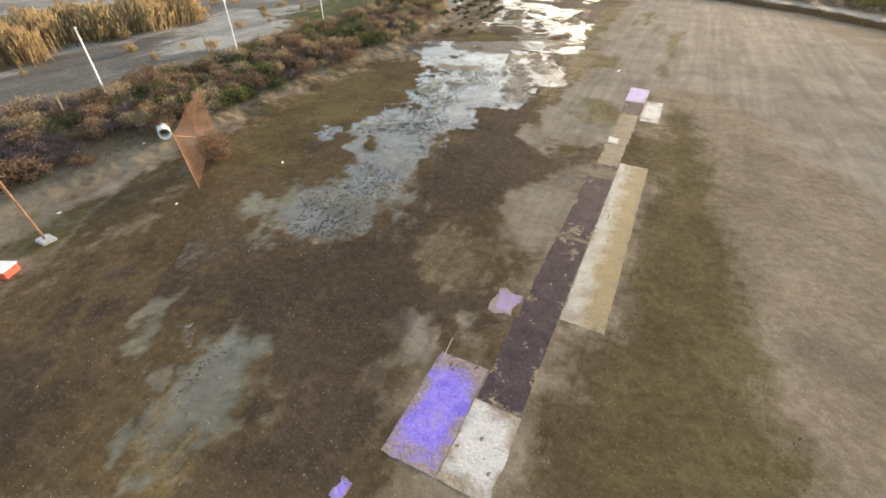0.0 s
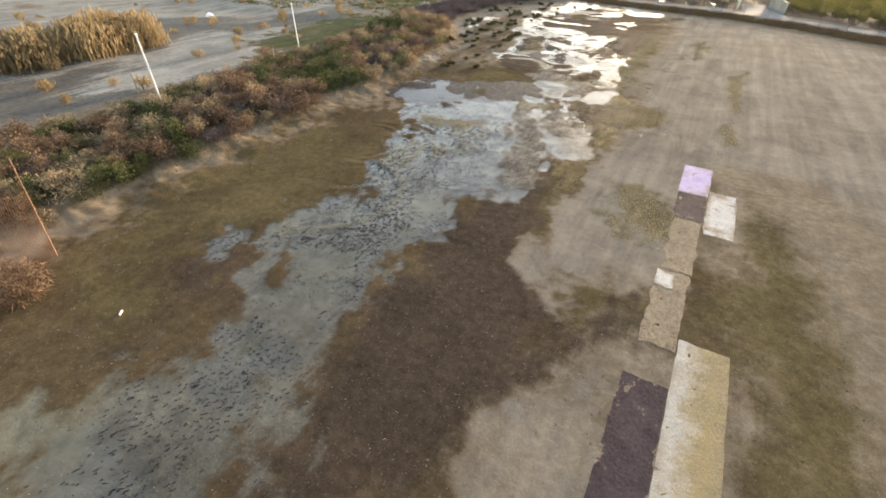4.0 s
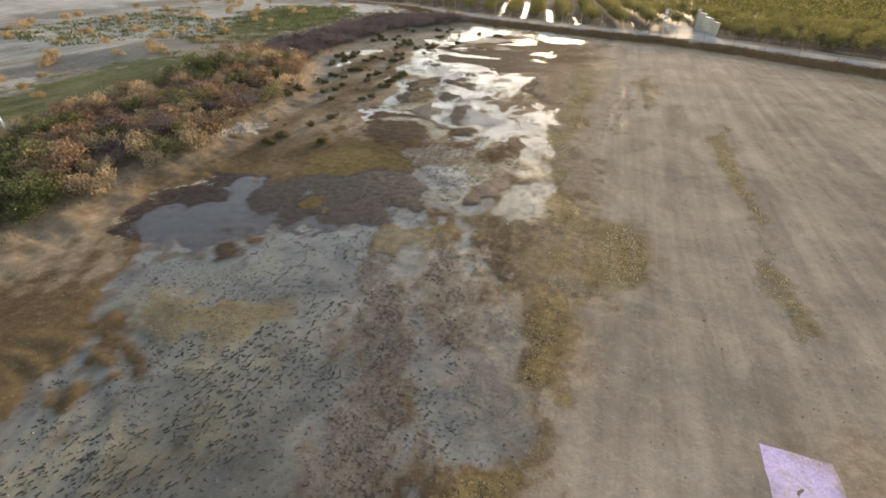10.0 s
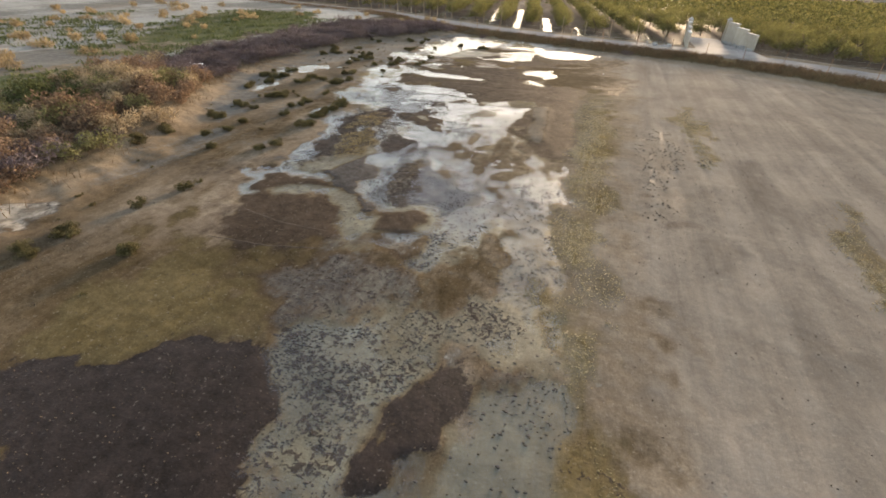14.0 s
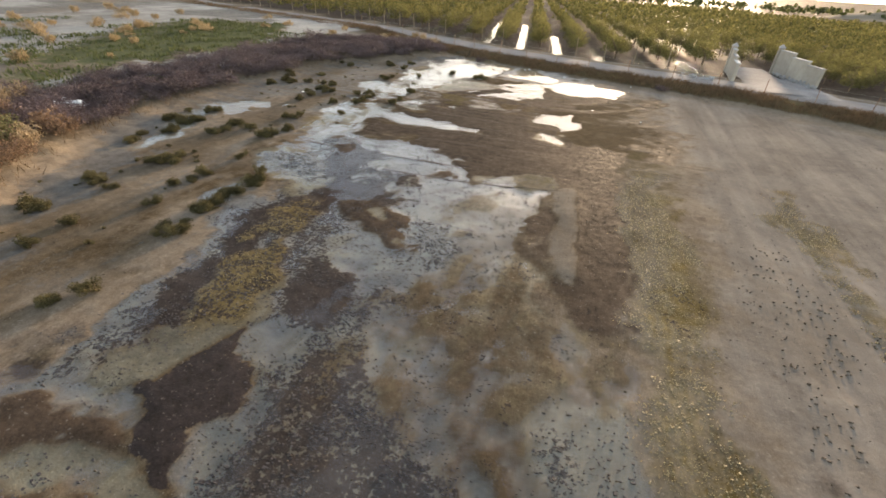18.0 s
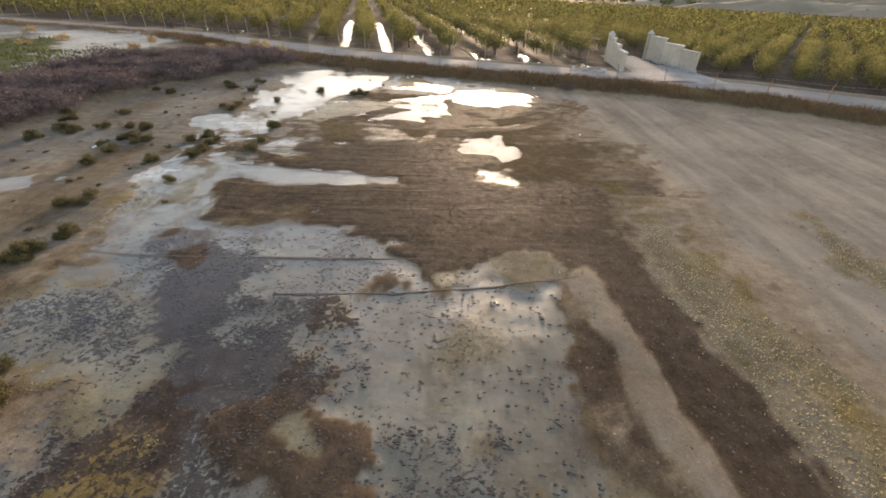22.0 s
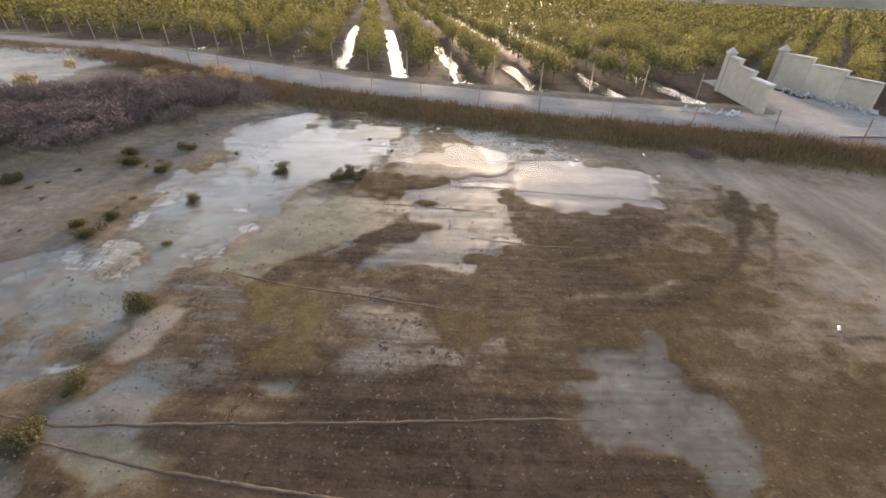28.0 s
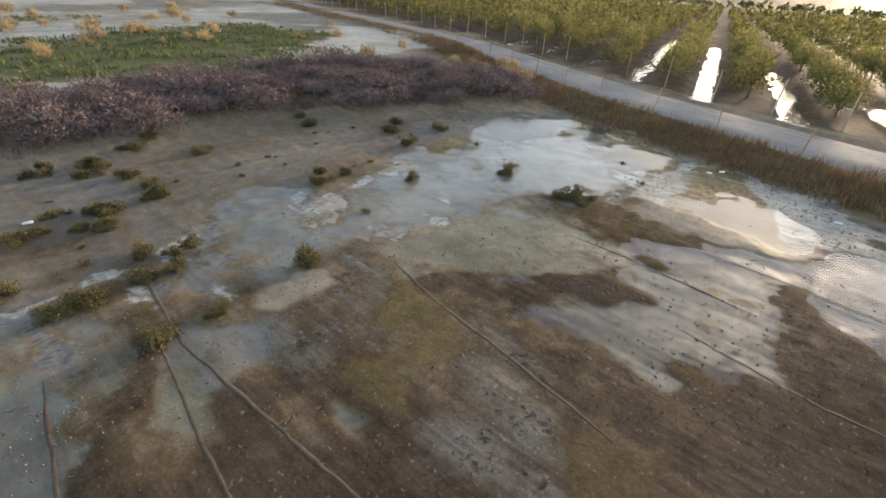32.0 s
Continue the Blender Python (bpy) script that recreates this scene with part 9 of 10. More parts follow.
# ---- curled flakes of drying mud and loose clods ----
def scatter_flakes(name, label, mat, n, masks, lo, hi, seed, thick, area=(-25, -5, 0, 88), gate=0.42, freq=0.5):
    r = random.Random(seed)
    verts, faces, made, tries = [], [], 0, 0
    while made < n and tries < n * 25:
        tries += 1
        x, y = r.uniform(area[0], area[1]), r.uniform(area[2], area[3])
        if max(at_mask(m, x, y) for m in masks) < 0.5 or noise.noise((x * freq, y * freq, seed)) + 0.5 < gate + 0.25 * (r.random() - 0.5):
            continue
        made += 1
        z = max(ground_z(x, y), 0.0)
        s, a0, k, b = r.uniform(lo, hi) ** 1.0, r.uniform(0, 6.283), r.choice((4, 5, 6)), len(verts)
        st = r.uniform(0.3, 0.9)
        ring = []
        for i in range(k):
            a = a0 + 6.283 * i / k + r.uniform(-0.25, 0.25)
            q = s * r.uniform(0.6, 1.1)
            ring.append((x + q * math.cos(a), y + q * st * math.sin(a)))
        verts += [(px, py, z - 0.01) for px, py in ring]
        verts += [(x + (px - x) * 0.8, y + (py - y) * 0.8, z + thick * s * r.uniform(0.4, 1.2)) for px, py in ring]
        faces += [(b + i, b + (i + 1) % k, b + k + (i + 1) % k, b + k + i) for i in range(k)] + [tuple(b + k + i for i in range(k))]
    return tagged(new(name, mesh_of(name, verts, faces, mat)), label, "mud", kind="stuff")


def scatter_dashes(name, label, mat, n, mask, area, seed):
    """Long curled flakes that all point along the flow."""
    r = random.Random(seed)
    verts, faces, made, tries = [], [], 0, 0
    while made < n and tries < n * 40:
        tries += 1
        x, y = r.uniform(area[0], area[1]), r.uniform(area[2], area[3])
        if at_mask(mask, x, y) * (0.62 + 0.55 * noise.noise((x * 0.6, y * 0.6, seed))) < r.uniform(0.15, 0.8):
            continue
        made += 1
        z, a = max(ground_z(x, y), 0.0), radians(r.gauss(58, 16))
        half, wide, b = r.uniform(0.012, 0.06), r.uniform(0.006, 0.017), len(verts)
        dx, dy = math.cos(a), math.sin(a)
        bend = r.gauss(0, 0.25)
        for k, (f, w, up) in enumerate(((-1, 0.25, 0.02), (-0.4, 1.0, 0.008), (0.3, 0.85, 0.01), (1, 0.2, 0.03))):
            cx, cy = x + dx * half * f - dy * bend * half * f * f, y + dy * half * f + dx * bend * half * f * f
            h = up * r.uniform(0.6, 1.4)
            verts += [(cx - dy * wide * w, cy + dx * wide * w, z + h), (cx + dy * wide * w, cy - dx * wide * w, z + h), (cx + dy * wide * w, cy - dx * wide * w, z - 0.01), (cx - dy * wide * w, cy + dx * wide * w, z - 0.01)]
            if k:
                q = b + 4 * k
                faces += [(q - 4 + i, q - 4 + (i + 1) % 4, q + (i + 1) % 4, q + i) for i in range(4)]
        faces += [(b + 3, b + 2, b + 1, b), (b + 12, b + 13, b + 14, b + 15)]
    return tagged(new(name, mesh_of(name, verts, faces, mat)), label, "mud", kind="stuff")


scatter_dashes("mud_curls", "dark slivers of curled mud lying along the flow on pale silt", MUD, 3200, DASH_M, (-20, -6, 8, 44), 47)
scatter_flakes("mud_flakes", "dark curled flakes of mud on the wet crust", MUD, 12000, [SILTY_M * smooth(70, 66, PY), PEEL_M], 0.01, 0.04, 31, 0.18, (-23, -6, 4, 67), gate=0.5)
scatter_flakes("algae_flakes", "curled golden flakes of dried algae on the mud", ALGAE, 18000, [OCHRE_M], 0.007, 0.026, 39, 0.35, (-24, -2, 2, 78), 0.4, 0.7)
scatter_flakes("dark_flakes", "ragged dark flakes along the drying shoals", MUD, 9000, [PEEL_M, 1.3 * FLAKY_M], 0.01, 0.045, 40, 0.18, (-23, -6, 15, 67), 0.45, 1.1)
scatter_flakes("black_flakes", "loose black flakes of mud lying on the pale silt", MUD, 3600, [SILTY_M], 0.02, 0.06, 41, 0.15, (-21, -8, 14, 66), 0.42, 0.6)
scatter_flakes("runway_clods", "dark damp clods on the greyed sand and the strip painted with sun glint", DAMP_CLOD, 700, [CLOD_M], 0.012, 0.045, 48, 0.75, (-13, 4, 20, 70), 0.3, 0.9)
# flakes and blades added where sun glint is painted on the sand
scatter_flakes("gold_flakes", "crumbs on the sand, pale gold standing in for sun glint", GLINT_GOLD, 9000, [GLINT_M], 0.01, 0.032, 42, 0.55, (-12, 2.2, 20, 67), 0.3, 0.8)
spots = []
for _ in range(60000):
    x, y = rnd.uniform(-12, 3), rnd.uniform(20, 68)
    g = at_mask(GLINT_M, x, y)
    if g > 0.2 and g * (0.55 + noise.noise((x * 1.3, y * 1.3, 4))) > rnd.uniform(0.1, 0.9):
        spots.append((x, y, rnd.uniform(0.5, 1.2)))
scatter_blades("straw_stubble", "short stubble added on the sand, its gold standing in for sun glint", GLINT_STRAW, spots, 0.02, 0.055, 0.01, 2, 0.09)
scatter_flakes("soil_clods", "small clods of brown soil", DAMP_CLOD, 14000, [WET_M * (1 - SILT_M), DARK_M, DAMP_M, OLIVE_M], 0.008, 0.026, 32, 0.7, (-22, 6, 0, 82), 0.3)
scatter_flakes("sand_pebbles", "pebbles and clods on the sandy runway", DAMP_CLOD, 2600, [SAND_M * (1 - WET_M), OCHRE_M], 0.008, 0.024, 33, 0.7, (-28, 8, 5, 84), 0.35)


scatter_flakes("pale_chips", "small pale shell chips and stones on the wet soil", CONCRETE, 2600, [WET_M * (1 - SILT_M), DAMP_M], 0.006, 0.02, 35, 0.5, (-22, -2.5, -3, 30), 0.25)
scatter_flakes("field_chips", "small stones and chips on the muddy field", RIDGE_SOIL, 2500, [WET_M * (1 - SILT_M)], 0.006, 0.016, 36, 0.6, (-23, -8, 62, 82), 0.2)


scatter_flakes("sand_clods", "dark clods and crumbs on the damp sand flat", DAMP_CLOD, 3500, [SAND_M * (1 - SILT_M), DAMP_M * (1 - SILT_M)], 0.008, 0.026, 37, 0.6, (-32, -21, 40, 88), 0.45)


# ---- gateway, fence and poles ----
def stepped_wall(name, pts, label):
    """A plastered wall in panels whose tops step down, each with a coping. pts: x, y, top at the start of each panel."""
    root = tagged(new(name), label, "wall", kind="structure")
    for (xa, ya, top), (xb, yb, _) in zip(pts, pts[1:]):
        d = Vector((xb - xa, yb - ya))
        L, ang = d.length, math.degrees(math.atan2(d.y, d.x))
        m = pose(xa, ya, 0, 0, 0, ang)
        bm = box_bm(0, L - 0.003, -0.11, 0.11, -0.1, top - 0.07, 0.012)
        bmesh.ops.transform(bm, matrix=m, verts=bm.verts)
        part("wall_panel", bm, PLASTER, root)
        bm = box_bm(-0.03, L + 0.02, -0.15, 0.15, top - 0.067, top, 0.015)
        bmesh.ops.transform(bm, matrix=m, verts=bm.verts)
        part("coping", bm, CONCRETE, root)
    x, y, top = pts[0]
    part("gate_post", box_bm(x - 0.19, x + 0.19, y - 0.19, y + 0.19, -0.1, top + 0.12, 0.02), PLASTER, root)
    bm = bmesh.new()
    bmesh.ops.create_cone(bm, cap_ends=True, segments=4, radius1=0.36, radius2=0.03, depth=0.26, matrix=pose(x, y, top + 0.25, 0, 0, 45))
    part("post_cap", bm, CONCRETE, root)
    return root


stepped_wall("wall_west", [(-1.3, 94.6, 2.15), (-1.38, 93.3, 1.85), (-1.5, 91.7, 1.6), (-1.6, 90.0, 1.3)], "cream plastered gateway wall, its top stepping down to the road")
stepped_wall("wall_east", [(2.5, 96.2, 2.15), (3.1, 94.4, 1.85), (3.7, 92.6, 1.6), (4.25, 91.0, 1.4)], "cream plastered gateway wall stepping down along the drive")

fence = tagged(new("road_fence"), "rusty wire fence with thin leaning posts along the road", "fence")
posts = []
for a, b in zip(run, run[1:]):
    if b.x < -34 or a.x > 34:
        continue
    L = (b - a).length
    d = (b - a) / L
    nr = Vector((-d.y, d.x))
    k = max(1, round(L / 2.9))
    for i in range(k):
        posts.append(a.lerp(b, i / k) + nr * -0.4)
tops = []
for c in posts:
    z = ground_z(c.x, c.y)
    t = Vector((c.x + rnd.gauss(0, 0.07), c.y + rnd.gauss(0, 0.07), z + rnd.uniform(0.95, 1.15)))
    part("post", rod_bm((c.x, c.y, z - 0.2), t, 0.022, 0.02, 6), RUST, fence)
    tops.append((Vector((c.x, c.y, z)), t))
for h in (0.35, 0.65, 0.95):
    bm = bmesh.new()
    for (b0, t0), (b1, t1) in zip(tops, tops[1:]):
        rod_bm(b0.lerp(t0, h), b1.lerp(t1, h), 0.004, 0.004, 3, bm)
    part("wire", bm, METAL, fence)
for c in (posts[len(posts) // 2 + 6], posts[len(posts) // 2 + 7]):
    z = ground_z(c.x, c.y)
    part("brace", rod_bm((c.x - 0.7, c.y - 0.35, z), (c.x, c.y, z + 0.85), 0.02, 0.02, 6), RUST, fence)

orchard_fence = tagged(new("orchard_fence"), "line of thin grey posts edging the orchard", "fence")
for k in range(46):
    x = -92 + 2.6 * k
    for y in np.arange(80, 150, 0.2):
        if float(line_offset(np.array(x), np.array(y), ROAD_LINE)) > ROAD_WIDE + 1.3:
            break
    if x < -3 and k % 13 != 12:
        part("post", rod_bm((x, y, ground_z(x, y) - 0.2), (x + rnd.gauss(0, 0.04), y, ground_z(x, y) + 1.5), 0.03, 0.026, 6), WOOD, orchard_fence)


def lamp_pole(x, y, h, r, mat, label, lean=(0, 0), foot=False):
    z = ground_z(x, y)
    root = tagged(new("pole"), label, "pole", "poles beside the field")
    part("shaft", rod_bm((x, y, z - 0.3), (x + lean[0], y + lean[1], z + h), r, r * 0.8, 10), mat, root)
    bm = bmesh.new()
    bmesh.ops.create_icosphere(bm, subdivisions=2, radius=r * 1.5, matrix=Matrix.Translation((x + lean[0], y + lean[1], z + h)))
    part("cap", bm, WHITE, root)
    if foot:
        bm = box_bm(x - 0.3, x + 0.3, y - 0.25, y + 0.25, z - 0.05, z + 0.12, 0.04)
        part("concrete_foot", bm, CONCRETE, root)
    return root


lamp_pole(-32.3, 15.4, 4.0, 0.055, WHITE, "tall white pole standing behind the earth bank")
lamp_pole(-30.5, 24.95, 4.0, 0.055, WHITE, "tall white pole standing behind the earth bank")
lamp_pole(-34.6, 40.3, 3.9, 0.05, WHITE, "tall white pole standing on the salt flat")
lamp_pole(-19.8, 5.0, 3.4, 0.045, RUST, "rusty pipe pole set in a concrete foot", (0.15, -0.2), True)
for x, y, h in ((-29.6, 11.6, 1.3), (-33.0, 36.0, 1.2), (-36.2, 26.5, 1.4), (-31.5, 9.4, 1.0)):
    root = tagged(new("stake"), "short grey wooden stake in the brush", "stake", "stakes in the brush")
    part("shaft", rod_bm((x, y, ground_z(x, y) - 0.2), (x + 0.1, y, ground_z(x, y) + h), 0.05, 0.04, 7), WOOD, root)

def rubble_heap(name, pts, label, seed):
    """A low heap of broken pale stones along a line."""
    r = random.Random(seed)
    bm = bmesh.new()
    for (xa, ya), (xb, yb) in zip(pts, pts[1:]):
        for _ in range(int(14 * math.hypot(xb - xa, yb - ya))):
            f, o, q = r.random(), abs(r.gauss(0, 0.25)), r.uniform(0.05, 0.16)
            x, y = xa + (xb - xa) * f + r.gauss(0, 0.14), ya + (yb - ya) * f + r.gauss(0, 0.14)
            g = bmesh.ops.create_icosphere(bm, subdivisions=1, radius=q, matrix=pose(x, y, 0.33 + max(0.0, 0.2 - o), r.uniform(0, 90), r.uniform(0, 90), r.uniform(0, 360)) @ Matrix.Diagonal((1, r.uniform(0.6, 1), r.uniform(0.4, 0.8), 1)))
            for v in g["verts"]:
                v.co += Vector((r.gauss(0, 0.012), r.gauss(0, 0.012), r.gauss(0, 0.012)))
    return tagged(part(name, bm, CONCRETE, None, label), label, "rubble", kind="stuff")


rubble_heap("rubble", [(2.2, 94.6), (3.2, 92.0), (3.9, 90.2)], "low heap of broken pale rubble along the gateway wall", 61)
rubble_heap("rubble", [(-5.6, 90.0), (-4.2, 89.8), (-3.0, 89.4)], "low heap of pale rubble beside the road", 62)


# ---- the net screen, barrel and tumbleweed ----
screen = tagged(new("net_screen"), "sagging orange net stretched between leaning poles", "net")
FOOT_A, FOOT_B, FOOT_C = Vector((-17.95, 10.5, 0.03)), Vector((-20.0, 12.6, 0.05)), Vector((-21.3, 14.6, 0.08))
TOP_A, TOP_B, TOP_C = Vector((-18.55, 10.65, 2.4)), Vector((-20.25, 12.75, 2.65)), Vector((-22.4, 15.15, 2.6))
for foot, top in ((FOOT_A, TOP_A), (FOOT_B, TOP_B), (FOOT_C, TOP_C)):
    part("pole", rod_bm(foot - (top - foot) * 0.08, top + (top - foot) * 0.28, 0.026, 0.018, 7), RUST, screen, "thin rusty pole")
part("cord", rod_bm(TOP_A, FOOT_B.lerp(TOP_B, 0.45), 0.014, 0.014, 5), RUST, screen, "slack cord across the net")


def net_panel(a, b, c, d, n, sag):
    """Strings both ways over a four-cornered sheet that sags."""
    verts, faces = [], []
    m = 3 * n

    def at(u, v):
        p = a.lerp(b, u).lerp(d.lerp(c, u), v)
        return p - Vector((0.4, 0.6, 0.5)) * sag * math.sin(math.pi * u) * math.sin(math.pi * v)

    for way in (0, 1):
        for i in range(n + 1):
            for j in range(m):
                p, q = ((i / n, j / m), (i / n, (j + 1) / m)) if way else ((j / m, i / n), ((j + 1) / m, i / n))
                if j % 3 == 0 or True:
                    p3, q3 = at(*p), at(*q)
                    t = (q3 - p3).normalized()
                    s = t.cross(Vector((0.3, -0.8, 0.5))).normalized() * 0.0065
                    k = len(verts)
                    verts += [p3 - s, p3 + s, q3 + s, q3 - s]
                    faces.append((k, k + 1, k + 2, k + 3))
    return mesh_of("net", verts, faces, NET)


for quad, sag in (((TOP_A, TOP_B, FOOT_B, FOOT_A), 0.25), ((TOP_B, TOP_C, FOOT_C, FOOT_B), 0.2)):
    o = new("net", net_panel(*quad, 30, sag))
    o.parent = screen
    tagged(o, "coarse orange netting")


def barrel(x, y, turn):
    root = tagged(new("barrel"), "white plastic drum lying open on its side", "barrel")
    bm = bmesh.new()
    prof = [(0.0, 0.27), (0.02, 0.3), (0.28, 0.3), (0.3, 0.315), (0.33, 0.3), (0.6, 0.3), (0.62, 0.315), (0.65, 0.3), (0.9, 0.3), (0.92, 0.285), (0.92, 0.26), (0.1, 0.26)]
    seg, rings = 20, []
    for z, r in prof:
        rings.append([bm.verts.new((z, r * math.cos(6.2832 * i / seg), 0.3 + r * math.sin(6.2832 * i / seg))) for i in range(seg)])
    for r0, r1 in zip(rings, rings[1:]):
        for i in range(seg):
            bm.faces.new((r0[i], r0[(i + 1) % seg], r1[(i + 1) % seg], r1[i]))
    bm.faces.new(rings[0])
    part("drum", bm, WHITE, root, smooth=True)
    bm = bmesh.new()
    for i in range(24):
        a, b = 6.2832 * i / 24, 6.2832 * (i + 1) / 24
        rod_bm((0.93, 0.3 * math.cos(a), 0.3 + 0.3 * math.sin(a)), (0.93, 0.3 * math.cos(b), 0.3 + 0.3 * math.sin(b)), 0.016, 0.016, 5, bm)
    part("rim", bm, CONCRETE, root, "grey rolled rim")
    root.matrix_basis = pose(x, y, ground_z(x, y) - 0.02, 0, 0, turn)


barrel(-23.7, 13.2, -30)
r = random.Random(8)
pts = []
for _ in range(1500):
    v = Vector((r.gauss(0, 1), r.gauss(0, 1), r.gauss(0, 1))).normalized() * (0.45 + 0.55 * r.random())
    pts.append((v.x * 0.92, v.y * 0.92, v.z * 0.8))
v, f = leaf_arrays(pts, 0.035, r, 9.0, 0.0, 0.2)
weed = tagged(new("tumbleweed", mesh_of("tumbleweed", v, f, RUSTY_LEAF)), "round rust-brown tumbleweed caught behind the net", "tumbleweed")
weed.matrix_basis = pose(-19.55, 13.0, ground_z(-19.55, 13.0) + 0.68)

# red and white crate at the field's edge
crate = tagged(new("crate"), "red crate with a white lid on the soil", "crate")
part("body", box_bm(-0.55, 0.55, -0.3, 0.3, 0, 0.3, 0.02), RED, crate)
part("lid", box_bm(-0.58, 0.58, -0.33, 0.33, 0.303, 0.36, 0.02), WHITE, crate, "flat white lid")
crate.matrix_basis = pose(-19.2, 3.15, ground_z(-19.2, 3.15) - 0.02, 0, 0, 24)


# ---- litter ----
def bottle(x, y, turn, size=1.0):
    root = tagged(new("bottle"), "empty white plastic bottle lying on the ground", "bottle", "scattered litter")
    bm = rod_bm((0, 0, 0.05), (0.2, 0, 0.05), 0.05, 0.05, 10)
    rod_bm((0.2, 0, 0.05), (0.27, 0, 0.05), 0.05, 0.018, 10, bm)
    part("body", bm, WHITE, root, smooth=True)
    part("cap", rod_bm((0.272, 0, 0.05), (0.3, 0, 0.05), 0.02, 0.02, 8), RED, root)
    root.matrix_basis = Matrix.LocRotScale((x, y, max(0, ground_z(x, y))), Euler((0, 0, turn)), Vector((size,) * 3))


for x, y in ((-11.7, 83.9), (-8.5, 75.3), (-9.0, 84.6), (-21.0, 86.2), (-16.9, 86.9), (-27.9, 72.0), (-17.6, 9.0), (-21.4, 6.4), (-16.3, 14.2), (-23.6, 11.8), (-25.0, 9.5), (-13.9, 85.2), (-17.2, 86.6), (-15.3, 91.2)):
    bottle(x, y, rnd.uniform(0, 6.28), rnd.uniform(0.5, 0.8))


def sack(x, y, s, seed):
    bm = bmesh.new()
    bmesh.ops.create_icosphere(bm, subdivisions=3, radius=1.0)
    for q in bm.verts:
        k = 1 + 0.35 * noise.noise(q.co * 1.6 + Vector((seed, 0, 0))) + 0.12 * noise.noise(q.co * 5 + Vector((0, seed, 0)))
        q.co = Vector((q.co.x * s * k, q.co.y * s * 0.7 * k, max(-0.35, q.co.z) * s * 0.6 * k + s * 0.2))
    o = tagged(part("sack", bm, WHITE, None, "", True), "crumpled white rubbish sack in the brush", "sack", "rubbish in the brush")
    o.matrix_basis = pose(x, y, ground_z(x, y), 0, 0, seed * 40)


for k, (x, y) in enumerate(((-35.6, 62.7), (-34.7, 62.4), (-34.2, 62.9), (-35.2, 63.2))):
    sack(x, y, 0.36 + 0.06 * (k % 3), k)
sack(-57.5, 48.0, 0.55, 9)
stick = tagged(new("stick"), "pale dry stick on the sand", "stick")
part("shaft", rod_bm((-3.45, 7.0, 0.07), (-3.52, 7.75, 0.1), 0.012, 0.016, 6), WOOD, stick)
for x, y, s in ((-19.4, 72.9, 5),):
    twig = tagged(new("dead_branch"), "bare dead branch lying on the mud", "branch", "branches on the mud")
    bm = bmesh.new()
    for k in range(7):
        a = s + k * 0.5
        rod_bm((x, y, 0.02), (x + 0.25 * math.cos(a) * (0.5 + 0.1 * k), y + 0.25 * math.sin(a), 0.08 + 0.03 * (k % 3)), 0.007, 0.003, 4, bm)
    part("twigs", bm, BARK, twig)


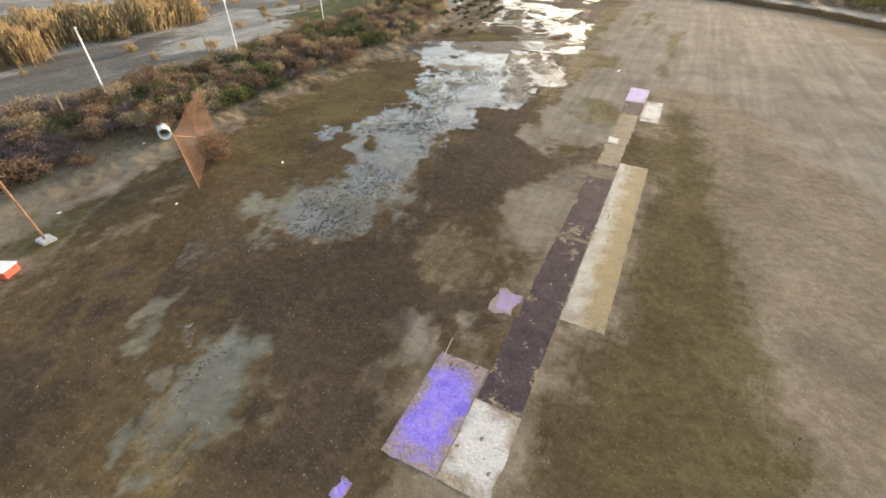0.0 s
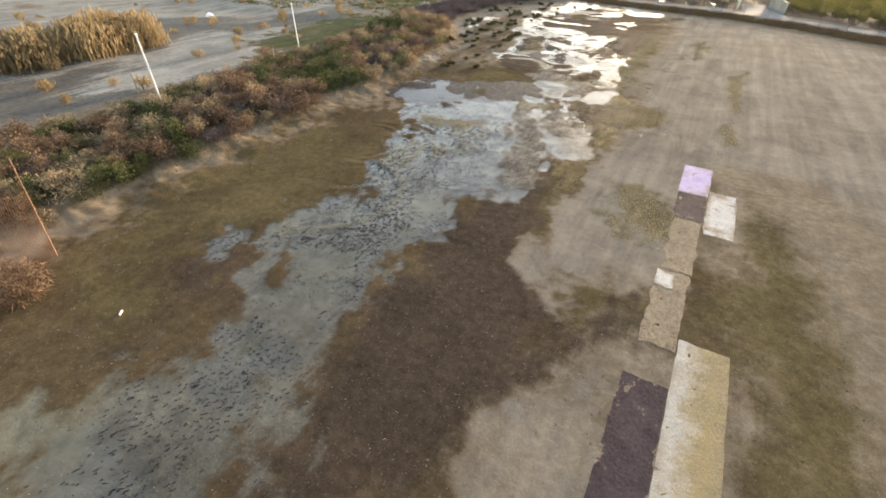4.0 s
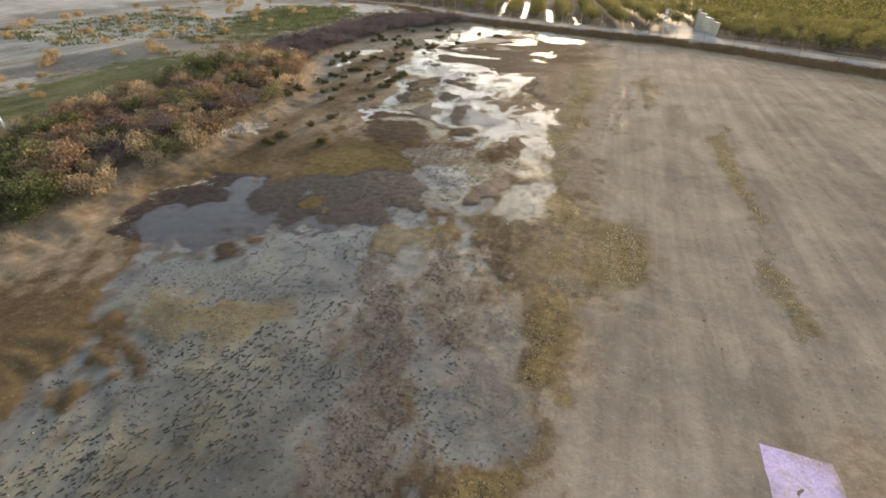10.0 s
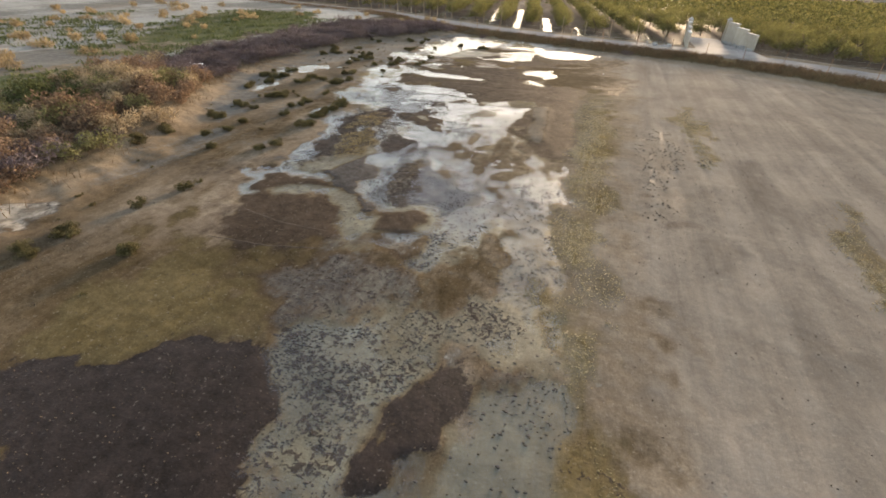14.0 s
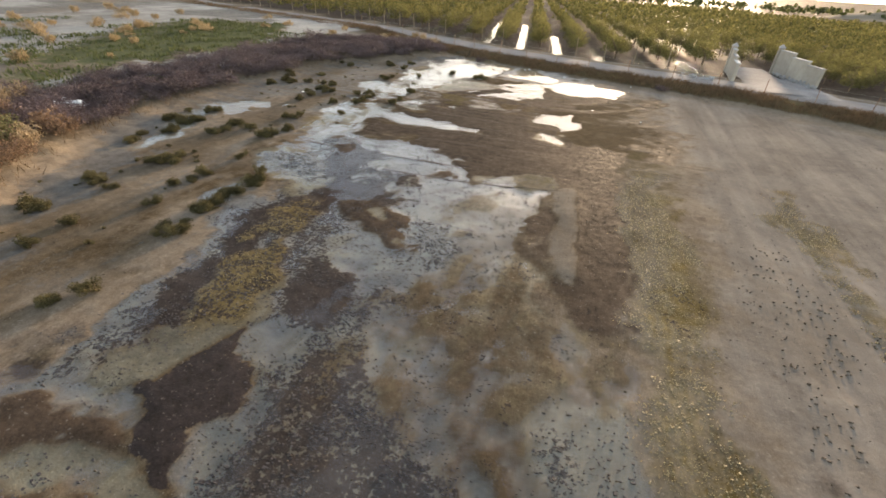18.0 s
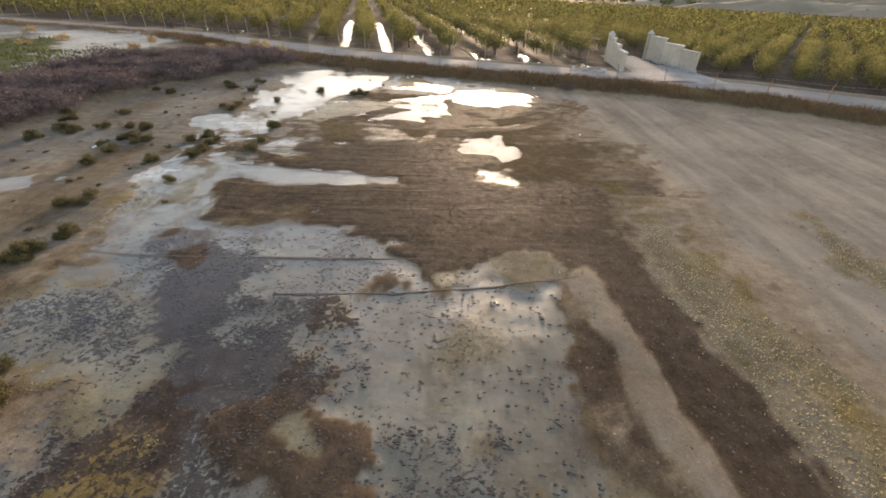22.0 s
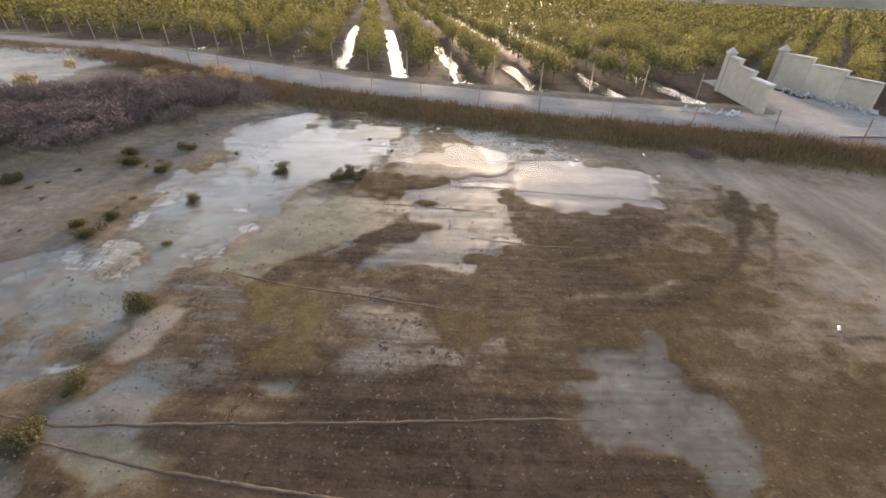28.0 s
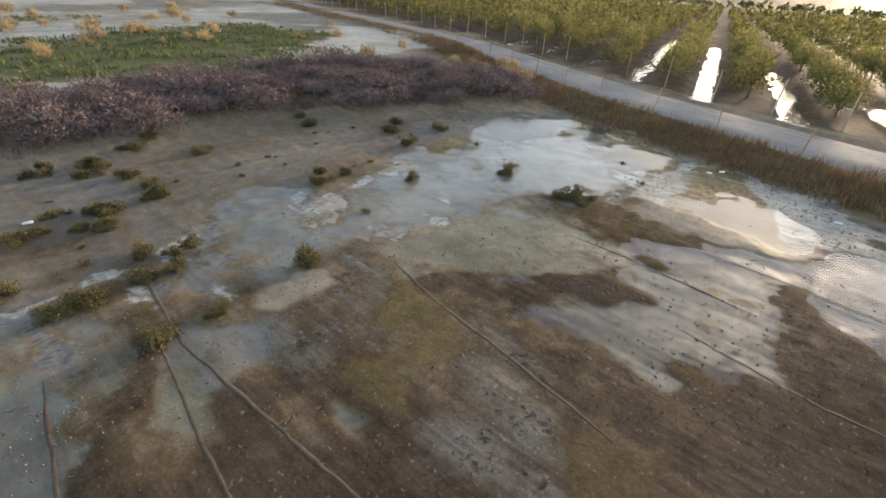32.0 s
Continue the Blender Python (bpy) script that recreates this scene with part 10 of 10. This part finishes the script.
# ---- far off: houses, hills and tree lines ----
def house(x, y, w, d, h, turn, wall, label):
    root = tagged(new("house"), label, "house", "far houses")
    part("wall", box_bm(-w / 2, w / 2, -d / 2, d / 2, -0.5, h), wall, root)
    bm = bmesh.new()
    e = 0.4
    vs = [bm.verts.new(p) for p in ((-w / 2 - e, -d / 2 - e, h), (w / 2 + e, -d / 2 - e, h), (w / 2 + e, d / 2 + e, h), (-w / 2 - e, d / 2 + e, h), (-w / 2 - e, 0, h + 1.4), (w / 2 + e, 0, h + 1.4))]
    for q in ((0, 1, 5, 4), (2, 3, 4, 5), (1, 2, 5), (3, 0, 4), (3, 2, 1, 0)):
        bm.faces.new([vs[i] for i in q])
    part("roof", bm, HOUSE_RED, root)
    for k in range(max(2, int(w / 3))):
        cx = -w / 2 + (k + 0.5) * w / max(2, int(w / 3))
        win = part("window", box_bm(cx - 0.5, cx + 0.5, -d / 2 - 0.05, -d / 2 + 0.05, h * 0.35, h * 0.7), WHITE, root)
        part("pane", box_bm(cx - 0.4, cx + 0.4, -d / 2 - 0.07, -d / 2 - 0.052, h * 0.4, h * 0.66), GLASS_DARK, win)
    root.matrix_basis = pose(x, y, ground_z(x, y), 0, 0, turn)


house(-128, 200, 12, 8, 4.5, 25, HOUSE_WHITE, "far white house beyond the orchard")
house(-112, 226, 22, 9, 5.0, 20, HOUSE_WHITE, "far long white shed beyond the orchard")
house(-150, 190, 10, 8, 4.0, 30, HOUSE_RED, "far brick-red house beyond the orchard")
house(-90, 250, 16, 9, 4.0, 10, HOUSE_WHITE, "far white building beyond the orchard")


def hill(name, x, y, rx, ry, h, base, seed, label):
    n = 44
    verts, faces = [], []
    for j in range(n + 1):
        for i in range(n + 1):
            u, v = 2 * i / n - 1, 2 * j / n - 1
            k = max(0.0, 1 - (u * u + v * v)) ** 0.8
            verts.append((x + u * rx, y + v * ry, h * k * (0.7 + 0.6 * noise.fractal((u * 2.5 + seed, v * 2.5, seed), 0.8, 2.0, 5)) + base))
    for j in range(n):
        for i in range(n):
            a = j * (n + 1) + i
            faces.append((a, a + 1, a + n + 2, a + n + 1))
    return tagged(new(name, mesh_of(name, verts, faces, HILL, True)), label, "hill", kind="structure")


hill("backdrop_hill", 175, 300, 130, 60, 11, -8, 3, "low rocky hill behind the orchard")
hill("backdrop_hill", 520, 900, 420, 120, 26, -32, 7, "low far hills in the haze")
hill("backdrop_hill", -420, 1100, 520, 120, 24, -36, 11, "low far hills in the haze")
fv, ff = [], []
for k in range(900):
    a = radians(rnd.uniform(-75, 75))
    d = rnd.uniform(255, 330)
    x, y, s = d * math.sin(a), 60 + d * math.cos(a), rnd.uniform(0.7, 1.3)
    v, f = leaf_arrays(dome_points(10, 4 * s, 3.2 * s, rnd, 4, 0.4), 1.3 * s, rnd, 1.2)
    b = len(fv)
    fv += [(p.x + x, p.y + y, p.z + ground_z(x, y)) for p in v]
    ff += [tuple(i + b for i in q) for q in f]
tagged(new("tree_line_far", mesh_of("tree_line_far", fv, ff, GREEN_LEAF)), "far line of dark trees behind the orchard", "trees", "", "stuff")
